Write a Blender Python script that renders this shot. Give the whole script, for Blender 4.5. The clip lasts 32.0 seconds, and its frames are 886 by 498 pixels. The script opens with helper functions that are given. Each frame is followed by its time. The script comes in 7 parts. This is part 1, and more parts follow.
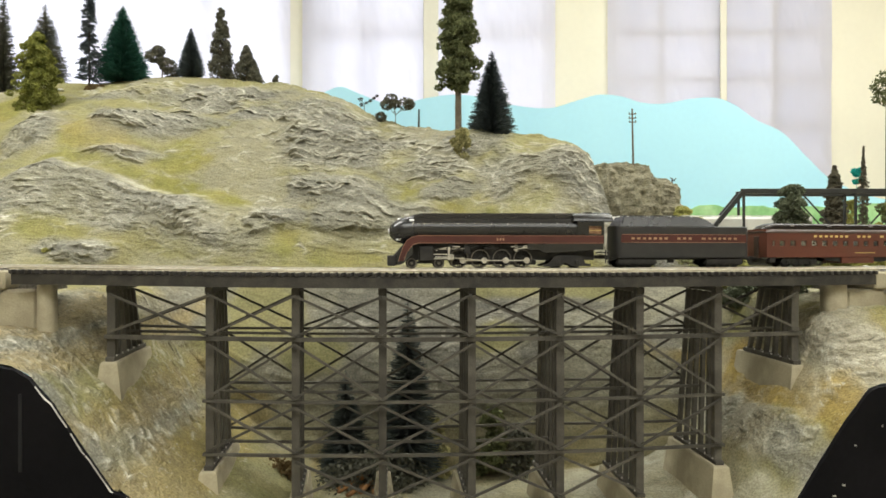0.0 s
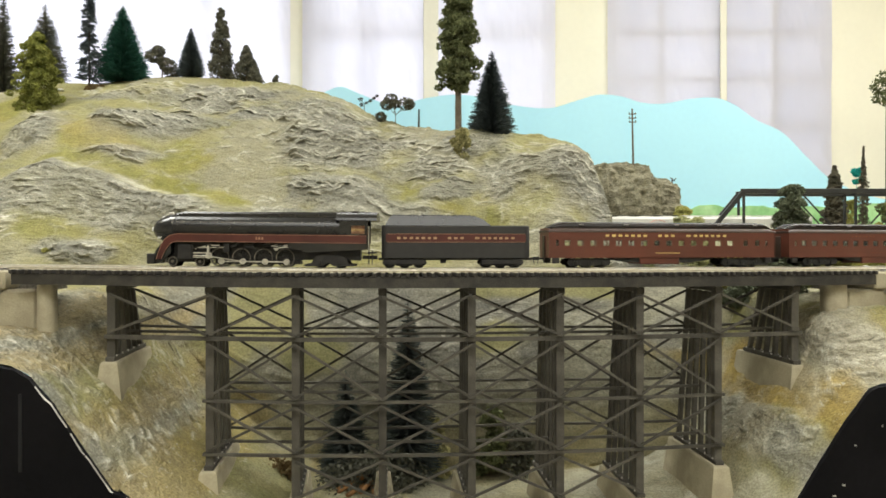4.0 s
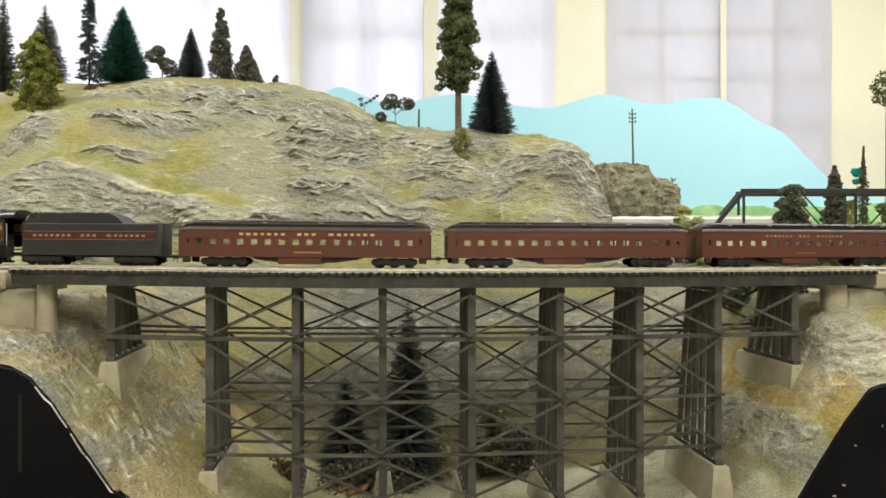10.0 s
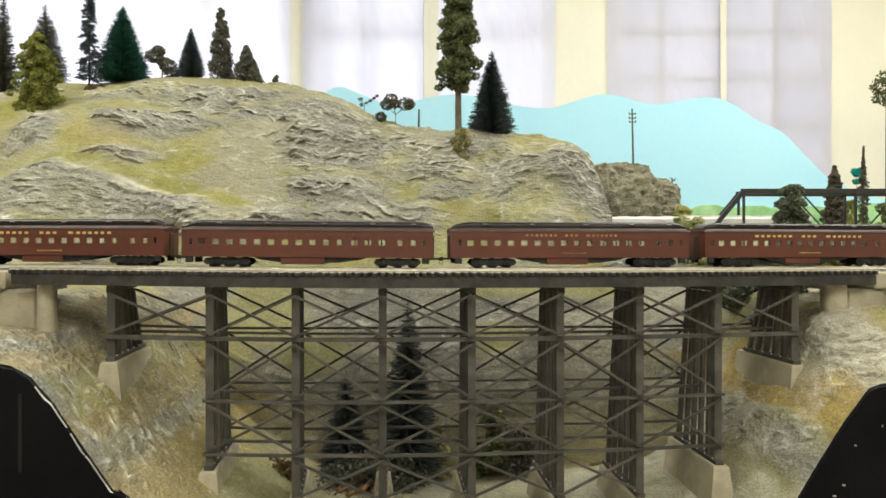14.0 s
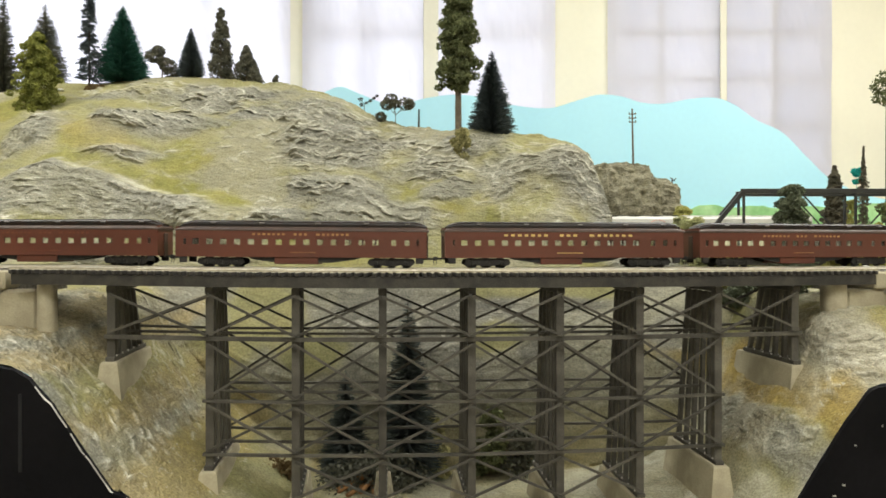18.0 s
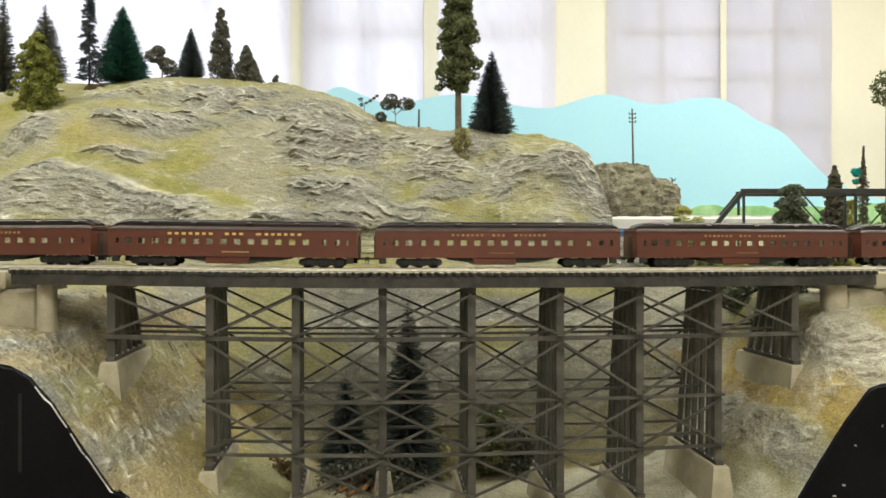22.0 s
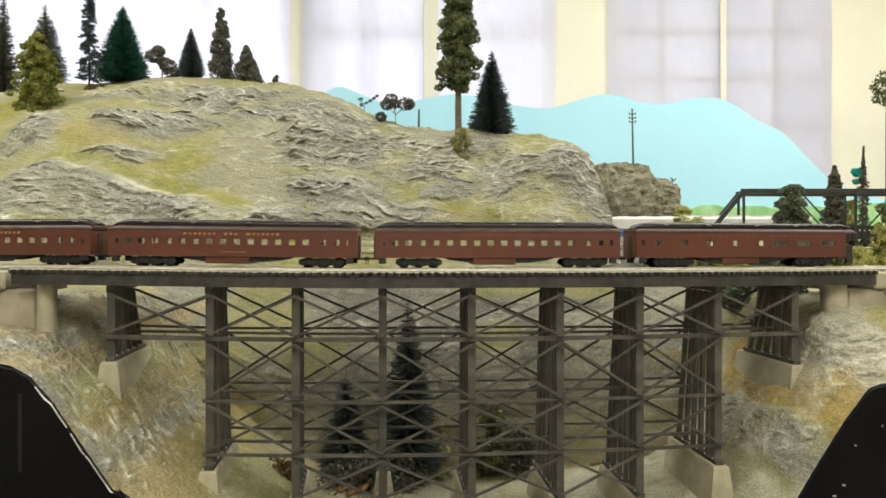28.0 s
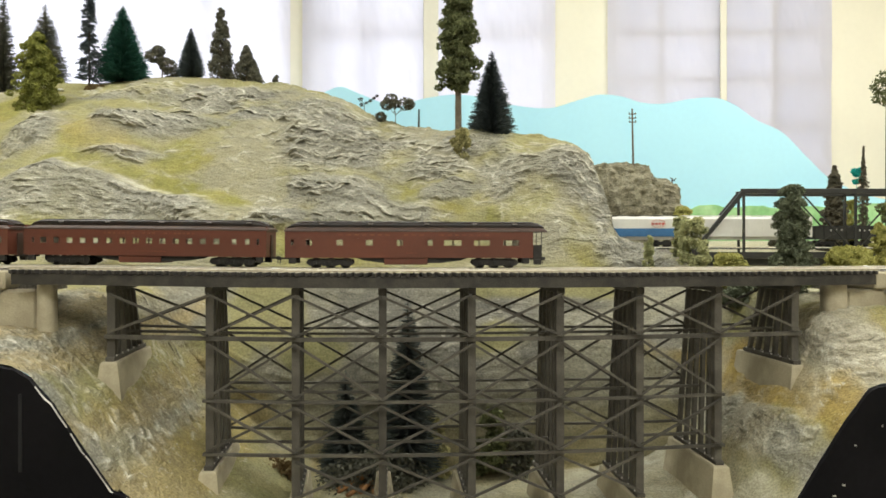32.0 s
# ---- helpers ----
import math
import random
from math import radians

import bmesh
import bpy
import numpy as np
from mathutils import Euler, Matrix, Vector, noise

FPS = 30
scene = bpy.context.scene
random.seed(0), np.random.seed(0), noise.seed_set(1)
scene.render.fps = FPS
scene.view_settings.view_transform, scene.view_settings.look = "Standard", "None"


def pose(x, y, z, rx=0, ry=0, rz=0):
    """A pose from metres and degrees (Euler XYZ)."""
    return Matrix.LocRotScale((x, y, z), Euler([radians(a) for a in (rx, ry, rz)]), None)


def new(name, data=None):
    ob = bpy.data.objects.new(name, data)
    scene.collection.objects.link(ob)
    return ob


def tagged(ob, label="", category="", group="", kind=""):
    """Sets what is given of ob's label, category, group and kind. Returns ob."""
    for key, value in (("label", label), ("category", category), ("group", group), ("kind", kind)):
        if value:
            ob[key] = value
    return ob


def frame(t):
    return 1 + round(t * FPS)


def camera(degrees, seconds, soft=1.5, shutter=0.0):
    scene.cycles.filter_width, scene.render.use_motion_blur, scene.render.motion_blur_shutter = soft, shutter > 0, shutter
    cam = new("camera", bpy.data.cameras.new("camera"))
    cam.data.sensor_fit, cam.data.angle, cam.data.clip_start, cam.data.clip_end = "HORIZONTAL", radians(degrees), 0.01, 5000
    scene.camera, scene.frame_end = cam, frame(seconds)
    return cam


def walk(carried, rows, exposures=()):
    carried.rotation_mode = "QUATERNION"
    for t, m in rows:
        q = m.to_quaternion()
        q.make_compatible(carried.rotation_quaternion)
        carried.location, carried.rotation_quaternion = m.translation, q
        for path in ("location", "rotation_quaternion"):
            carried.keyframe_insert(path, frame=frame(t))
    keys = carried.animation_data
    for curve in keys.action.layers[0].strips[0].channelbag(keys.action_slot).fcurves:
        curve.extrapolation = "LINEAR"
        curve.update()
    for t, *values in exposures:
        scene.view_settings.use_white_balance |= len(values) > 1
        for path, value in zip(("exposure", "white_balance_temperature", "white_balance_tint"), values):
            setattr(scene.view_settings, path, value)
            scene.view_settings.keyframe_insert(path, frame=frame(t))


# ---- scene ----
# The camera stands still in front of the layout, level with the train.
cam = camera(62.98, 32.0, soft=1.6)
walk(cam, [(0.0, pose(0, 0, 1.25, 90, 0, 0)), (32.0, pose(0, 0, 1.25, 90, 0, 0))])
scene.view_settings.exposure = 0.0

# ---- world and lights ----
world = bpy.data.worlds.new("daylight")
scene.world = world
world.use_nodes = True
sky = world.node_tree.nodes.new("ShaderNodeTexSky")
sky.sky_type, sky.sun_disc = "NISHITA", False
sky.sun_elevation, sky.sun_rotation = radians(40), radians(200)
world.node_tree.links.new(sky.outputs["Color"], world.node_tree.nodes["Background"].inputs["Color"])
world.node_tree.nodes["Background"].inputs["Strength"].default_value = 0.1


def area_lamp(name, m, sx, sy, watts, colour):
    data = bpy.data.lights.new(name, "AREA")
    data.shape, data.size, data.size_y, data.energy, data.color = "RECTANGLE", sx, sy, watts, colour
    ob = new(name, data)
    ob.matrix_world = m
    return ob


# fluorescent tubes under the ceiling
TUBE = (0.98, 0.98, 0.92)
area_lamp("tube_light_over_layout", pose(-1.42, 0.85, 2.83), 1.40, 0.55, 38, TUBE)
# unseen fill added to brighten the east end, wide so its reflections stay faint
area_lamp("diffuser_over_east_end", pose(1.40, 1.25, 2.83), 1.30, 0.90, 34, TUBE)
area_lamp("diffuser_over_aisle", pose(0.50, -0.95, 2.83), 3.2, 1.4, 76, TUBE)
area_lamp("tube_light_over_backdrop", pose(1.15, 2.25, 2.83), 3.6, 0.3, 37, TUBE)
# daylight in the windows behind the sheeting
for wx, ww, power in ((-1.62, 1.75, 18), (-0.06, 1.1, 7.5), (1.22, 0.9, 5.2)):
    area_lamp("window_daylight", pose(wx, 3.72, 1.9, 90, 0, 180), ww, 1.7, power * ww, (0.82, 0.87, 1.0))


# ---- materials ----
def material(name, colour, rough=0.6, metal=0.0, second=None, scale=60.0, grain=0.25, bump=0.0, fine=600.0, spec=0.4, each=0.0):
    """Paint, wood, metal or stone: two colours mixed by a coarse and a fine noise, with fine relief."""
    m = bpy.data.materials.new(name)
    m.use_nodes = True
    nt = m.node_tree
    b = nt.nodes["Principled BSDF"]
    b.inputs["Roughness"].default_value, b.inputs["Metallic"].default_value = rough, metal
    b.inputs["Specular IOR Level"].default_value = spec
    tc = nt.nodes.new("ShaderNodeTexCoord")
    coarse, small = nt.nodes.new("ShaderNodeTexNoise"), nt.nodes.new("ShaderNodeTexNoise")
    coarse.inputs["Scale"].default_value, small.inputs["Scale"].default_value = scale, fine
    coarse.inputs["Detail"].default_value, small.inputs["Detail"].default_value = 3, 2
    nt.links.new(tc.outputs["Object"], coarse.inputs["Vector"])
    nt.links.new(tc.outputs["Object"], small.inputs["Vector"])
    mix = nt.nodes.new("ShaderNodeMix")
    mix.data_type = "RGBA"
    second = second or tuple(c * 0.75 for c in colour)
    mix.inputs["A"].default_value, mix.inputs["B"].default_value = (*colour, 1), (*second, 1)
    ramp = nt.nodes.new("ShaderNodeMapRange")
    ramp.inputs["From Min"].default_value, ramp.inputs["From Max"].default_value = 0.38, 0.62
    nt.links.new(coarse.outputs["Fac"], ramp.inputs["Value"])
    nt.links.new(ramp.outputs["Result"], mix.inputs["Factor"])
    hue = nt.nodes.new("ShaderNodeHueSaturation")
    vary = nt.nodes.new("ShaderNodeMapRange")
    vary.inputs["To Min"].default_value, vary.inputs["To Max"].default_value = 1 - grain, 1 + grain
    nt.links.new(small.outputs["Fac"], vary.inputs["Value"])
    value = vary.outputs["Result"]
    if each:
        info, times, own = nt.nodes.new("ShaderNodeObjectInfo"), nt.nodes.new("ShaderNodeMath"), nt.nodes.new("ShaderNodeMapRange")
        own.inputs["To Min"].default_value, own.inputs["To Max"].default_value = 1 - each, 1 + each
        times.operation = "MULTIPLY"
        nt.links.new(info.outputs["Random"], own.inputs["Value"])
        nt.links.new(own.outputs["Result"], times.inputs[0])
        nt.links.new(value, times.inputs[1])
        value = times.outputs["Value"]
    nt.links.new(value, hue.inputs["Value"])
    nt.links.new(mix.outputs["Result"], hue.inputs["Color"])
    nt.links.new(hue.outputs["Color"], b.inputs["Base Color"])
    if bump:
        bm_ = nt.nodes.new("ShaderNodeBump")
        bm_.inputs["Strength"].default_value, bm_.inputs["Distance"].default_value = bump, 0.002
        nt.links.new(small.outputs["Fac"], bm_.inputs["Height"])
        nt.links.new(bm_.outputs["Normal"], b.inputs["Normal"])
    return m


def leaf_material(name, colour, second):
    m = material(name, colour, 0.8, second=second, scale=90, grain=0.35, fine=900, spec=0.15)
    nt = m.node_tree
    b, out = nt.nodes["Principled BSDF"], nt.nodes["Material Output"]
    tr, mix = nt.nodes.new("ShaderNodeBsdfTranslucent"), nt.nodes.new("ShaderNodeMixShader")
    tr.inputs["Color"].default_value = (*second, 1)
    mix.inputs["Fac"].default_value = 0.2
    nt.links.new(b.outputs["BSDF"], mix.inputs[1])
    nt.links.new(tr.outputs["BSDF"], mix.inputs[2])
    nt.links.new(mix.outputs["Shader"], out.inputs["Surface"])
    return m


def ground_material():
    """Plaster rock and flocked turf: the mesh attribute 'cover' says how much turf lies on the rock, 'ochre' how much
    yellow soil, 'bare' where grey rock stands out of the pale dust and where the gorge's back slope is darkened for
    shade.
    """
    m = bpy.data.materials.new("plaster_rock_and_turf")
    m.use_nodes = True
    nt = m.node_tree
    b = nt.nodes["Principled BSDF"]
    b.inputs["Roughness"].default_value, b.inputs["Specular IOR Level"].default_value = 0.9, 0.15
    tc = nt.nodes.new("ShaderNodeTexCoord")

    def noise_at(scale, detail, stretch=None, rough=0.55, kind="FBM"):
        n = nt.nodes.new("ShaderNodeTexNoise")
        n.noise_type = kind
        n.inputs["Scale"].default_value, n.inputs["Detail"].default_value, n.inputs["Roughness"].default_value = scale, detail, rough
        src = tc.outputs["Object"]
        if stretch:
            mp = nt.nodes.new("ShaderNodeMapping")
            mp.inputs["Scale"].default_value, mp.inputs["Rotation"].default_value = stretch, (0, radians(-16), 0)
            nt.links.new(src, mp.inputs["Vector"])
            src = mp.outputs["Vector"]
        nt.links.new(src, n.inputs["Vector"])
        return n.outputs["Fac"]

    def ramp(fac, stops):
        r = nt.nodes.new("ShaderNodeValToRGB")
        el = r.color_ramp.elements
        while len(el) < len(stops):
            el.new(0.5)
        for e, (at, c) in zip(el, stops):
            e.position, e.color = at, (*c, 1)
        nt.links.new(fac, r.inputs["Fac"])
        return r.outputs["Color"]

    def mixed(fac, a, c, blend="MIX"):
        x = nt.nodes.new("ShaderNodeMix")
        x.data_type, x.blend_type = "RGBA", blend
        if hasattr(fac, "links"):
            nt.links.new(fac, x.inputs["Factor"])
        else:
            x.inputs["Factor"].default_value = fac
        nt.links.new(a, x.inputs["A"])
        nt.links.new(c, x.inputs["B"])
        return x.outputs["Result"]

    def line_at(scale, stretch, sharp, twist):
        """Sinuous plaster strokes: thin ridges along the level lines of a noise."""
        n = noise_at(scale, 3, stretch, 0.6)
        n.node.inputs["Distortion"].default_value = twist
        out = n
        for op, v in (("SUBTRACT", 0.5), ("ABSOLUTE", 0.0), ("MULTIPLY", sharp)):
            m_ = nt.nodes.new("ShaderNodeMath")
            m_.operation = op
            m_.inputs[1].default_value = v
            nt.links.new(out, m_.inputs[0])
            out = m_.outputs["Value"]
        m_ = nt.nodes.new("ShaderNodeMath")
        m_.operation, m_.use_clamp = "SUBTRACT", True
        m_.inputs[0].default_value = 1.0
        nt.links.new(out, m_.inputs[1])
        return m_.outputs["Value"]

    def weighted(a, wa, b, wb):
        m1, m2 = nt.nodes.new("ShaderNodeMath"), nt.nodes.new("ShaderNodeMath")
        m1.operation, m2.operation = "MULTIPLY", "MULTIPLY_ADD"
        nt.links.new(b, m1.inputs[0])
        m1.inputs[1].default_value = wb
        nt.links.new(a, m2.inputs[0])
        m2.inputs[1].default_value = wa
        nt.links.new(m1.outputs["Value"], m2.inputs[2])
        return m2.outputs["Value"]

    broad, mid, fine = noise_at(7, 4), noise_at(38, 5), noise_at(420, 3)
    strata = noise_at(30, 5, (0.35, 0.6, 2.2), 0.65)
    long_lines, short_lines = line_at(17, (0.55, 0.7, 1.6), 9.0, 1.8), line_at(44, (0.7, 0.9, 1.3), 7.0, 1.3)
    strokes = weighted(long_lines, 0.5, short_lines, 0.5)
    blotch = noise_at(15, 4)
    rock = mixed(0.35, ramp(strata, [(0.28, (0.155, 0.150, 0.125)), (0.44, (0.235, 0.227, 0.185)), (0.58, (0.30, 0.288, 0.235)), (0.75, (0.215, 0.208, 0.172))]),
                 ramp(strokes, [(0.05, (0.20, 0.193, 0.16)), (0.55, (0.255, 0.246, 0.20)), (0.85, (0.30, 0.288, 0.235)), (0.97, (0.46, 0.44, 0.36))]))
    dust = mixed(0.4, ramp(blotch, [(0.35, (0.235, 0.221, 0.146)), (0.5, (0.318, 0.294, 0.190)), (0.65, (0.258, 0.238, 0.142))]),
                 ramp(strata, [(0.25, (0.21, 0.196, 0.132)), (0.45, (0.287, 0.267, 0.175)), (0.65, (0.328, 0.305, 0.203)), (0.8, (0.26, 0.242, 0.158))]))
    turf = ramp(mid, [(0.30, (0.120, 0.118, 0.026)), (0.43, (0.180, 0.174, 0.036)), (0.56, (0.232, 0.220, 0.048)), (0.72, (0.29, 0.27, 0.085))])
    ochre = ramp(mid, [(0.3, (0.23, 0.165, 0.060)), (0.6, (0.39, 0.285, 0.095))])
    turf = mixed(0.5, turf, ramp(blotch, [(0.34, (0.155, 0.150, 0.034)), (0.5, (0.235, 0.216, 0.058)), (0.64, (0.255, 0.212, 0.072))]))
    cover, yellow, bare, worn, fleck, relief = (nt.nodes.new("ShaderNodeAttribute") for k in range(6))
    slate = nt.nodes.new("ShaderNodeAttribute")
    slate.attribute_name = "slate"
    cover.attribute_name, yellow.attribute_name, bare.attribute_name = "cover", "ochre", "bare"
    worn.attribute_name, fleck.attribute_name, relief.attribute_name = "worn", "fleck", "relief"
    base = mixed(bare.outputs["Fac"], dust, rock)
    # dark grey for gorge rock, also painting in shade under the deck
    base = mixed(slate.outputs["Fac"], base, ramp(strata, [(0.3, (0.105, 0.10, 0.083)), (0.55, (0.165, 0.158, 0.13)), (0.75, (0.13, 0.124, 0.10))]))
    base = mixed(cover.outputs["Fac"], base, turf)
    base = mixed(yellow.outputs["Fac"], base, ochre)
    # dry-brushed edges and scattered white plaster flecks
    pale = ramp(mid, [(0.3, (0.46, 0.44, 0.35)), (0.7, (0.66, 0.63, 0.52))])
    specks = ramp(noise_at(95, 3, (0.8, 0.9, 1.2), 0.7), [(0.60, (0, 0, 0)), (0.68, (1, 1, 1))])

    def times(a, c, gain):
        m_ = nt.nodes.new("ShaderNodeMath")
        m_.operation = "MULTIPLY"
        nt.links.new(a, m_.inputs[0])
        nt.links.new(c, m_.inputs[1])
        g_ = nt.nodes.new("ShaderNodeMath")
        g_.operation, g_.use_clamp = "MULTIPLY", True
        g_.inputs[1].default_value = gain
        nt.links.new(m_.outputs["Value"], g_.inputs[0])
        return g_.outputs["Value"]

    base = mixed(times(worn.outputs["Fac"], mid, 2.0), base, pale)
    base = mixed(times(fleck.outputs["Fac"], specks, 0.75), base, pale)
    grains = ramp(fine, [(0.3, (0.70, 0.70, 0.69)), (0.5, (0.97, 0.97, 0.97)), (0.7, (1.24, 1.24, 1.22))])
    base = mixed(1.0, base, grains, "MULTIPLY")
    nt.links.new(base, b.inputs["Base Color"])
    bump = nt.nodes.new("ShaderNodeBump")
    bump.inputs["Strength"].default_value, bump.inputs["Distance"].default_value = 0.9, 0.0065
    height = weighted(weighted(strokes, 0.85, noise_at(62, 6, (0.75, 0.9, 1.35), 0.72), 1.15), 1.0, noise_at(230, 4), 0.5)
    nt.links.new(height, bump.inputs["Height"])
    depth = nt.nodes.new("ShaderNodeMapRange")
    depth.inputs["To Min"].default_value, depth.inputs["To Max"].default_value = 0.05, 0.85
    nt.links.new(relief.outputs["Fac"], depth.inputs["Value"])
    nt.links.new(depth.outputs["Result"], bump.inputs["Strength"])
    nt.links.new(bump.outputs["Normal"], b.inputs["Normal"])
    return m


def sheet_material():
    """Milky plastic sheeting: scatters the daylight behind it and the tube light before it."""
    m = material("milky_plastic_sheeting", (0.70, 0.67, 0.75), 0.40, second=(0.63, 0.60, 0.69), scale=3, grain=0.03, fine=15)
    nt = m.node_tree
    b, out = nt.nodes["Principled BSDF"], nt.nodes["Material Output"]
    tr, mix = nt.nodes.new("ShaderNodeBsdfTranslucent"), nt.nodes.new("ShaderNodeMixShader")
    tr.inputs["Color"].default_value = (0.84, 0.84, 0.92, 1)
    mix.inputs["Fac"].default_value = 0.55
    nt.links.new(b.outputs["BSDF"], mix.inputs[1])
    nt.links.new(tr.outputs["BSDF"], mix.inputs[2])
    nt.links.new(mix.outputs["Shader"], out.inputs["Surface"])
    return m


def glass_material(name="window_glass"):
    m = bpy.data.materials.new(name)
    m.use_nodes = True
    nt = m.node_tree
    out = nt.nodes["Material Output"]
    clear, gloss, mix, fres = (nt.nodes.new("ShaderNodeBsdfTransparent"), nt.nodes.new("ShaderNodeBsdfGlossy"),
                               nt.nodes.new("ShaderNodeMixShader"), nt.nodes.new("ShaderNodeFresnel"))
    clear.inputs["Color"].default_value = (0.95, 0.95, 0.93, 1)
    gloss.inputs["Roughness"].default_value = 0.12
    nt.links.new(fres.outputs["Fac"], mix.inputs["Fac"])
    nt.links.new(clear.outputs["BSDF"], mix.inputs[1])
    nt.links.new(gloss.outputs["BSDF"], mix.inputs[2])
    nt.links.new(mix.outputs["Shader"], out.inputs["Surface"])
    return m


M_GROUND = ground_material()
M_SHEET = sheet_material()
M_GLASS = glass_material()
M_LOG = material("orange_brown_log", (0.30, 0.15, 0.05), 0.85, second=(0.18, 0.09, 0.035), scale=120, grain=0.3, bump=0.3)
M_CREAM = material("cream_wall_paint", (0.80, 0.755, 0.60), 0.7, second=(0.76, 0.715, 0.57), scale=2.5, grain=0.03, fine=40, bump=0.1)
M_MULLION_STRIP = material("pale_cream_batten", (0.74, 0.70, 0.58), 0.6, second=(0.70, 0.66, 0.54), scale=4, grain=0.04, fine=60)
M_WHITE = material("white_wall_paint", (0.80, 0.78, 0.72), 0.7, scale=2, second=(0.77, 0.75, 0.69), grain=0.03, fine=40)
M_FLOOR = material("grey_floor_tile", (0.25, 0.23, 0.2), 0.5, scale=3, grain=0.1, fine=30)
M_BLUE = material("pale_blue_scenery_paint", (0.42, 0.74, 0.88), 0.8, second=(0.45, 0.77, 0.90), scale=2.5, grain=0.03, fine=60)
M_GREENHILL = material("green_scenery_paint", (0.26, 0.52, 0.21), 0.8, second=(0.44, 0.68, 0.34), scale=14, grain=0.2, fine=80)
M_BLACK = material("black_fascia_paint", (0.0035, 0.0033, 0.0042), 0.6, second=(0.006, 0.0054, 0.0065), scale=12, grain=0.4, fine=140, bump=0.15, spec=0.12)
M_PEBBLE = material("white_scrap", (0.85, 0.83, 0.78), 0.6, second=(0.75, 0.73, 0.68), scale=200, grain=0.1)
M_DRIP = material("dull_grey_drip", (0.009, 0.009, 0.010), 0.7, scale=40, grain=0.3)
M_PLASTER = material("bare_plaster", (0.58, 0.55, 0.49), 0.9, second=(0.30, 0.28, 0.25), scale=50, grain=0.2, fine=300, bump=0.4)
M_CONCRETE = material("cast_concrete", (0.44, 0.39, 0.27), 0.9, second=(0.33, 0.29, 0.20), scale=35, grain=0.15, fine=500, bump=0.25)
M_TIMBER = material("weathered_dark_timber", (0.090, 0.082, 0.065), 0.75, second=(0.064, 0.057, 0.045), scale=60, grain=0.3, fine=700, bump=0.3, each=0.25)
M_STRINGER = material("dark_stringer_timber", (0.056, 0.050, 0.040), 0.75, second=(0.032, 0.029, 0.024), scale=60, grain=0.3, fine=700, bump=0.3)
# paler copy for the ties' upward faces, standing for light from above
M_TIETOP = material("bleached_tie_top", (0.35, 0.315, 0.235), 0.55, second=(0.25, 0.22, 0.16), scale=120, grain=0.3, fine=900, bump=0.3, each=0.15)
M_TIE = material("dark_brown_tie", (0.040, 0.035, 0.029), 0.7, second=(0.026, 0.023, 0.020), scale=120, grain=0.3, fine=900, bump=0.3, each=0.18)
M_GUARDRAIL = material("brown_guard_rail", (0.20, 0.17, 0.12), 0.35, metal=0.5, second=(0.14, 0.12, 0.09), scale=80, grain=0.2)
M_GUARD = material("worn_guard_timber", (0.46, 0.41, 0.30), 0.5, second=(0.32, 0.28, 0.20), scale=90, grain=0.25, fine=500)
M_RAIL = material("nickel_rail", (0.97, 0.94, 0.85), 0.30, metal=0.5, second=(0.80, 0.75, 0.63), scale=80, grain=0.2)
M_BALLAST = material("grey_ballast", (0.34, 0.32, 0.27), 0.95, second=(0.22, 0.2, 0.17), scale=300, grain=0.5, fine=700, bump=0.8)
M_BARK = material("grey_brown_bark", (0.16, 0.13, 0.09), 0.9, second=(0.10, 0.08, 0.055), scale=120, grain=0.4, fine=500, bump=0.5)
M_WIRE = material("dark_wire_twig", (0.05, 0.042, 0.03), 0.8, scale=100, grain=0.3)
M_DARKFIR = leaf_material("dark_blue_green_needles", (0.095, 0.114, 0.114), (0.066, 0.080, 0.079))
M_GORGEFIR = leaf_material("grey_teal_needles", (0.098, 0.112, 0.102), (0.064, 0.075, 0.068))
M_GREENFIR = leaf_material("bright_green_needles", (0.042, 0.135, 0.095), (0.025, 0.08, 0.058))
M_DRABFIR = leaf_material("drab_green_needles", (0.155, 0.155, 0.115), (0.10, 0.10, 0.075))
M_BROWNFIR = leaf_material("brown_green_foliage", (0.165, 0.158, 0.112), (0.10, 0.098, 0.07))
M_FOAM = leaf_material("olive_foam_foliage", (0.20, 0.215, 0.10), (0.11, 0.125, 0.055))
M_SPRUCE = leaf_material("grey_green_foliage", (0.185, 0.205, 0.130), (0.105, 0.120, 0.075))
M_RUSTFIR = leaf_material("grey_brown_foliage", (0.20, 0.178, 0.125), (0.13, 0.118, 0.082))
M_WILLOW = leaf_material("drooping_green_foliage", (0.30, 0.31, 0.08), (0.17, 0.18, 0.045))
M_LIME = leaf_material("yellow_green_foliage", (0.50, 0.48, 0.17), (0.34, 0.33, 0.10))
M_OLIVE = leaf_material("olive_yellow_foliage", (0.46, 0.42, 0.20), (0.28, 0.26, 0.12))
M_SAGE = leaf_material("sage_green_foliage", (0.58, 0.575, 0.31), (0.34, 0.35, 0.18))
M_DRY = leaf_material("dry_brown_foliage", (0.20, 0.14, 0.06), (0.12, 0.08, 0.035))
M_TEAL = leaf_material("teal_painted_foliage", (0.04, 0.52, 0.47), (0.02, 0.36, 0.31))
M_MAROON = material("tuscan_red_car_paint", (0.130, 0.039, 0.023), 0.36, second=(0.108, 0.034, 0.021), scale=18, grain=0.10, fine=300, spec=0.45)
M_ROOF = material("dark_brown_roof_paint", (0.022, 0.014, 0.011), 0.22, second=(0.018, 0.015, 0.013), scale=40, grain=0.15, fine=300, spec=0.2)
M_UNDER = material("black_underframe", (0.014, 0.013, 0.012), 0.55, second=(0.028, 0.025, 0.022), scale=120, grain=0.3, fine=600)
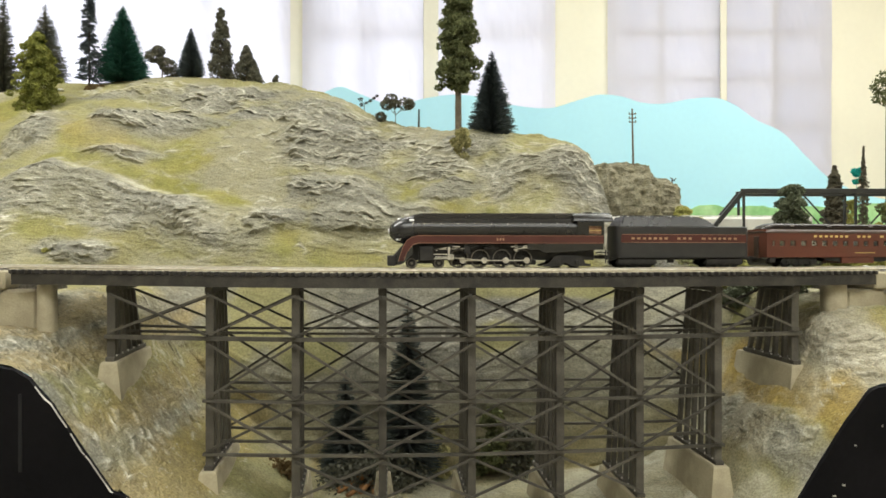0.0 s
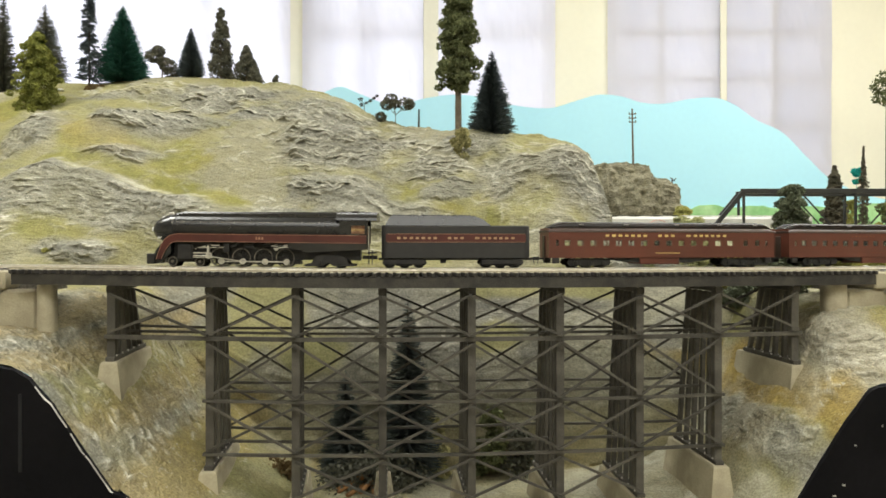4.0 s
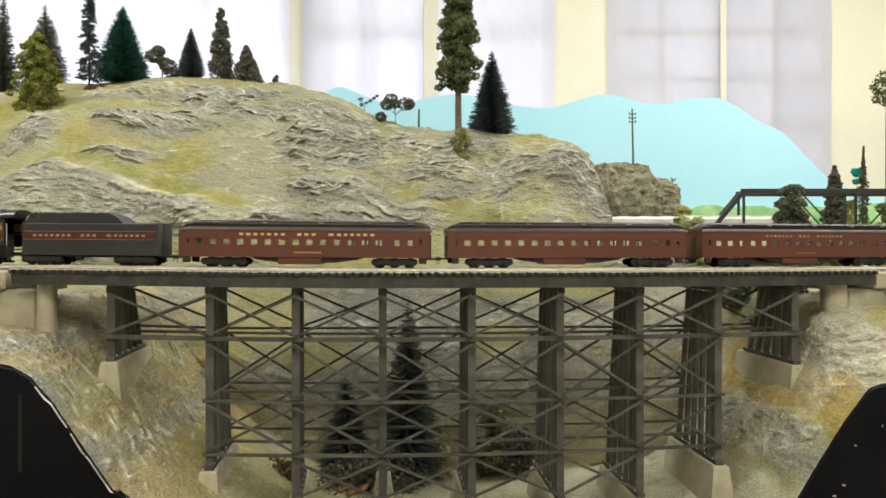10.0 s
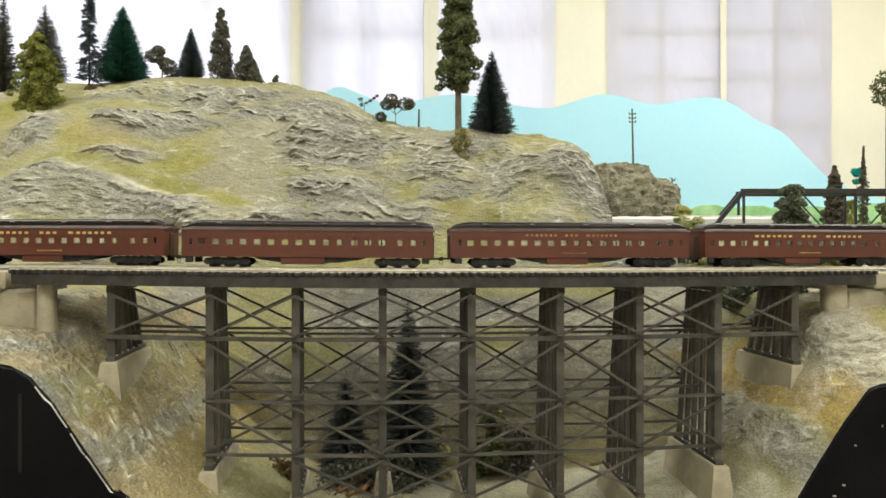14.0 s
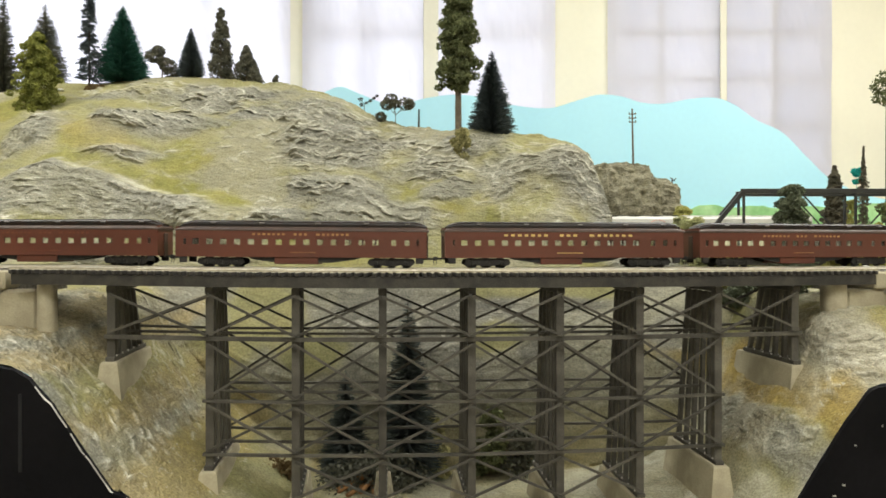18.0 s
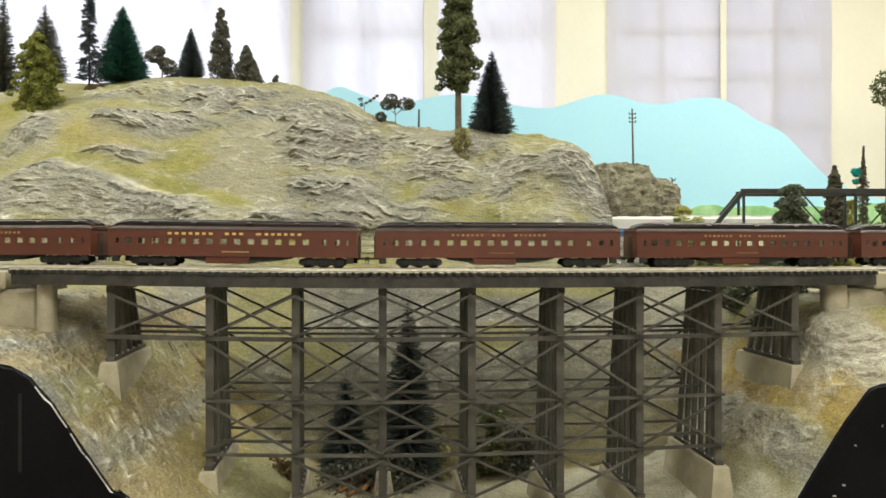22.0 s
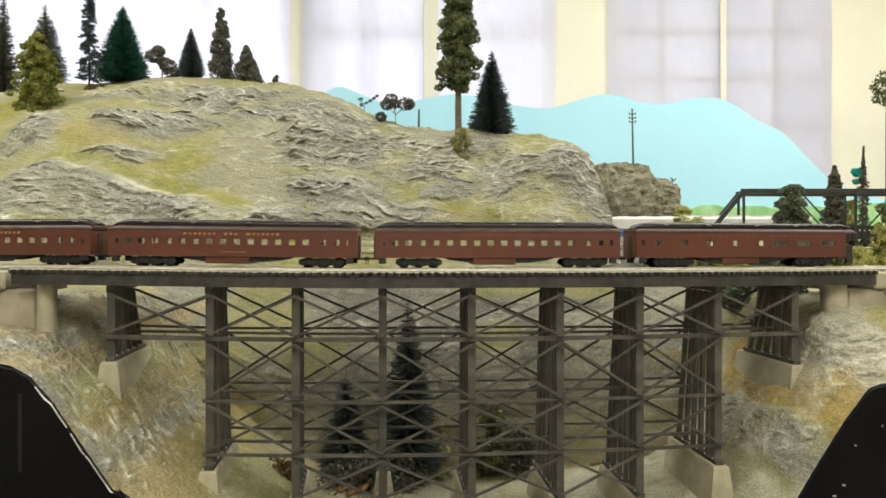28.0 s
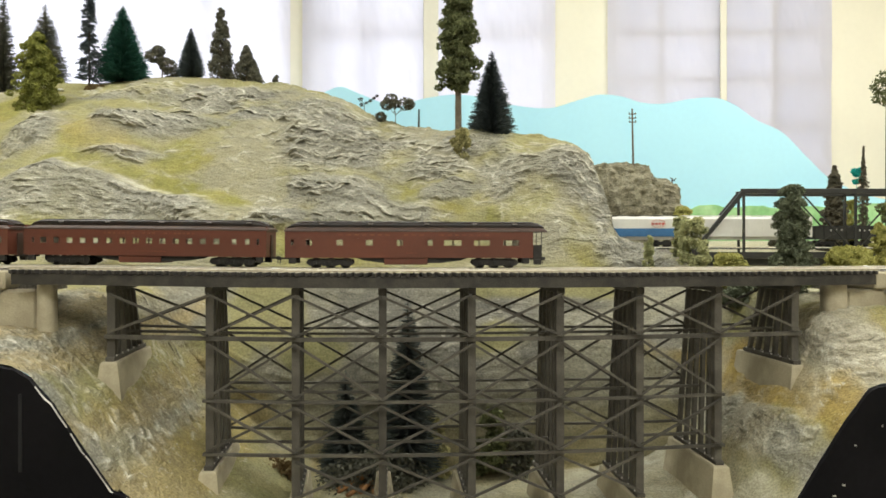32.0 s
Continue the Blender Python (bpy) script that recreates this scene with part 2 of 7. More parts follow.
M_ENGINE = material("satin_black_engine_paint", (0.013, 0.012, 0.011), 0.24, second=(0.020, 0.018, 0.016), scale=30, grain=0.2, fine=300, spec=0.5)
M_TENDER = material("dull_black_tender_paint", (0.026, 0.025, 0.024), 0.55, second=(0.034, 0.032, 0.03), scale=40, grain=0.1, fine=300)
M_STRIPE = material("maroon_stripe_paint", (0.085, 0.021, 0.015), 0.45, scale=40, grain=0.08)
M_GOLD = material("gold_lettering_paint", (0.66, 0.47, 0.16), 0.5, second=(0.56, 0.40, 0.15), scale=90, grain=0.1)
M_LINE = material("dull_gold_lining", (0.42, 0.235, 0.15), 0.5, second=(0.33, 0.18, 0.11), scale=90, grain=0.15)
M_FADED = material("faded_gold_lettering", (0.42, 0.24, 0.09), 0.55, second=(0.30, 0.14, 0.06), scale=90, grain=0.2)
M_FAINT = material("worn_off_lettering", (0.20, 0.075, 0.035), 0.55, second=(0.16, 0.05, 0.03), scale=90, grain=0.2)
M_STEEL = material("bright_rod_steel", (0.62, 0.59, 0.50), 0.36, metal=0.4, second=(0.42, 0.39, 0.33), scale=120, grain=0.15)
M_LENS = material("clear_lamp_lens", (0.85, 0.85, 0.82), 0.1, second=(0.8, 0.8, 0.78), scale=50, grain=0.02, spec=0.9)
M_INTERIOR = material("tan_car_interior", (0.36, 0.30, 0.22), 0.8, scale=50, grain=0.15)
M_TRUSS = material("black_truss_paint", (0.024, 0.024, 0.022), 0.55, second=(0.035, 0.034, 0.03), scale=60, grain=0.2)
M_HOPPER = material("off_white_hopper_paint", (0.72, 0.71, 0.66), 0.55, second=(0.65, 0.64, 0.59), scale=25, grain=0.08, fine=200)
M_CARBLUE = material("blue_car_paint", (0.05, 0.17, 0.36), 0.5, scale=40, grain=0.1)
M_LOGO = material("red_logo_paint", (0.62, 0.10, 0.07), 0.5, scale=60, grain=0.1)
M_PALE = material("pale_grey_lettering", (0.5, 0.5, 0.47), 0.6, scale=60, grain=0.1)


# ---- mesh helpers ----
def part(name, bm, mat, parent=None, label=""):
    """Links a bmesh as one mesh object under a thing or a part."""
    me = bpy.data.meshes.new(name)
    bm.to_mesh(me)
    bm.free()
    me.materials.append(mat)
    ob = new(name, me)
    if parent is not None:
        ob.parent = parent
    if label:
        tagged(ob, label)
    return ob


def like(ob, parent, loc=(0, 0, 0), m=None, name=None):
    """Another object on the same mesh."""
    o = new(name or ob.name.split(".")[0], ob.data)
    o.parent = parent
    o.matrix_basis = m if m is not None else Matrix.Translation(loc)
    return o


def thing(name, m, label, category, group="", kind=""):
    ob = new(name)
    ob.empty_display_size = 0.02
    ob.matrix_basis = m
    return tagged(ob, label, category, group, kind)


def box(bm, x0, x1, y0, y1, z0, z1, bevel=0.0, m=None):
    r = bmesh.ops.create_cube(bm, size=1.0)
    mm = Matrix.Translation(((x0 + x1) / 2, (y0 + y1) / 2, (z0 + z1) / 2)) @ Matrix.Diagonal((x1 - x0, y1 - y0, z1 - z0, 1))
    bmesh.ops.transform(bm, matrix=(m @ mm) if m else mm, verts=r["verts"])
    if bevel:
        edges = list({e for v in r["verts"] for e in v.link_edges})
        bmesh.ops.bevel(bm, geom=edges, offset=bevel, segments=1, affect="EDGES")
    return bm


def beam(bm, a, b, w, h, up=(0, 0, 1)):
    """A bar of section w x h from a to b."""
    a, b = Vector(a), Vector(b)
    x = (b - a).normalized()
    y = Vector(up).cross(x).normalized()
    z = x.cross(y)
    m = Matrix((x, y, z)).transposed().to_4x4()
    m.translation = (a + b) / 2
    box(bm, -(b - a).length / 2, (b - a).length / 2, -w / 2, w / 2, -h / 2, h / 2, 0, m)
    return bm


def rod(bm, a, b, r0, r1=None, n=8):
    a, b = Vector(a), Vector(b)
    m = (b - a).to_track_quat("Z", "Y").to_matrix().to_4x4()
    m.translation = (a + b) / 2
    bmesh.ops.create_cone(bm, cap_ends=True, segments=n, radius1=r0, radius2=r0 if r1 is None else r1, depth=(b - a).length, matrix=m)
    return bm


def loft(bm, sections, cap=True):
    """Skin over rings of equally many points."""
    rings = [[bm.verts.new(p) for p in s] for s in sections]
    for a, b in zip(rings, rings[1:]):
        for i in range(len(a)):
            j = (i + 1) % len(a)
            bm.faces.new((a[i], a[j], b[j], b[i]))
    if cap:
        bm.faces.new(rings[0][::-1])
        bm.faces.new(rings[-1])
    bmesh.ops.recalc_face_normals(bm, faces=bm.faces)
    return bm


def outline(bm, pts, y0, y1):
    """A plate in the XZ plane from y0 to y1."""
    return loft(bm, [[(x, y0, z) for x, z in pts], [(x, y1, z) for x, z in pts]])


def smooth(ob, angle=40):
    for p in ob.data.polygons:
        p.use_smooth = True
    ob.data.set_sharp_from_angle(angle=radians(angle))
    return ob


def hash3(i, j, k):
    h = (i * 374761393 + j * 668265263 + k * 2147483647) & 0xFFFFFFFF
    h = ((h ^ (h >> 13)) * 1274126177) & 0xFFFFFFFF
    return ((h ^ (h >> 16)) & 0xFFFF) / 65535.0


def vnoise(x, y, z):
    """Smooth value noise on arrays, 0 to 1."""
    i, j, k = (np.floor(v).astype(np.int64) for v in (x, y, z))
    f, g, h = x - i, y - j, z - k
    f, g, h = (v * v * v * (v * (v * 6 - 15) + 10) for v in (f, g, h))
    out = 0
    for a in (0, 1):
        for b in (0, 1):
            for c in (0, 1):
                out = out + hash3(i + a, j + b, k + c) * np.abs(1 - a - f) * np.abs(1 - b - g) * np.abs(1 - c - h)
    return out


def fbm(x, y, z, octaves=4, gain=0.5, ridged=False):
    total, amp, norm = 0, 1.0, 0
    for o in range(octaves):
        n = vnoise(x * 2 ** o + 17.3 * o, y * 2 ** o + 9.1 * o, z * 2 ** o + 4.7 * o)
        total, norm, amp = total + amp * (1 - np.abs(2 * n - 1) if ridged else n), norm + amp, amp * gain
    return total / norm


def smoothstep(a, b, x):
    t = np.clip((x - a) / (b - a), 0, 1)
    return t * t * (3 - 2 * t)


# ---- the room ----
def structure(name, bm, mat, label, category="room"):
    return tagged(part(name, bm, mat), label, category, kind="structure")


NORTH = 3.2
structure("floor", box(bmesh.new(), -3.6, 3.6, -2.6, NORTH + 0.6, -0.05, 0), M_FLOOR, "grey tiled room floor", "floor")
structure("ceiling", box(bmesh.new(), -3.6, 3.6, -2.6, NORTH + 0.6, 2.9, 2.95), M_WHITE, "white painted room ceiling", "ceiling")
structure("wall_south", box(bmesh.new(), -3.6, 3.6, -2.7, -2.6, 0, 2.9), M_CREAM, "cream painted wall behind the viewer", "wall")
structure("wall_west", box(bmesh.new(), -3.7, -3.6, -2.6, NORTH + 0.6, 0, 2.9), M_CREAM, "cream painted side wall", "wall")
structure("wall_east", box(bmesh.new(), 3.6, 3.7, -2.6, NORTH + 0.6, 0, 2.9), M_CREAM, "cream painted side wall", "wall")
# north wall: sill, header and piers round three windows
SILL, HEAD = 1.0, 2.75
OPENINGS = [(-2.5, -0.6750), (-0.6150, 0.4900), (0.7275, 1.7050)]
bm = bmesh.new()
box(bm, -3.6, 3.6, NORTH, NORTH + 0.12, 0, SILL)
box(bm, -3.6, 3.6, NORTH, NORTH + 0.12, HEAD, 2.9)
edges = [-3.6] + [e for o in OPENINGS for e in o] + [3.6]
for a, b in zip(edges[0::2], edges[1::2]):
    box(bm, a, b, NORTH, NORTH + 0.12, SILL, HEAD)
structure("wall_north", bm, M_CREAM, "cream painted wall with three covered windows", "wall")
structure("wall_outer", box(bmesh.new(), -3.6, 3.6, NORTH + 0.56, NORTH + 0.6, 0, 2.9), M_WHITE, "pale wall beyond the windows", "wall")
for (a, b), bars in zip(OPENINGS, ((-2.1, -1.4475, -1.05), (-0.0600,), (1.2275,))):
    n = OPENINGS.index((a, b)) + 1
    win = tagged(new("window_%d" % n), "cream framed window behind milky sheeting", "window", kind="structure")
    win.location = ((a + b) / 2, NORTH + 0.05, SILL)
    w = (b - a) / 2
    f = bmesh.new()
    box(f, -w, -w + 0.05, 0, 0.06, 0, HEAD - SILL)
    box(f, w - 0.05, w, 0, 0.06, 0, HEAD - SILL)
    box(f, -w + 0.05, w - 0.05, 0, 0.06, HEAD - SILL - 0.05, HEAD - SILL)
    box(f, -w + 0.05, w - 0.05, 0, 0.06, 0, 0.05)
    part("window_frame", f, M_CREAM, win)
    for x in bars:  # strips added before the eastern sheeting stand for mullions glowing cream through it
        part("mullion", box(bmesh.new(), -0.024, 0.024, 0.0, 0.05, 0, HEAD - SILL), M_CREAM, win).location = (x - (a + b) / 2, 0, 0)
        if n > 1:
            part("batten", box(bmesh.new(), -0.026 if n == 2 else -0.015, 0.040 if n == 2 else 0.015, -0.088, -0.080, -0.1, HEAD - SILL + 0.04, 0.003), M_MULLION_STRIP, win, "added cream strip before the sheeting, standing for the mullion behind").location = (x - (a + b) / 2, 0, 0)
    depth = (0.012, -0.038, -0.055)[n - 1]  # how near the bars come to the sheeting
    for z in ((2.1975, 1.7900), (2.1975, 1.7900), (2.4025, 2.1975, 1.9950, 1.7900, 1.5850))[n - 1]:
        part("glazing_bar", box(bmesh.new(), -w + 0.05, w - 0.05, depth, depth + 0.03, -0.011, 0.011), M_CREAM, win).location = (0, 0, z - SILL)
    for x in ((-0.4, 0.3), (-0.26 * w * 2,), (-0.26 * w * 2, 0.25 * w * 2))[n - 1]:
        part("glazing_bar", box(bmesh.new(), -0.012, 0.012, depth + 0.002, depth + 0.028, 0.05, HEAD - SILL - 0.05), M_CREAM, win).location = (float(x), 0, 0)
    # the sheeting hangs before the opening in shallow folds
    nx, nz = 240, 120
    xs, zs = np.meshgrid(np.linspace(a - 0.004, b + 0.004, nx), np.linspace(0.9, 2.8, nz))
    ys = NORTH - 0.019 + 0.012 * (fbm(xs * 7 + zs * 0.8, zs * 1.0, zs * 0 + n, 4) - 0.5) + 0.004 * (fbm(xs * 2, zs * 4, zs * 0 + 7.7, 2) - 0.5)
    ys += 0.010 * (fbm(xs * 5 + zs * 2.5, zs * 3 - xs, zs * 0 + 3 * n, 3, 0.6, True) - 0.6) + 0.003 * (fbm(xs * 26, zs * 5, zs * 0 + n, 3) - 0.5)
    me = bpy.data.meshes.new("plastic_sheet")
    me.from_pydata([(float(x), float(y), float(z)) for x, y, z in zip(xs.ravel(), ys.ravel(), zs.ravel())], [],
                   [(r * nx + c, r * nx + c + 1, (r + 1) * nx + c + 1, (r + 1) * nx + c) for r in range(nz - 1) for c in range(nx - 1)])
    me.materials.append(M_SHEET)
    for p in me.polygons:
        p.use_smooth = True
    tagged(new("plastic_sheet", me), "milky white plastic sheet hung over a window", "sheet", "sheets over the windows")

# painted mountains: a board cut along the skyline, with a green strip of far hills on it
SKYLINE = [(-1.620, 1.514), (-0.495, 1.721), (-0.392, 1.771), (-0.336, 1.788), (-0.270, 1.762), (-0.158, 1.724), (-0.073, 1.747), (0.030, 1.762), (0.124, 1.754),
           (0.227, 1.728), (0.349, 1.717), (0.433, 1.739), (0.517, 1.762), (0.593, 1.756), (0.658, 1.736), (0.733, 1.732), (0.827, 1.749), (0.907, 1.751),
           (0.968, 1.728), (1.042, 1.677), (1.127, 1.636), (1.211, 1.552), (1.296, 1.477), (1.455, 1.417), (1.717, 1.391)]


def rounded(pts, n):
    """A smooth line through the corners of a profile."""
    out = []
    for i in range(len(pts) - 1):
        p0, p1, p2, p3 = (Vector(pts[max(0, min(len(pts) - 1, i + k))]) for k in (-1, 0, 1, 2))
        for s in range(n):
            t = s / n
            out.append(tuple(0.5 * (2 * p1 + (p2 - p0) * t + (2 * p0 - 5 * p1 + 4 * p2 - p3) * t * t + (3 * p1 - p0 - 3 * p2 + p3) * t ** 3)))
    return out + [tuple(pts[-1])]


line = rounded(SKYLINE, 5)
board = thing("scenery_backdrop", pose(0, 2.4, 0), "pale blue painted mountain backdrop board", "backdrop", kind="structure")
part("mountain_board", outline(bmesh.new(), [(line[0][0], 0.0)] + line + [(line[-1][0], 0.0)], 0, 0.006), M_BLUE, board)
hills = [(x, z + 0.006 * math.sin(x * 14) + 0.005 * math.sin(x * 37 + 1) + 0.002 * math.sin(x * 120)) for x, z in rounded([(0.683, 1.368), (0.870, 1.394), (1.019, 1.383), (1.225, 1.394), (1.710, 1.398)], 8)]
part("green_hills", outline(bmesh.new(), [(hills[0][0], 1.2)] + hills + [(hills[-1][0], 1.2)], -0.006, -0.002), M_GREENHILL, board)


# ---- the track's line: a gentle curve, straight beyond both ends ----
TX = np.arange(-4.0, 4.0, 0.002)
SLOPE = 0.4015 * (np.clip(TX, -0.66, 0.72) + 0.165)
SLOPE *= np.where(TX < -0.66, 1 - smoothstep(0, 0.3, -0.66 - TX), 1.0) * np.where(TX > 0.72, 1 - smoothstep(0, 0.28, TX - 0.72), 1.0)
TY = np.concatenate([[0], np.cumsum((SLOPE[1:] + SLOPE[:-1]) / 2 * 0.002)])
TY += 0.8060 - np.interp(0, TX, TY)
TS = np.concatenate([[0], np.cumsum(np.hypot(np.diff(TX), np.diff(TY)))])
TS -= np.interp(0, TX, TS)
RAIL = 1.229  # top of rail, where the bridge is level


def grade(x):
    """The bridge and the track rise a little towards the west."""
    return 0.0034 * float(smoothstep(-0.06, -0.46, np.float64(x)))


def on_track(s, off=0.0):
    """The place at s metres along the far track's centre line, off metres behind it, and the line's heading."""
    x, y, h = np.interp(s, TS, TX), np.interp(s, TS, TY), math.atan(np.interp(s, TS, SLOPE))
    return float(x - math.sin(h) * off), float(y + math.cos(h) * off), float(h)


# ---- ground: gorge, banks and hillside in one sheet ----
GORGE = [(-1.6, -0.045), (-0.56, -0.055), (-0.47, -0.072), (-0.44, -0.076), (-0.405, -0.086), (-0.37, -0.112), (-0.335, -0.141), (-0.29, -0.198), (-0.228, -0.25), (-0.17, -0.285), (0, -0.30),
         (0.2, -0.29), (0.27, -0.277), (0.307, -0.255), (0.33, -0.214), (0.35, -0.180), (0.377, -0.152), (0.390, -0.130), (0.402, -0.101), (0.418, -0.074), (0.44, -0.066), (0.50, -0.060), (0.56, -0.052), (1.6, -0.05)]
RIDGE = [(-1.2906, 1.7500, 1.5590), (-1.1539, 1.7500, 1.5932), (-1.0719, 1.7500, 1.6137), (-0.9898, 1.7500, 1.6451), (-0.9057, 1.7200, 1.6464), (-0.8022, 1.7000, 1.6365), (-0.6959, 1.7000, 1.6511), (-0.5959, 1.6800, 1.6490), (-0.4980, 1.6600, 1.6378),
         (-0.3550, 1.6000, 1.6175), (-0.2765, 1.5800, 1.5969), (-0.1986, 1.5500, 1.5636), (-0.1453, 1.5000, 1.5289), (-0.0735, 1.4700, 1.5015), (0.0067, 1.4200, 1.4774), (0.0927, 1.3800, 1.4721), (0.1843, 1.3400, 1.4573), (0.2330, 1.3000, 1.4359),
         (0.2570, 1.2700, 1.4097), (0.2680, 1.2500, 1.3779), (0.2705, 1.2300, 1.3422), (0.2715, 1.2000, 1.3025), (0.2830, 1.1500, 1.2694), (0.3330, 1.1200, 1.2500), (0.3628, 1.0900, 1.2355), (0.3728, 1.0700, 1.2191), (0.5985, 1.0700, 1.2090)]
# rock ledges: a crest line on the slope (x, z), how far it stands out and how far its face reaches down
LEDGES = [([(-0.743, 1.376), (-0.713, 1.399), (-0.672, 1.407), (-0.600, 1.392), (-0.504, 1.359), (-0.428, 1.341), (-0.355, 1.323), (-0.240, 1.306)], 0.050, 0.07),
          ([(-0.521, 1.285), (-0.484, 1.301), (-0.465, 1.328), (-0.416, 1.333), (-0.347, 1.301)], 0.026, 0.035),
          ([(-0.281, 1.356), (-0.237, 1.371), (-0.179, 1.370), (-0.128, 1.346), (-0.059, 1.322), (-0.004, 1.315)], 0.034, 0.05),
          ([(-0.223, 1.308), (-0.170, 1.317), (-0.114, 1.313), (-0.076, 1.296)], 0.034, 0.05),
          ([(-0.699, 1.529), (-0.623, 1.515), (-0.556, 1.516), (-0.475, 1.490)], 0.032, 0.05),
          ([(-0.620, 1.427), (-0.576, 1.436), (-0.512, 1.423)], 0.018, 0.022),
          ([(-0.317, 1.449), (-0.284, 1.479), (-0.203, 1.492), (-0.135, 1.474), (-0.088, 1.439)], 0.036, 0.08),
          ([(-0.064, 1.391), (-0.014, 1.405), (0.045, 1.389)], 0.020, 0.03),
          ([(-0.816, 1.471), (-0.824, 1.514), (-0.784, 1.529), (-0.727, 1.499)], 0.05, 0.07),
          ([(0.072, 1.355), (0.116, 1.416), (0.216, 1.423), (0.268, 1.387)], 0.018, 0.10),
          ([(-0.603, 1.253), (-0.552, 1.261), (-0.469, 1.251)], 0.022, 0.03),
          ([(0.105, 1.305), (0.159, 1.312), (0.228, 1.300), (0.269, 1.286)], 0.018, 0.04),
          ([(-0.725, 1.343), (-0.704, 1.349), (-0.667, 1.332)], 0.024, 0.04)]
# turf on the shelves: centre (x, z), half width, half height, tilt
TURF = [((-0.600, 1.408), 0.090, 0.011, -0.20), ((-0.490, 1.374), 0.075, 0.011, -0.25), ((-0.88, 1.54), 0.05, 0.06, 0.0), ((-0.655, 1.468), 0.085, 0.036, -0.25), ((-0.535, 1.447), 0.10, 0.020, -0.05), ((-0.485, 1.405), 0.055, 0.030, -0.1), ((-0.66, 1.414), 0.07, 0.012, 0.1), ((-0.555, 1.388), 0.075, 0.011, -0.22),
        ((-0.46, 1.362), 0.065, 0.018, -0.25), ((-0.375, 1.335), 0.055, 0.016, -0.3), ((-0.67, 1.572), 0.08, 0.016, 0.0), ((-0.44, 1.485), 0.040, 0.020, 0.0), ((-0.80, 1.45), 0.05, 0.05, 0.0),
        ((-0.62, 1.295), 0.045, 0.034, 0.0), ((-0.58, 1.273), 0.05, 0.015, 0.0), ((-0.455, 1.263), 0.065, 0.024, 0.0), ((-0.385, 1.250), 0.055, 0.016, 0.0), ((-0.285, 1.258), 0.065, 0.032, 0.0), ((-0.15, 1.240), 0.05, 0.016, 0.0),
        ((-0.225, 1.376), 0.050, 0.009, -0.05), ((-0.075, 1.343), 0.080, 0.015, -0.35), ((0.005, 1.317), 0.055, 0.011, -0.1), ((-0.085, 1.410), 0.030, 0.028, 0.3),
        ((0.145, 1.325), 0.045, 0.030, 0.4), ((0.212, 1.270), 0.030, 0.045, 0.0), ((0.085, 1.300), 0.022, 0.022, 0.0),
        ((-0.245, 1.165), 0.055, 0.055, 0.0), ((-0.300, 1.120), 0.04, 0.03, 0.0), ((0.095, 1.192), 0.060, 0.012, 0.0), ((0.205, 1.192), 0.045, 0.012, 0.0), ((0.075, 1.125), 0.035, 0.022, 0.0), ((-0.19, 1.105), 0.05, 0.03, 0.0),
        ((-0.359, 1.084), 0.05, 0.025, 0.3), ((0.373, 1.088), 0.07, 0.02, -0.2)]
# smooth sandy slopes: centre (x, z), half width, half height, tilt
SAND = [((0.165, 1.300), 0.065, 0.055, 0.0), ((-0.330, 1.370), 0.060, 0.090, 0.0), ((-0.20, 1.255), 0.10, 0.022, 0.0), ((0.060, 1.270), 0.05, 0.03, 0.0)]
# dark grey rock in the gorge, with the deck's shade painted in: centre (x, z), half width, half height, tilt
SHADED_ROCK = [((-0.095, 1.165), 0.080, 0.045, 0.0), ((0.070, 1.172), 0.070, 0.014, 0.0), ((0.180, 1.172), 0.050, 0.010, 0.0), ((-0.020, 1.115), 0.080, 0.050, 0.0), ((0.130, 1.110), 0.040, 0.025, 0.0), ((-0.15, 1.09), 0.08, 0.03, 0.0)]
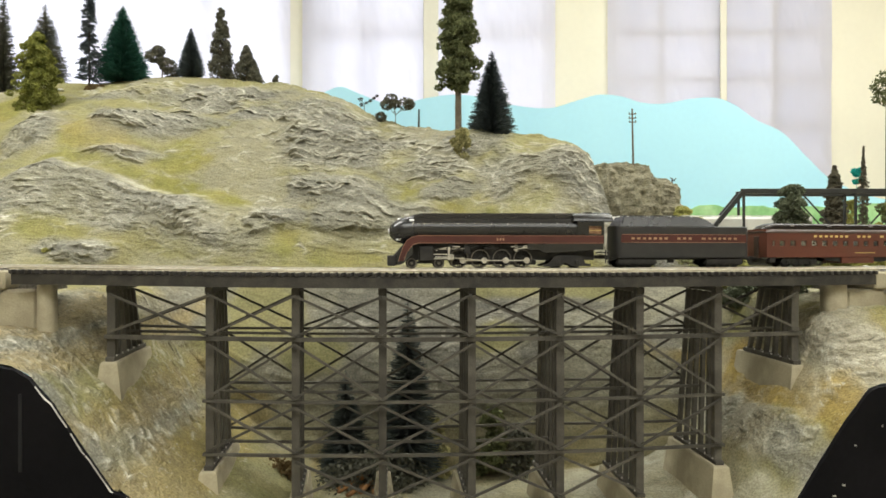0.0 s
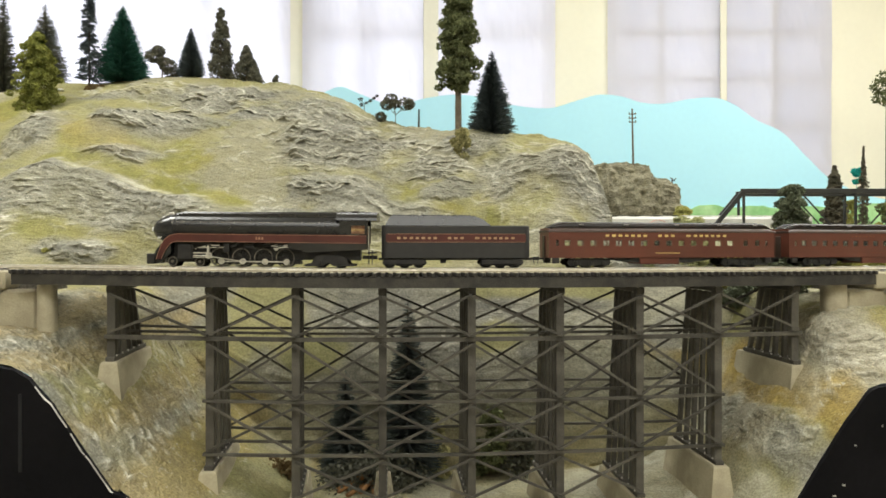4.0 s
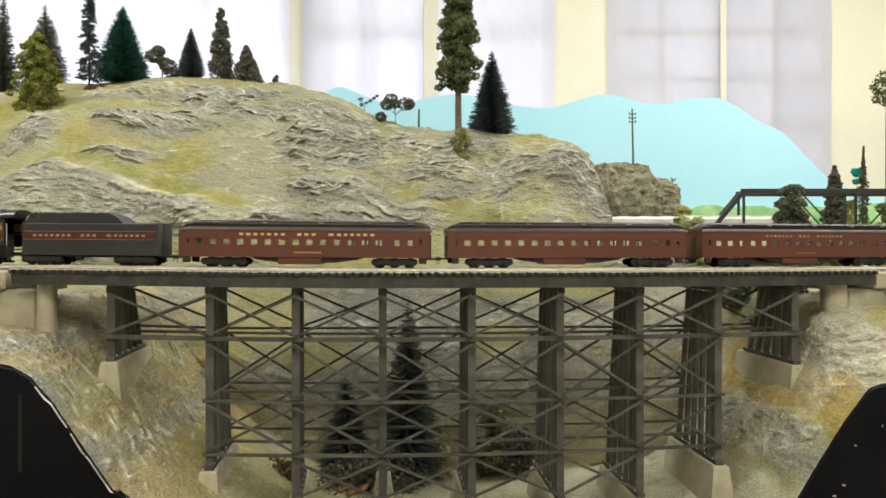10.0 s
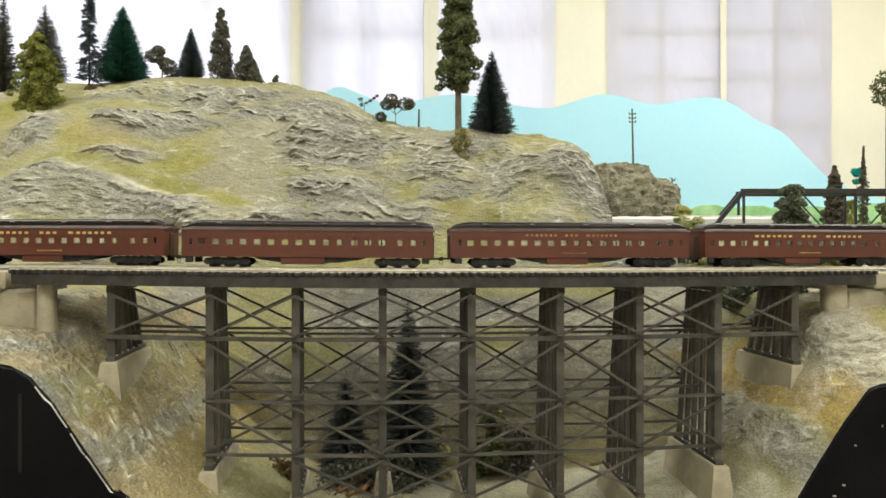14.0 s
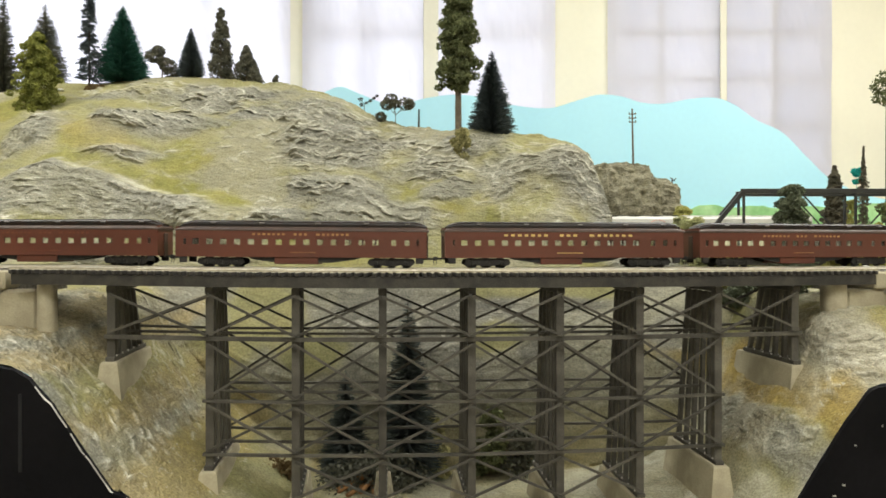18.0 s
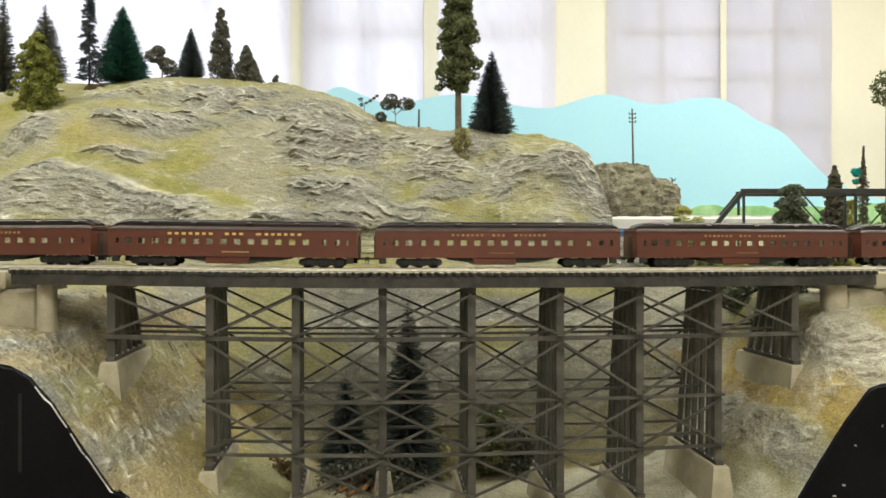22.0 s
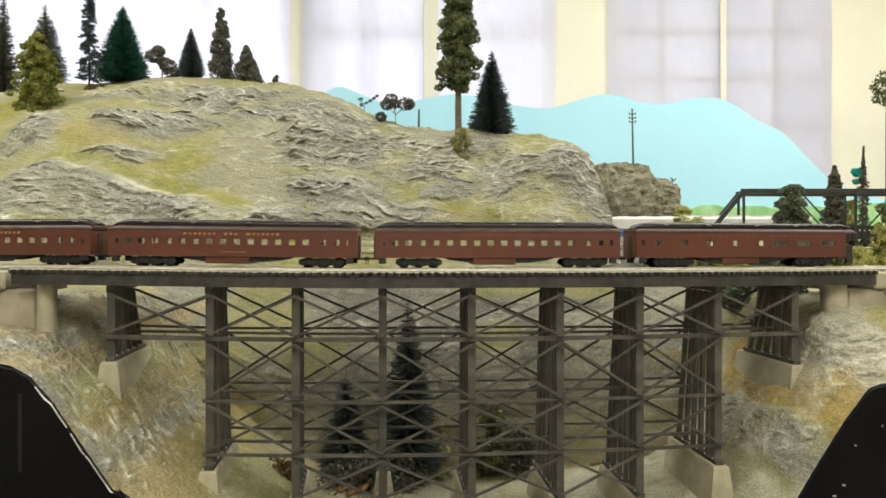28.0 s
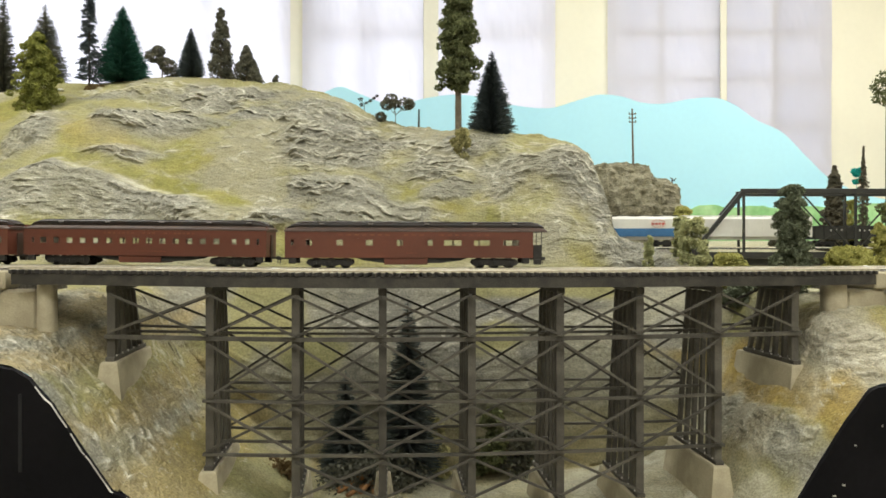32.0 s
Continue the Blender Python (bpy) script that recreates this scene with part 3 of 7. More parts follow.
# bare rock: centre (x, z), half width, half height, tilt
ROCKS = [((-0.544, 1.575), 0.20, 0.018, 0.0), ((-0.252, 1.515), 0.10, 0.03, -0.2), ((-0.536, 1.500), 0.12, 0.03, -0.15), ((-0.487, 1.557), 0.10, 0.03, -0.1), ((-0.560, 1.322), 0.18, 0.034, -0.22), ((-0.414, 1.307), 0.08, 0.026, -0.1), ((-0.716, 1.338), 0.055, 0.055, 0.0), ((-0.776, 1.471), 0.055, 0.045, 0.3), ((-0.587, 1.511), 0.13, 0.026, -0.15),
         ((-0.564, 1.423), 0.07, 0.012, -0.05), ((-0.192, 1.436), 0.13, 0.050, -0.05), ((-0.185, 1.351), 0.10, 0.026, -0.15), ((-0.122, 1.304), 0.11, 0.030, 0.0), ((-0.014, 1.390), 0.08, 0.024, 0.2),
         ((0.092, 1.450), 0.035, 0.022, 0.0), ((0.115, 1.378), 0.05, 0.045, 0.5), ((0.243, 1.345), 0.032, 0.07, 0.0), ((0.015, 1.340), 0.06, 0.016, 0.2), ((-0.439, 1.583), 0.10, 0.016, -0.1), ((-0.544, 1.247), 0.06, 0.014, -0.1),
         ((0.297, 1.242), 0.08, 0.03, -0.4), ((-0.325, 1.050), 0.035, 0.055, 0.3), ((-0.399, 1.159), 0.03, 0.03, -0.6), ((-0.380, 1.114), 0.03, 0.02, -0.8), ((0.335, 1.060), 0.03, 0.04, 0.3),
         ((0.435, 1.144), 0.04, 0.03, 0.6), ((0.317, 1.126), 0.035, 0.06, 0.0), ((0.092, 1.159), 0.10, 0.016, 0.0), ((-0.394, 1.161), 0.06, 0.03, -0.3),
         ((-0.115, 1.159), 0.09, 0.02, 0.0), ((-0.276, 1.305), 0.10, 0.014, -0.05), ((0.037, 1.426), 0.05, 0.02, 0.0), ((-0.351, 1.519), 0.08, 0.02, 0.1)]
OCHRE = [((-0.652, 1.463), 0.085, 0.026, -0.45), ((-0.589, 1.435), 0.05, 0.014, -0.2), ((0.383, 1.104), 0.040, 0.024, -0.4), ((-0.343, 1.080), 0.05, 0.024, 0.3), ((-0.266, 1.010), 0.03, 0.05, 0.2), ((-0.390, 1.135), 0.06, 0.018, 0.5), ((0.372, 1.092), 0.030, 0.020, -0.3),
         ((0.356, 1.097), 0.06, 0.014, -0.2), ((-0.448, 1.163), 0.06, 0.018, 0.3), ((-0.207, 0.948), 0.05, 0.02, 0)]


# clusters of small broken ledges: centre (x, z), half width, half height, how many, dip in degrees, spread of the dip, length, how far they stand out
CRAGS = [((-0.690, 1.600), 0.1000, 0.0200, 60, 4, 10, 0.0450, 0.0060), ((-0.549, 1.583), 0.2059, 0.0266, 70, 4, 14, 0.0533, 0.006), ((-0.206, 1.502), 0.1553, 0.0288, 50, 14, 14, 0.0444, 0.006), ((-0.677, 1.304), 0.0295, 0.0737, 56, -10, 10, 0.0350, 0.006), ((-0.764, 1.470), 0.0516, 0.0469, 40, -34, 10, 0.0398, 0.009),
         ((-0.581, 1.505), 0.1029, 0.0266, 44, 14, 8, 0.0727, 0.008), ((-0.571, 1.419), 0.0659, 0.0149, 14, 3, 5, 0.0638, 0.007),
         ((-0.484, 1.553), 0.0875, 0.0350, 60, -6, 14, 0.0500, 0.007), ((-0.530, 1.318), 0.1406, 0.0380, 70, 9, 20, 0.0300, 0.003),
         ((-0.390, 1.294), 0.0494, 0.0270, 14, -30, 10, 0.0431, 0.007), ((-0.541, 1.241), 0.0591, 0.0135, 16, -6, 8, 0.0439, 0.006),
         ((-0.285, 1.304), 0.0490, 0.0142, 16, 0, 8, 0.0374, 0.006), ((-0.193, 1.446), 0.1328, 0.0659, 130, -12, 18, 0.0425, 0.0065),
         ((-0.190, 1.351), 0.0686, 0.0172, 24, 9, 10, 0.0362, 0.008), ((-0.068, 1.311), 0.0719, 0.0234, 22, 18, 10, 0.0377, 0.007),
         ((-0.029, 1.402), 0.0727, 0.0465, 70, -10, 14, 0.0407, 0.006), ((-0.139, 1.296), 0.0662, 0.0159, 12, 8, 8, 0.0353, 0.006),
         ((0.120, 1.360), 0.0600, 0.0700, 70, -42, 16, 0.0330, 0.0046), ((0.235, 1.330), 0.0420, 0.0900, 60, 48, 16, 0.0330, 0.0046), ((0.170, 1.425), 0.0800, 0.0220, 40, 12, 14, 0.0330, 0.0046), ((-0.287, 1.525), 0.1113, 0.0352, 26, 6, 12, 0.0469, 0.007),
         ((-0.234, 1.356), 0.5062, 0.1219, 460, 4, 16, 0.0320, 0.0030),
         ((0.013, 1.139), 0.3347, 0.0717, 40, 2, 12, 0.0367, 0.002), ((0.347, 1.068), 0.0397, 0.0397, 70, 6, 7, 0.0295, 0.0062),
         ((0.410, 1.126), 0.0563, 0.0375, 50, -18, 20, 0.0213, 0.004), ((-0.356, 1.104), 0.0792, 0.0731, 60, 34, 26, 0.0240, 0.0050),
         ((-0.382, 1.161), 0.0259, 0.0203, 40, 35, 18, 0.0203, 0.006), ((-0.313, 1.034), 0.0360, 0.0400, 70, 62, 20, 0.0190, 0.0060),
         ((0.380, 1.065), 0.0394, 0.0338, 40, -40, 14, 0.0169, 0.004), ((-0.425, 1.183), 0.0512, 0.0256, 34, 40, 16, 0.0192, 0.004)]


def fascia_y(x):
    return 0.660 + 0.12 * x


def gorge_height(x, y):
    g = np.interp(x, [a for a, b in GORGE], [b for a, b in GORGE])
    front = np.interp(x, [-1.6, -0.46, -0.38, -0.366, -0.352, -0.333, -0.31, -0.279, -0.24], [-0.09, -0.09, -0.096, -0.099, -0.107, -0.130, -0.167, -0.215, -0.265])
    front = np.where(x > 0, np.interp(x, [0.2, 0.30, 0.34, 0.364, 0.39, 0.416, 0.429, 0.6, 1.6], [-0.31, -0.285, -0.243, -0.206, -0.168, -0.136, -0.132, -0.115, -0.10]), front)
    # the land rises to track level behind both abutments
    rise = smoothstep(0.76, 0.94, y) * smoothstep(-0.335, -0.40, x) + smoothstep(0.86, 0.94, y) * smoothstep(0.345, 0.42, x)
    g = g + rise * (np.maximum(g, -0.050) - g)
    left = np.where(np.abs(x + 0.02) > 0.26, 1 - smoothstep(0.01, 0.10, y - fascia_y(x)), 0.0)
    return 1.25 + g * (1 - left) + front * left


def make_ground():
    cols = np.concatenate([np.arange(-1.6, -1.14, 0.03), np.arange(-1.14, -0.5, 0.0024), np.arange(-0.5, -0.2, 0.0015), np.arange(-0.2, 0.2, 0.0024), np.arange(0.2, 0.5, 0.0015), np.arange(0.5, 0.60, 0.0024), np.arange(0.60, 1.6, 0.04)])
    rx, ry, rz = (np.array([p[k] for p in RIDGE]) for k in range(3))
    o = np.argsort(rx)
    ridge_y, ridge_z = np.interp(cols, rx[o], ry[o]), np.interp(cols, rx[o], rz[o])
    n1, n2, n3, n4 = 200, 90, 560, 14
    base_y = 1.06 - 0.05 * smoothstep(-0.55, -0.75, cols)
    rows = []
    for i in range(n1):  # gorge floor and banks, from the fascia to behind the bridge
        y = fascia_y(cols) - 0.0032 + (0.9682 - fascia_y(cols)) * i / n1
        rows.append((cols, y, gorge_height(cols, y)))
    foot = gorge_height(cols, cols * 0 + 0.965)
    for i in range(n2):  # steep back slope of the gorge
        t = i / n2
        rows.append((cols, 0.965 + (base_y - 0.965) * t ** 1.3, foot + (1.213 - foot) * t ** 0.85))
    for i in range(n3):  # hillside up to the ridge
        t = i / (n3 - 1)
        rows.append((cols, base_y + (ridge_y - base_y) * t, 1.213 + (ridge_z - 1.213) * (0.62 * t + 0.38 * np.sin(t * np.pi / 2))))
    for i in range(1, n4 + 1):  # far side of the hill
        t = i / n4
        rows.append((cols, ridge_y + 0.4 * t, ridge_z + (1.17 - ridge_z) * t ** 1.6))
    X, Y, Z = (np.array([r[k] for r in rows]) for k in range(3))
    R, C = X.shape
    # patches
    wob = 0.5 * (fbm(X * 22, Y * 22, Z * 22, 4) - 0.5)

    def patches(items):
        out = np.zeros_like(X)
        for (cx, cz), hw, hh, tilt in items:
            u, v = (X - cx) * math.cos(tilt) + (Z - cz) * math.sin(tilt), -(X - cx) * math.sin(tilt) + (Z - cz) * math.cos(tilt)
            d = np.hypot(u / hw, v / hh) * 0.86 + wob * 2.6
            out = np.maximum(out, 1 - smoothstep(0.55, 1.25, d))
        return out

    on_hill = smoothstep(1.10, 1.14, Y)
    low = smoothstep(0.985, 0.96, Y)
    cover, ochre = np.maximum(np.maximum(patches(TURF), 0.30 * low * smoothstep(0.35, 0.6, fbm(X * 15, Y * 15, Z * 15, 3))), np.where((Y > 0.96) & (Y < 1.06) & (Z < 1.2), 0.15, 0.62) * smoothstep(0.40, 0.60, fbm(X * 6 + 3, Y * 6, Z * 6, 3))), patches(OCHRE)
    ochre = np.maximum(ochre, np.where(X < 0, 0.28, 0.30) * low * smoothstep(0.44, 0.62, fbm(X * 11 + 6, Y * 11, Z * 11, 4)))
    bare = patches(ROCKS)
    # displacement along the outward direction, mostly towards the front and up
    dy, dz = np.gradient(Y, axis=0), np.gradient(Z, axis=0)
    ln = np.hypot(dy, dz) + 1e-9
    ny, nz = -dz / ln, dy / ln
    push = np.zeros_like(X)
    jut = np.zeros_like(X)
    crag, worn = np.zeros_like(X), np.zeros_like(X)
    jag = 0.012 * (fbm(X * 9, Y * 3, Z * 0, 3) - 0.5) + 0.010 * (fbm(X * 45, Y * 3, Z * 0 + 5, 3) - 0.5)
    for pts, amp, reach in LEDGES:
        px, pz = [p[0] for p in pts], [p[1] for p in pts]
        f = np.interp(X, px, pz) + jag - Z
        ends = smoothstep(px[0] - 0.02, px[0] + 0.05, X) * (1 - smoothstep(px[-1] - 0.05, px[-1] + 0.02, X))
        face = smoothstep(-0.004, 0.010, f) * np.exp(-np.maximum(f, 0) / reach) * ends * smoothstep(1.0, 1.08, Y)
        jut += 1.2 * amp * face
        crag = np.maximum(crag, face)
        jut -= 0.30 * amp * np.exp(-((f - 0.011) / 0.006) ** 2) * ends * smoothstep(1.0, 1.08, Y)
        lip = smoothstep(0.0035, -0.0015, f) * np.exp(-np.maximum(-f, 0) / 0.010) * ends * smoothstep(1.0, 1.08, Y)
        jut += (0.004 + 0.12 * amp) * lip * (0.5 + fbm(X * 30, Y * 3, Z * 3 + 7, 2))
        worn = np.maximum(worn, 0.5 * np.exp(-((f + 0.002) / 0.0026) ** 2) * ends * smoothstep(1.0, 1.08, Y) * smoothstep(0.40, 0.60, fbm(X * 24 + 9, Y * 3, Z * 0, 3)))
    cover = np.clip(cover * (1 - 0.85 * crag), 0, 1)
    dice = random.Random(77)
    bend = 0.008 * (fbm(X * 26 + 4, Y * 9, Z * 26, 3) - 0.5) + 0.003 * (fbm(X * 90, Y * 20, Z * 90, 2) - 0.5)
    for (cx, cz), hw, hh, many, dip, spread, length, amp in CRAGS:
        for k in range(many):
            q, az = dice.random() ** 0.5, dice.uniform(0, 6.283)
            x0, z0 = cx + hw * q * math.cos(az), cz + hh * q * math.sin(az)
            a, L, A = radians(dip + dice.gauss(0, spread)), length * dice.uniform(0.35, 1.25) / 2, amp * dice.uniform(0.35, 1.3)
            reach, arch = dice.uniform(0.004, 0.015), dice.uniform(-0.25, 0.6)
            c0, c1 = np.searchsorted(cols, (x0 - L - 0.01, x0 + L + 0.01))
            if c1 - c0 < 3:
                continue
            s = (slice(None), slice(int(c0), int(c1)))
            if cz < 1.213 and hw < 0.3 and cx > 0:  # on the east bank level beds run back into the gorge
                c0, c1 = np.searchsorted(cols, (x0 - 0.05, x0 + 0.05))
                s = (slice(None), slice(int(c0), int(c1)))
                h0, v0, y0 = Y[s] - (fascia_y(x0) + 0.02 + 0.17 * dice.random()), Z[s], z0
            elif cz < 1.213 and hw < 0.3:  # on the west bank the ledges run across the slope
                h0, v0, y0 = X[s] - x0, Y[s], fascia_y(x0) + 0.012 + (0.92 - fascia_y(x0)) * dice.random() ** 1.3
            else:
                h0, v0, y0 = X[s] - x0, Z[s], z0
            u = h0 * math.cos(a) - (v0 - y0) * math.sin(a)
            w = -h0 * math.sin(a) - (v0 - y0) * math.cos(a) - arch * u * u / L + bend[s]
            ends = np.clip(1 - (u / L) ** 2, 0, 1)
            keep = ends * (1 - 0.75 * cover[s]) * (smoothstep(1.06, 1.09, Y[s]) if cz > 1.213 else smoothstep(1.06, 1.04, Y[s]) * (smoothstep(0.955, 0.975, Y[s]) if hw > 0.3 else 1.0))
            jut[s] += 1.15 * A * keep * smoothstep(0.0018, -0.0012, w) * np.exp(-np.maximum(-w, 0) / reach)
            worn[s] = np.maximum(worn[s], keep * np.exp(-((w + 0.0012) / 0.0019) ** 2) * dice.uniform(0.3, 1.3) * min(1, A / 0.004))
            bare[s] = np.maximum(bare[s], 0.5 * keep * np.exp(-np.abs(w) / 0.005))
    # grey over the whole back slope, darkening it for shade under the bridge
    bare = np.maximum(bare, 0.60 * smoothstep(0.97, 0.99, Y) * smoothstep(1.07, 1.05, Y) * (Z < 1.2))
    bare = np.maximum(bare, np.where(X > 0, 0.15, 0.9) * (1 - smoothstep(0.010, 0.028, Y - fascia_y(X) + 0.010 * (fbm(X * 60, Y * 60, Z * 60, 2) - 0.5))))
    sand = patches(SAND) * on_hill
    jut, bare, worn = jut * (1 - 0.6 * sand), bare * (1 - 0.7 * sand), worn * (1 - 0.5 * sand)
    bare = np.clip(np.maximum(bare, 0.9 * smoothstep(0.15, 0.5, crag) * (1 - 0.7 * sand)) * (0.55 + 0.9 * fbm(X * 14, Y * 14, Z * 14, 3)), 0, 1)
    wall = smoothstep(0.96, 0.985, Y) * smoothstep(1.07, 1.05, Y) * (Z < 1.2)
    bare = bare * (1 - 0.85 * wall * patches(TURF))
    cover = cover * (1 - 0.8 * bare)
    rocky = np.clip(0.30 + 0.85 * bare - 0.2 * cover, 0.12, 1.1)
    # bedding: dips to the east on the long slope, rises again in the headland
    hx = np.interp(X, [-1.6, -0.15, 0.05, 0.6], [-0.4, 0.03, 0.04, -0.10])
    warp = 0.055 * (fbm(X * 6, Y * 6, Z * 6, 3) - 0.5)
    v = Z + hx + warp

    def steps(height, spacing, sharp):
        """Overhanging beds: each swells out downwards and breaks back at its foot."""
        f = height / spacing
        f = f - np.floor(f)
        return (1 - f) ** sharp * smoothstep(0.0, 0.10, f)

    fade1 = smoothstep(0.42, 0.60, fbm(X * 11 + 5, Y * 8, Z * 16, 3))
    fade2 = smoothstep(0.40, 0.60, fbm(X * 20 + 8, Y * 14, Z * 30 + 3, 3))
    beds = 0.0045 * fade1 * steps(v, 0.031, 1.6) + 0.0045 * fade2 * steps(v + 0.025 * (fbm(X * 18, Y * 18, Z * 18, 3) - 0.5), 0.0150, 1.0)
    wrinkle = fbm(X * 34, Y * 50, v * 110, 3, 0.6, True)
    lump = fbm(X * 8 + 2, Y * 8, Z * 9, 3) - 0.5
    grit = fbm(X * 90, Y * 90, Z * 90, 3) - 0.5
    crack = fbm(X * 26, Y * 26, Z * 34, 4, 0.55, True)
    amount = np.where(Y < 0.985, 0.85, np.where((Y < 1.058) & (Z < 1.205), 0.45, 1.0))
    push += amount * (np.where(Y < 0.965, 0.018, 0.034) * lump + rocky * (0.7 * beds + 0.0036 * (crack - 0.65) + 0.0030 * (wrinkle - 0.65)) + (0.0028 * rocky + 0.0014) * grit + (0.0024 * rocky + 0.0008) * (fbm(X * 75, Y * 95, Z * 120, 3, 0.65, True) - 0.6))
    push *= 1 - 0.85 * (smoothstep(0.60, 0.64, X) + smoothstep(-1.12, -1.14, X)).clip(0, 1)
    level = np.zeros(R)
    level[n1 + n2:n1 + n2 + n3] = np.linspace(0, 1, n3)
    push *= (1 - 0.45 * smoothstep(0.86, 0.99, level))[:, None]
    brink = (smoothstep(0.90, 0.97, level)[:, None] * smoothstep(-0.62, -0.40, X) * (1 - smoothstep(0.16, 0.26, X)))
    push += brink * 0.011 * (fbm(X * 60, Y * 60, Z * 60 + 2, 3, 0.6) - 0.42)
    fleck = np.clip(0.30 * (1 - cover) + 0.8 * brink + 0.25 * bare, 0, 1)
    fleck = np.where(Y < 0.96, np.where(X < -0.22, 0.60, 0.25) + 0.75 * smoothstep(0.30, 0.42, X) * (1 - smoothstep(0.02, 0.09, Y - fascia_y(X))), fleck)
    # the base amount paints the deck's shade over the back slope
    slate = np.maximum(0.95 * patches(SHADED_ROCK), 0.50 * smoothstep(0.24, 0.10, X) * (1 - patches(TURF))) * smoothstep(0.962, 0.98, Y) * smoothstep(1.06, 1.05, Y) * (Z < 1.2)
    # east bank: dark rock and deck shade in one patch
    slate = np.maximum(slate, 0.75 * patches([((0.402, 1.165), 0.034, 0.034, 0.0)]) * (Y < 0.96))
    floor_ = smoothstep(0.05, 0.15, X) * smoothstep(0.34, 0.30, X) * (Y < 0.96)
    # gorge floor darkened in noise patches
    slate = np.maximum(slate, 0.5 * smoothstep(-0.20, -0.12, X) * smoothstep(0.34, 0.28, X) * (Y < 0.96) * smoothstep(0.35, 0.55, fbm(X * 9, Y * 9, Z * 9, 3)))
    cover = cover * (1 - 0.9 * floor_)
    worn = np.maximum(worn, 0.22 * floor_)
    relief = np.where(Y < 0.96, np.where(X < 0, 0.50, 0.34) + 0.40 * bare, np.where(Y < 1.06, 0.12 + 0.20 * bare, 0.50 + 0.50 * bare)) * (1 - 0.4 * cover)
    worn = np.where((Y < 0.96) & (X > 0.26), np.maximum(worn, 0.42 * smoothstep(0.40, 0.62, fbm(X * 18, Y * 18, Z * 18 + 3, 4))), worn)
    edge = smoothstep(0, 0.02, Y - fascia_y(X))
    push *= edge
    jut = np.where(Y < 0.965, 0.0085 * np.tanh(jut / 0.0085) * edge, jut)
    Y2, Z2 = Y + ny * push - jut * (1 - 0.9 * smoothstep(0.86, 0.99, level))[:, None], Z + nz * push
    bank = smoothstep(0.975, 0.955, Y)
    X2 = X - np.sign(X) * 0.3 * bank * jut
    Z2 = Z2 + 0.6 * bank * jut
    # keep the ground clear of the track bed
    bed_y = np.interp(X, TX, TY)
    near = (1 - smoothstep(0.075, 0.115, np.abs(Y2 - (bed_y - 0.012)))) * (Y2 < 1.2)
    Z2 = np.where(near > 0, np.minimum(Z2, 1.2075 * near + Z2 * (1 - near)), Z2)
    me = bpy.data.meshes.new("ground")
    me.vertices.add(R * C)
    me.vertices.foreach_set("co", np.stack([X2, Y2, Z2], -1).astype(np.float32).ravel())
    a = (np.arange(R - 1)[:, None] * C + np.arange(C - 1)).ravel()
    quads = np.stack([a, a + 1, a + C + 1, a + C], -1).astype(np.int32)
    me.loops.add(quads.size)
    me.loops.foreach_set("vertex_index", quads.ravel())
    me.polygons.add(len(quads))
    me.polygons.foreach_set("loop_start", np.arange(0, quads.size, 4, dtype=np.int32))
    me.polygons.foreach_set("use_smooth", np.ones(len(quads), dtype=bool))
    me.update(calc_edges=True)
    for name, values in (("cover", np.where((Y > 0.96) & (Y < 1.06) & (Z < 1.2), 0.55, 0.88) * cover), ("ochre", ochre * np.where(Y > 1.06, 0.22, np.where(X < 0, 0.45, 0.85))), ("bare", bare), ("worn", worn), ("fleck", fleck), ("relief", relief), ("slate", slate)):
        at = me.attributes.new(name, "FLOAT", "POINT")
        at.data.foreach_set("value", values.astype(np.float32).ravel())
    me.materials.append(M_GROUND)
    ob = tagged(new("ground", me), "plaster rock hillside and gorge with olive turf patches", "scenery ground", kind="structure")
    return ob, (X[:n1 + n2 + n3], Y2[:n1 + n2 + n3], Z2[:n1 + n2 + n3])


GROUND, FIELD = make_ground()


def ground_at(x, y):
    """The ground's height at a place in plan."""
    X, Y, Z = FIELD
    c = int(np.argmin(np.abs(X[0] - x)))
    k = np.argsort(Y[:, c])
    return float(np.interp(y, Y[k, c], Z[k, c]))


# black fascia board under the front edge, with a rim of bare plaster
xs = np.concatenate([np.arange(-1.6, -0.5, 0.1), np.arange(-0.5, 0.62, 0.006), np.arange(0.62, 1.6, 0.1)])
top = [float(gorge_height(np.array(x), np.array(fascia_y(x)))) + 0.0015 * math.sin(x * 310) * math.sin(x * 97) for x in xs]
fascia = thing("layout_fascia", pose(0, 0, 0), "black painted fascia board cut along the gorge", "fascia board", kind="structure")
bm = bmesh.new()
loft(bm, [[(x, fascia_y(x) - 0.008, 0.25), (x, fascia_y(x) - 0.008, z - 0.0012), (x, fascia_y(x) - 0.003, z - 0.0006), (x, fascia_y(x) - 0.003, 0.25)] for x, z in zip(map(float, xs), top)])
part("board", bm, M_BLACK, fascia)
# torn rim of bare plaster between the board and the scenery
r_ = random.Random(12)
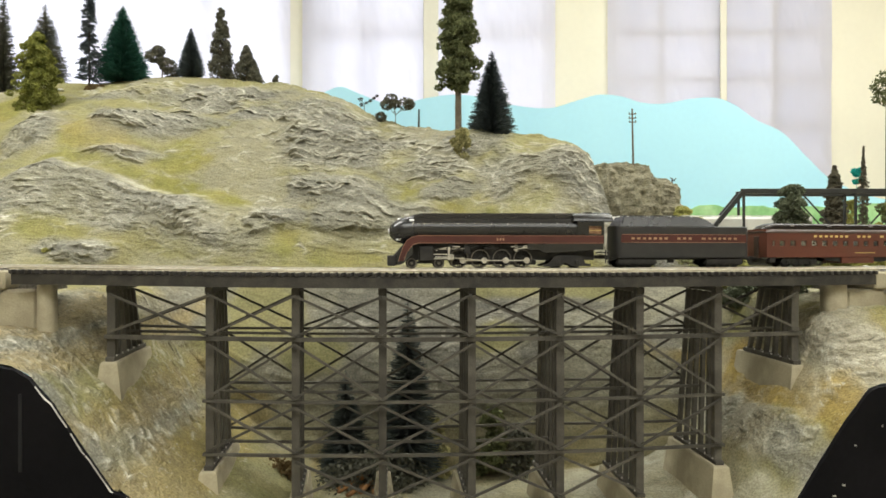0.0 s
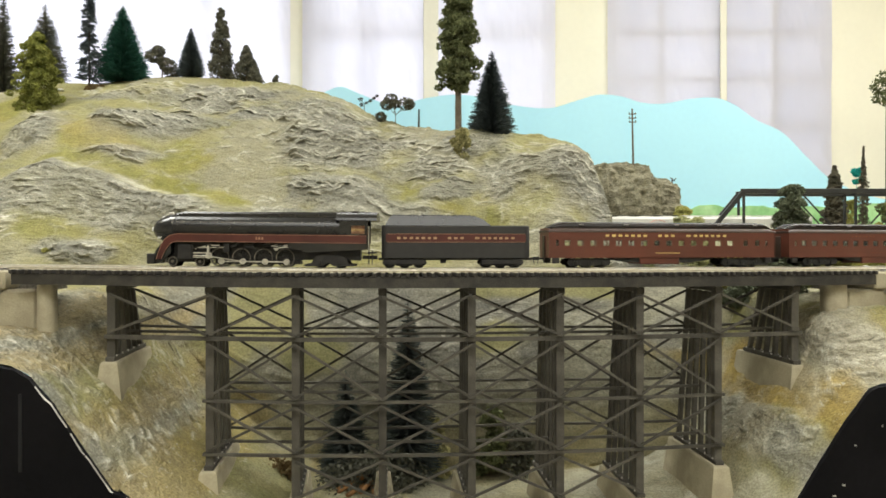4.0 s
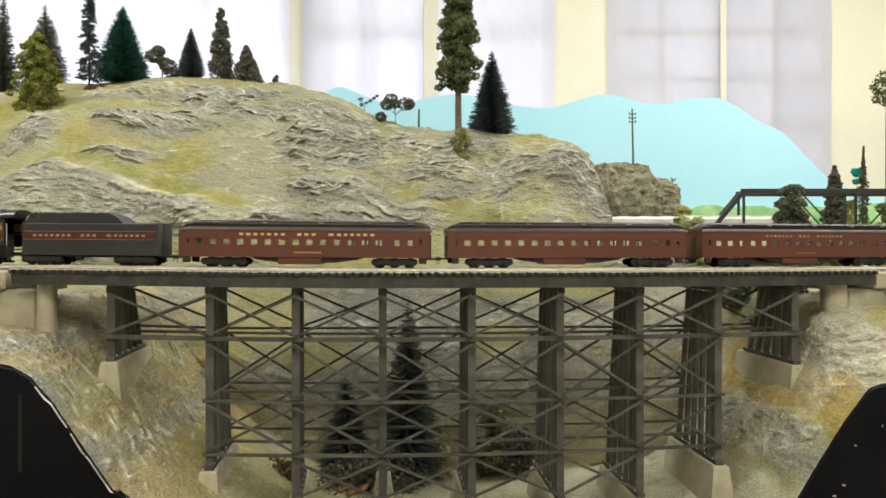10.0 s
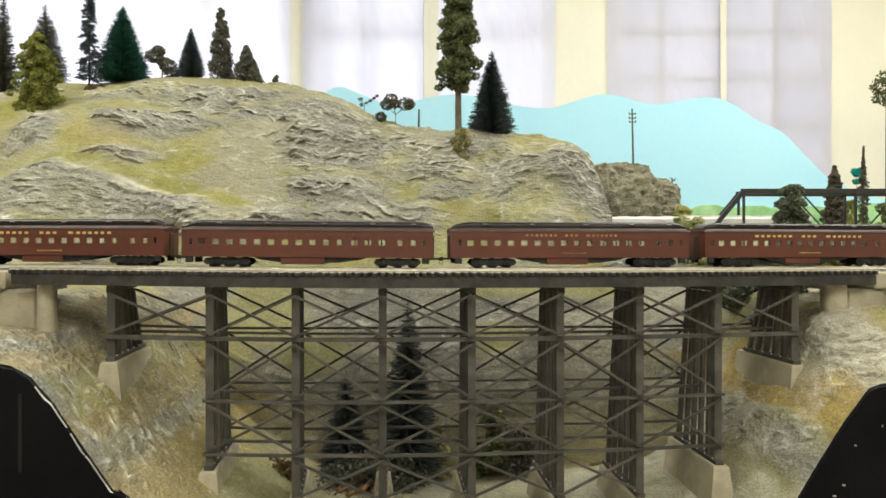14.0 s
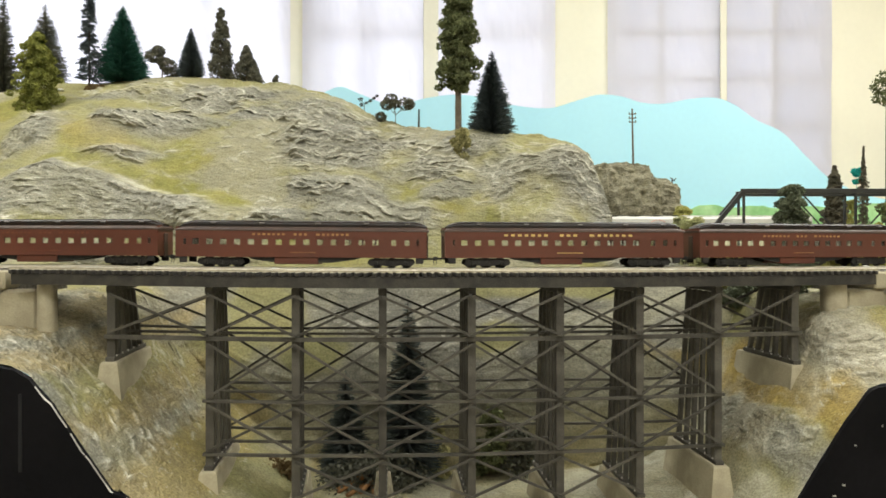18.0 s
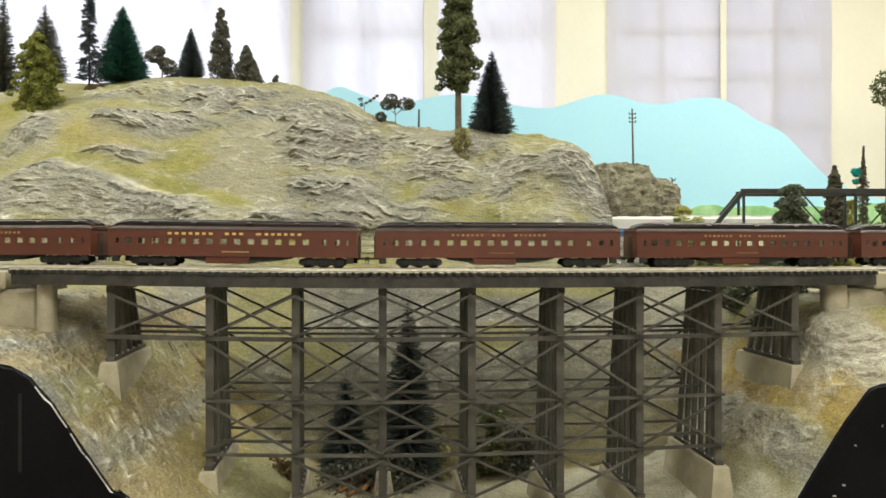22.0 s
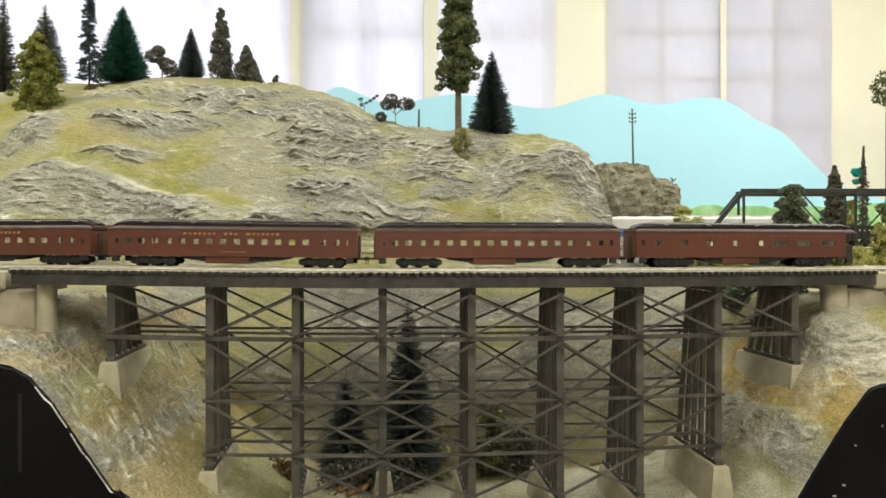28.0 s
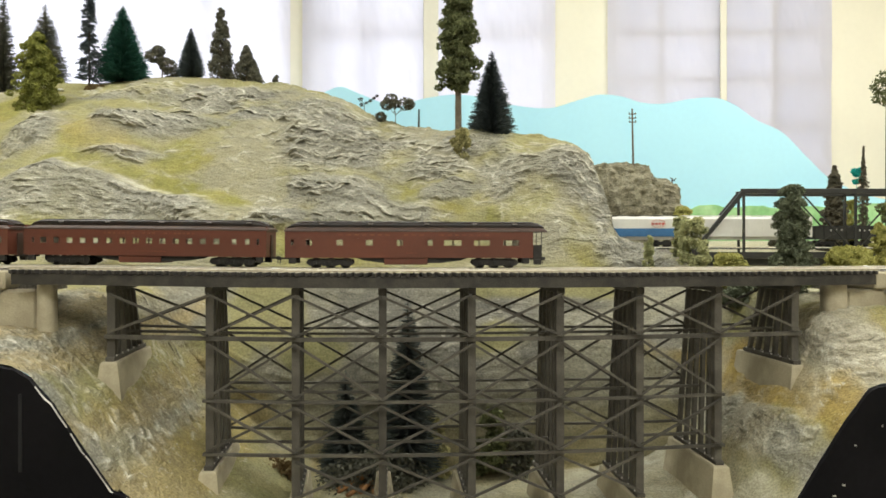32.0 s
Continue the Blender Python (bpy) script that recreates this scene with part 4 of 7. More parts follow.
for x0, x1, thick in ((-0.345, -0.268, 0.5),):
    x = x0
    while x < x1:
        n = r_.randint(9, 26)
        pts = [x + 0.0011 * k for k in range(n)]
        sections = []
        for k, px in enumerate(pts):
            z = float(np.interp(px, xs, top)) - 0.0008
            e = thick * min(1.0, 0.15 + 3 * min(k, n - 1 - k) / n) * (0.05 + 2.6 * abs(noise.noise(Vector((px * 260, 3.0, 0)))) + 0.5 * r_.random())
            y = fascia_y(px)
            sections.append([(px, y - 0.0082, z - 0.0018 * e), (px, y - 0.0084, z - 0.0002), (px, y - 0.0074, z + 0.0006 * e), (px, y - 0.0062, z + 0.0004 * e), (px, y - 0.0062, z - 0.002)])
        part("plaster_rim", loft(bmesh.new(), sections), M_PLASTER, fascia, "torn pale plaster on the cut edge")
        x = pts[-1] + r_.choice((0.001, 0.003, 0.006, 0.011))
for x, z, w, h in ((-0.352, 1.02, 0.003, 0.0012), (-0.316, 1.029, 0.018, 0.0008), (-0.305, 1.024, 0.004, 0.0016), (0.399, 1.06, 0.003, 0.002), (0.377, 1.012, 0.005, 0.0022), (0.387, 1.022, 0.004, 0.003), (0.427, 1.078, 0.002, 0.003)):
    part("paint_scuff", box(bmesh.new(), x - w / 3, x + w / 3, fascia_y(x) - 0.0088, fascia_y(x) - 0.0081, z - h / 3, z + h / 3), M_PLASTER, fascia)
part("paint_drip", box(bmesh.new(), -0.3575, -0.3545, fascia_y(-0.356) - 0.0088, fascia_y(-0.356) - 0.0081, 1.062, 1.128), M_DRIP, fascia, "dull grey drip on the black paint")
tagged(part("bench_frame", box(bmesh.new(), -1.549, 1.549, 0.80, 2.2, 0.0, 0.86), M_BLACK), "black skirted frame under the layout", "bench", kind="structure")

# ---- trestle bridge ----
BENTS = [-0.3363, -0.2364, -0.1505, -0.0645, 0.0245, 0.115, 0.1992, 0.2862, 0.3776]
FEET = [1.1324, 1.024, 0.990, 0.988, 0.988, 0.990, 0.989, 1.019, 1.1235]
FRONT, BACK = -0.062, 0.040
DECK = (-0.4382, 0.4747)
CAP, GIRT_1, GIRT_2, GIRT_3, BRACE_FOOT = 1.2105, 1.1578, 1.0943, 1.0402, 0.9925
rng = random.Random(4)


def track_point(s, off, z):
    x, y, h = on_track(s, off)
    return Vector((x, y, z))


SQUARE = 0.0733  # heading of the bents across the track; the western ones stand a little more askew
ASKEW = [0.130, 0.100, 0.130] + [SQUARE] * 6
TOP_DEPTH = [0.068, 0.072, 0.085, 0.090, 0.093, 0.087, 0.072, 0.072, 0.067]  # the back posts lean outwards to the foot
LOW_DEPTH = [0.100, 0.100, 0.100, 0.105, 0.107, 0.114, 0.107, 0.101, 0.097]


def bent_point(i, off, z, ds=0.0):
    """A point at bent i, off metres behind the train's line, along the bent."""
    x, y, h = on_track(BENTS[i] + ds, FRONT)
    return Vector((x - math.sin(ASKEW[i]) * (off - FRONT), y + math.cos(ASKEW[i]) * (off - FRONT), z))


bridge = thing("trestle_bridge", pose(0, 0, 0), "dark timber railway trestle with two tracks across the gorge", "bridge")


def raked_post(w, d, low, high, lean):
    """An upright whose foot stands lean metres further back than its head."""
    bm = bmesh.new()
    return loft(bm, [[(-w, y - d, z), (w, y - d, z), (w, y + d, z), (-w, y + d, z)] for z, y in ((low, lean), ((low + high) / 2, lean / 2), (high, 0.0))])


for i, foot in enumerate(FEET):
    x, y, _ = bent_point(i, 0, 0)
    bent = part("bent", box(bmesh.new(), -0.0036, 0.0036, FRONT + 0.004, FRONT + TOP_DEPTH[i] + 0.008, CAP - 0.0062, CAP, 0.0006), M_TIMBER, bridge, "bent of upright timbers under a cap")
    bent.matrix_basis = Matrix.Translation((x, y, 0)) @ Matrix.Rotation(ASKEW[i], 4, "Z")
    part("cap_end", box(bmesh.new(), -0.0043, 0.0043, FRONT - 0.0068, FRONT + 0.004, CAP - 0.0075, CAP - 0.0006, 0.0007), M_TIMBER, bent, "worn pale cap end")
    for k in range(6):
        top, low = FRONT + TOP_DEPTH[i] * k / 5, FRONT + LOW_DEPTH[i] * k / 5
        w, d = (0.0040, 0.0042) if k == 0 else (0.0023, 0.0026)
        p = part("post", raked_post(w, d, foot + 0.004, CAP - 0.0070, low - top), M_TIMBER, bent)
        p.location = (rng.uniform(-0.0003, 0.0003), top, 0)
        b = part("bolt", box(bmesh.new(), -0.0046, -0.0034, -0.0009, 0.0009, 0.0045, 0.0062), M_PLASTER, bent)
        b.location = (0, low, foot)
        b = like(b, bent, (0.0080, low, foot))
    part("sill", box(bmesh.new(), -0.0048, 0.0048, FRONT - 0.008, FRONT + LOW_DEPTH[i] + 0.008, foot, foot + 0.0045, 0.0006), M_TIMBER, bent)


def back_of(i, z):
    """How far behind the track's line the last post of bent i stands at height z."""
    t = max(0.0, min(1.0, (CAP - 0.007 - z) / (CAP - 0.011 - FEET[i])))
    return FRONT + TOP_DEPTH[i] + (LOW_DEPTH[i] - TOP_DEPTH[i]) * t


def span(name, i, j, za, zb, off, w, h):
    """A bar from bent i at height za to bent j at height zb: off is counted from the front posts, or from the back ones where it is positive."""
    a, b = (back_of(i, za) + off, back_of(j, zb) + off) if off > 0 else (FRONT + off, FRONT + off)
    part(name, beam(bmesh.new(), bent_point(i, a, za), bent_point(j, b, zb), w, h), M_TIMBER, bridge)


def girt(i, j, z, off, w=0.0035, h=0.0047):
    for k in range(i, j):
        a, b = bent_point(k, off, z, -0.006 if k == i else 0), bent_point(k + 1, off, z, 0.006 if k + 1 == j else 0)
        part("girt", beam(bmesh.new(), a, b, w, h), M_TIMBER, bridge)


for z, i, j, h in ((GIRT_1, 0, 8, 0.0044), (GIRT_2, 1, 7, 0.0030), (GIRT_3, 1, 7, 0.0030)):
    girt(i, j, z, FRONT - 0.0062, h=h)
    girt(i, j, z, FRONT + 0.046, h=0.0027)
    for k in range(i, j):
        span("girt", k, k + 1, z + 0.0008, z + 0.0008, 0.0038, 0.0035, 0.0027)
for top_z, low_z, i, j in ((CAP - 0.004, GIRT_1, 0, 8), (GIRT_1, GIRT_2, 1, 7), (GIRT_2, GIRT_3, 1, 7), (GIRT_3, BRACE_FOOT, 2, 6)):
    for k in range(i, j):
        for off, turn in ((-0.0092, 0), (-0.0116, 1), (0.0045, 0), (0.0070, 1)):
            if top_z < 1.05 and off > 0:
                continue
            za, zb = (top_z - 0.004, low_z + 0.004) if turn else (low_z + 0.004, top_z - 0.004)
            if off > 0 and top_z > 1.2 and k == 2 and turn == 0:
                zb = za + (zb - za) * 0.8
            span("diagonal_brace", k, k + 1, za + rng.uniform(-0.001, 0.001), zb + rng.uniform(-0.001, 0.001), off, 0.0022, 0.0025)

# stringers under the ties
for off, label in ((FRONT - 0.010, "deep outer stringer"), (-0.045, ""), (-0.005, ""), (BACK + 0.008, "deep outer stringer")):
    ss = np.linspace(DECK[0] + 0.004, DECK[1] - 0.004, 40)
    sections = []
    for s in ss:
        a, b = track_point(float(s), off - 0.004, 0), track_point(float(s), off + 0.004, 0)
        sections.append([(a.x, a.y, CAP), (a.x, a.y, CAP + 0.0110), (b.x, b.y, CAP + 0.0110), (b.x, b.y, CAP)])
    part("stringer", loft(bmesh.new(), sections), M_STRINGER, bridge, label)


def rail_run(parent, s0, s1, off, z_top=RAIL, name="rail", mat=None):
    prof = [(-0.0012, -0.0024), (0.0012, -0.0024), (0.0012, -0.0019), (0.0004, -0.0015), (0.0004, -0.0008), (0.0007, -0.0006), (0.0007, 0), (-0.0007, 0), (-0.0007, -0.0006), (-0.0004, -0.0008), (-0.0004, -0.0015), (-0.0012, -0.0019)]
    sections = []
    for s in np.linspace(s0, s1, max(8, int((s1 - s0) / 0.02))):
        x, y, h = on_track(float(s), off)
        sections.append([(x - math.sin(h) * a, y + math.cos(h) * a, z_top + b) for a, b in prof])
    return part(name, loft(bmesh.new(), sections), mat or M_RAIL, parent)


TRACKS = (0.0, -0.044)
for off in TRACKS:
    for g in (-0.0083, 0.0083):
        rail_run(bridge, DECK[0] - 0.012, DECK[1] + 0.012, off + g)
    for g in (-0.0050, 0.0050):
        rail_run(bridge, DECK[0] + 0.004, DECK[1] - 0.004, off + g, RAIL - 0.0003, "guard_rail", M_GUARDRAIL)
tie = None
n_ties = 111
for k in range(n_ties):
    s = DECK[0] + 0.004 + (DECK[1] - DECK[0] - 0.008) * k / (n_ties - 1)
    if tie is None:
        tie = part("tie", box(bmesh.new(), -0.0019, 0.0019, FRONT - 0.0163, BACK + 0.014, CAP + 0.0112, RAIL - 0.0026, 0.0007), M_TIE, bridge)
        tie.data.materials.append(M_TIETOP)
        # upward faces get the paler colour, painted as lit from above
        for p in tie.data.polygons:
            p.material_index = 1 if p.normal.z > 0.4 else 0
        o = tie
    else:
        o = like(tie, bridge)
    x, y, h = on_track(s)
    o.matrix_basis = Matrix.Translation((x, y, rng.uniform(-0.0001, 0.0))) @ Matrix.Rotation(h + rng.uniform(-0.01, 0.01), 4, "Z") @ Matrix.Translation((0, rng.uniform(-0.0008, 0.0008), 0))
for off in (FRONT - 0.0128, BACK + 0.0125):
    sections = []
    for s in np.linspace(DECK[0], DECK[1], 50):
        a, b = track_point(float(s), off - 0.0010, 0), track_point(float(s), off + 0.0010, 0)
        sections.append([(a.x, a.y, RAIL - 0.0025), (a.x, a.y, RAIL - 0.0010), (b.x, b.y, RAIL - 0.0010), (b.x, b.y, RAIL - 0.0025)])
    part("guard_timber", loft(bmesh.new(), sections), M_GUARD, bridge, "pale worn guard timber along the tie ends")

# track on the land at both ends
LANDS = []
for s0, s1, word in ((-3.4, DECK[0] - 0.0125, "west"), (DECK[1] + 0.0125, 3.7, "east")):
    land = thing("track_panel", pose(0, 0, 0), "double railway track on grey ballast beyond the bridge", "railway track", "track beyond the bridge")
    LANDS.append(land)
    sections = []
    for s in np.linspace(s0, s1, 60):
        row = []
        for off, z in ((-0.085, 1.200), (-0.070, 1.2255), (0.026, 1.2255), (0.042, 1.200)):
            x, y, h = on_track(float(s), off)
            row.append((x, y, z))
        sections.append(row)
    part("ballast", loft(bmesh.new(), sections), M_BALLAST, land)
    for off in TRACKS:
        for g in (-0.0083, 0.0083):
            rail_run(land, s0, s1, off + g)
        d = s1 if s0 < 0 else s0
        for k in range(34):
            s = d - 0.004 - k * 0.0068 if s0 < 0 else d + 0.004 + k * 0.0068
            o = part("tie", box(bmesh.new(), -0.0015, 0.0015, -0.0150, 0.0150, RAIL - 0.0042, RAIL - 0.0025), M_TIE, land) if k == 0 and off == 0.0 else like(o, land)
            x, y, h = on_track(s, off)
            o.matrix_basis = Matrix.Translation((x, y, 0)) @ Matrix.Rotation(h, 4, "Z")
    # the bench that carries the track and the land beyond the hill
    a, b = (-3.5, -1.55) if s0 < 0 else (1.55, 3.5)
    tagged(part("layout_bench", box(bmesh.new(), a, b, 0.45, 2.3, 1.15, 1.199), M_BALLAST), "plain layout bench top under the track", "bench", kind="structure")
    tagged(part("bench_frame", box(bmesh.new(), a, b, 0.5, 2.2, 0.0, 1.15), M_BLACK), "black skirted frame under the layout", "bench", kind="structure")

def lift(ob):
    """Sets a part of the bridge or the track on the grade."""
    moved = (ob.matrix_basis.translation.length > 1e-6)
    if moved:
        ob.location.z += grade(ob.location.x)
    elif ob.type == "MESH":
        for v in ob.data.vertices:
            v.co.z += grade(v.co.x)


for whole in (bridge, *LANDS):
    for ob in whole.children:
        if ob.name.split(".")[0] not in ("bench", "land_sheet"):
            lift(ob)


# concrete abutments and pedestals
def pedestal(i, foot, height, top_w, low_w, front=FRONT - 0.012, back=BACK + 0.012, spread=0.008):
    bm = bmesh.new()
    t, l = top_w / 2, low_w / 2
    loft(bm, [[(-l, front - spread, -height), (l, front - spread, -height), (l, back + spread, -height), (-l, back + spread, -height)],
              [(-t, front, -0.002), (t, front, -0.002), (t, back, -0.002), (-t, back, -0.002)],
              [(-t + 0.001, front + 0.001, 0), (t - 0.001, front + 0.001, 0), (t - 0.001, back - 0.001, 0), (-t + 0.001, back - 0.001, 0)]])
    ob = part("concrete_pedestal", bm, M_CONCRETE)
    x, y, _ = bent_point(i, 0, 0)
    ob.matrix_basis = Matrix.Translation((x, y, foot + grade(x))) @ Matrix.Rotation(ASKEW[i], 4, "Z")
    return tagged(ob, "tapered tan concrete pedestal under a trestle bent", "pedestal", "pedestals under the trestle")


def rounded_ring(a, b, r):
    """A rectangle of half sizes a and b with round corners."""
    return [(sx * (a - r) + r * math.cos(q), sy * (b - r) + r * math.sin(q)) for sx, sy, q0 in ((1, 1, 0), (-1, 1, 1), (-1, -1, 2), (1, -1, 3)) for q in (q0 * math.pi / 2 + k * math.pi / 10 for k in range(6))]


for i, foot in enumerate(FEET):
    pedestal(i, foot, 0.075, 0.017, 0.036)
for s0, s1, x_out in ((-0.4278, -0.4105, -0.53), (0.4300, 0.4560, 0.60)):
    x, y, h = on_track((s0 + s1) / 2)
    abut = thing("abutment", Matrix.Translation((x, y, grade(x))) @ Matrix.Rotation(SQUARE, 4, "Z"), "tan concrete bridge abutment with wing block", "abutment", "abutments")
    w = (s1 - s0) / 2
    ring = rounded_ring(w, 0.011, 0.0085)
    smooth(part("pier", loft(bmesh.new(), [[(px * g, FRONT + 0.006 + py * g, z) for px, py in ring] for z, g in ((1.12, 1.06), (1.16, 1.02), (CAP - 0.0012, 1.0), (CAP - 0.0002, 0.96))]), M_CONCRETE, abut))
    side = -1 if s0 < 0 else 1
    a, b = sorted((side * w, side * (w + 0.09)))
    part("wing_block", box(bmesh.new(), a, b, FRONT + 0.001, FRONT + 0.024, 1.12, 1.2045, 0.003), M_CONCRETE, abut)
    a, b = sorted((side * (w + 0.030), side * (w + 0.09)))
    part("end_wall", box(bmesh.new(), a, b, FRONT - 0.003, BACK + 0.007, 1.2045, 1.2245, 0.002), M_CONCRETE, abut)


# ---- trees and bushes ----
def from_arrays(name, verts, faces, mat, parent=None):
    me = bpy.data.meshes.new(name)
    me.from_pydata(verts.tolist(), [], faces.tolist())
    me.materials.append(mat)
    ob = new(name, me)
    if parent is not None:
        ob.parent = parent
    return ob


def blades(base, tip, width, r):
    """Thin triangles from base to tip, each with its own twist."""
    d = tip - base
    side = np.cross(d, r.normal(size=d.shape))
    side *= (width / 2 / (np.linalg.norm(side, axis=1, keepdims=True) + 1e-9))
    v = np.stack([base - side * 0.7, base + side * 0.7, tip + side * 0.45, tip - side * 0.45], 1).reshape(-1, 3)
    return v, np.arange(len(v)).reshape(-1, 4)


def leaves(centres, size, r):
    """Small four-cornered leaves, turned at random."""
    n = len(centres)
    a = r.normal(size=(n, 3))
    a /= np.linalg.norm(a, axis=1, keepdims=True)
    b = np.cross(a, r.normal(size=(n, 3)))
    b /= np.linalg.norm(b, axis=1, keepdims=True) + 1e-9
    s = size * r.uniform(0.5, 1.2, size=(n, 1))
    v = np.stack([centres - a * s, centres + b * s * 0.6, centres + a * s, centres - b * s * 0.6], 1).reshape(-1, 3)
    return v, np.arange(len(v)).reshape(-1, 4)


def trunk_part(tree, h, r0, r1, mat=M_BARK, bend=0.0, low=-0.012):
    rings = []
    for k in range(7):
        t = k / 6
        z, rad = low + (h - low) * t, r0 + (r1 - r0) * t
        rings.append([(rad * math.cos(q * math.pi / 4) * (1 + 0.12 * math.sin(q * 3 + k)) + bend * h * math.sin(t * 2.2), rad * math.sin(q * math.pi / 4), z) for q in range(8)])
    return smooth(part("trunk", loft(bmesh.new(), rings), mat, tree), 60)


def brush_fir(m, h, w, mat, label, seed, count=5200, lean=0.0, bare=0.04):
    """A bottle-brush fir: stiff bristles on a straight stem."""
    r = np.random.default_rng(seed)
    tree = thing("fir_tree", m, label, "tree", "model trees")
    trunk_part(tree, h * 0.97, 0.0022, 0.0006, M_WIRE)
    t = 1 - np.sqrt(r.uniform(0, 1, count))
    z = h * (bare + (1 - bare) * t)
    shape = np.where(t < 0.08, 0.8 + 2.5 * t, 1.0) * (1 - t) ** 0.85 + 0.03
    tier = 1 + 0.10 * np.sin(z / h * 75)
    L = 1.02 * w * shape * tier * r.uniform(0.72, 1.06, count)
    az = r.uniform(0, 2 * np.pi, count)
    base = np.stack([np.zeros(count), np.zeros(count), z], 1)
    up = r.normal(-0.05, 0.12, count) + 0.10
    tip = base + np.stack([L * np.cos(az), L * np.sin(az), L * up], 1)
    tip[:, 2] = np.minimum(tip[:, 2], h)
    v, f = blades(base, tip, 0.0016 + w * 0.012, r)
    from_arrays("crown", v, f, mat, tree)
    return tree


def spindly_fir(m, h, w, mat, label, seed, tiers=20, bare=0.08, power=0.7, needles=90):
    """A thin spruce with single drooping boughs and gaps between them."""
    r = np.random.default_rng(seed)
    tree = thing("spruce_tree", m, label, "tree", "model trees")
    trunk_part(tree, h, 0.0026, 0.0005, M_WIRE)
    bases, tips = [], []
    for k in range(tiers):
        t = k / (tiers - 1)
        z = h * (bare + (0.98 - bare) * t)
        for q in range(7):
            az, L = r.uniform(0, 6.28), w * (1 - t) ** power * r.uniform(0.45, 1.1) + (0.003 if power < 1 else 0.0006)
            d = np.array([math.cos(az), math.sin(az), r.uniform(-0.45, -0.05)])
            n = needles
            u = r.uniform(0.05, 1, n)
            p = np.array([0, 0, z]) + d * (u * L)[:, None]
            bases.append(p)
            fine = 1.0 if power < 1 else min(1.0, 0.25 + L / 0.012)
            tips.append(p + fine * (d * 0.004 + r.normal(0, 0.0026, (n, 3)) - np.array([0, 0, 0.0012])))
    v, f = blades(np.concatenate(bases), np.concatenate(tips), 0.0014, r)
    from_arrays("crown", v, f, mat, tree)
    return tree


def clump_tree(m, h, mat, label, seed, clumps, leaf=0.0032, per=150, trunk_top=0.8, trunk_r=0.0035, name="tree", category="tree", group="model trees", limbs=True, bark=M_BARK):
    """Clumps (x, y, z, radius) of small leaves on a trunk with limbs."""
    r = np.random.default_rng(seed)
    tree = thing(name, m, label, category, group)
    if trunk_top:
        trunk_part(tree, h * trunk_top, trunk_r, trunk_r * 0.45, bark)
    if limbs:
        bm = bmesh.new()
        for x, y, z, rad in clumps[::max(1, len(clumps) // 9)]:
            rod(bm, (0, 0, max(0.0, min(h * trunk_top, z - 0.5 * math.hypot(x, y) - rad * 0.6))), (x, y, z), max(0.0006, trunk_r * 0.28), 0.0004, 5)
        part("limbs", bm, bark, tree)
    pts = []
    for x, y, z, rad in clumps:
        d = r.normal(size=(per, 3))
        rad = rad * 1.25
        d *= (r.uniform(0.35, 1.0, (per, 1)) ** 0.5) / np.linalg.norm(d, axis=1, keepdims=True)
        pts.append(np.array([x, y, z]) + d * rad * np.array([1, 1, 0.8]))
    v, f = leaves(np.concatenate(pts), leaf, r)
    from_arrays("crown", v, f, mat, tree)
    return tree


def cone_clumps(h, w, seed, n=42, low=0.05, power=0.8, size=0.34):
    r = random.Random(seed)
    out = []
    for k in range(n):
        t = (k + r.random()) / n
        rad = w * (1 - t) ** power
        az = r.uniform(0, 6.28)
        out.append((rad * 0.66 * math.cos(az), rad * 0.66 * math.sin(az), h * (low + (0.97 - low) * t), max(0.0045 if size > 0.25 else 0.0024, rad * size * r.uniform(0.8, 1.3))))
    return out


def heap_clumps(h, w, seed, n=22, droop=0.0, size=1.0):
    r = random.Random(seed)
    out = []
    for k in range(n):
        t, az, q = r.random() ** 0.8, r.uniform(0, 6.28), r.random() ** 0.5
        rad = w * (math.sqrt(max(0.05, 1 - (t - droop) ** 2)))
        out.append((rad * q * 0.8 * math.cos(az), rad * q * 0.6 * math.sin(az), h * (0.08 + 0.8 * t), w * size * r.uniform(0.24, 0.42)))
    return out


def bough_clumps(h, seed, profile, tiers, size, droop=0.006):
    """Drooping tufted boughs in uneven tiers round a stem; profile gives (height, reach)."""
    r = random.Random(seed)
    low, out = profile[0][0], []
    for tier in range(tiers):
        t = low + (0.98 - low) * tier / (tiers - 1)
        reach = float(np.interp(t, [a for a, b in profile], [b for a, b in profile])) * r.uniform(0.82, 1.1)
        for k in range(8):
            az, L = k * 0.785 + r.uniform(-0.35, 0.35) + tier, reach * r.uniform(0.65, 1.1)
            rise = r.uniform(-0.35, 0.35) * h / tiers
            for q in (0.3, 0.62, 0.92):
                out.append((L * q * math.cos(az), L * q * math.sin(az), h * t + rise - min(droop, 0.4 * L) * q * q, min(size, 0.5 * reach + 0.0006) * (1.25 - 0.6 * q)))
    return out


def stand(at, top_z, sink=0.004, rz=0.0, lean=0.0):
    """A place on the ground and the height from there to top_z."""
    x, y = at[0], at[1]
    z = ground_at(x, y) - sink
    return pose(x, y, z, 0, lean, rz), top_z - z


# on the ridge
m, h = stand((-1.0333, 1.7000, 1.6232), 1.8755)
brush_fir(m, h, 0.0359, M_DRABFIR, "drab green bottle-brush fir on the ridge", 1, 3000)
m, h = stand((-0.9570, 1.7400, 1.6565), 1.8440)
brush_fir(m, h, 0.0571, M_DRABFIR, "drab grey-green bottle-brush fir on the ridge", 2, 3000)
m, h = stand((-0.8402, 1.5000, 1.5348), 1.6918)
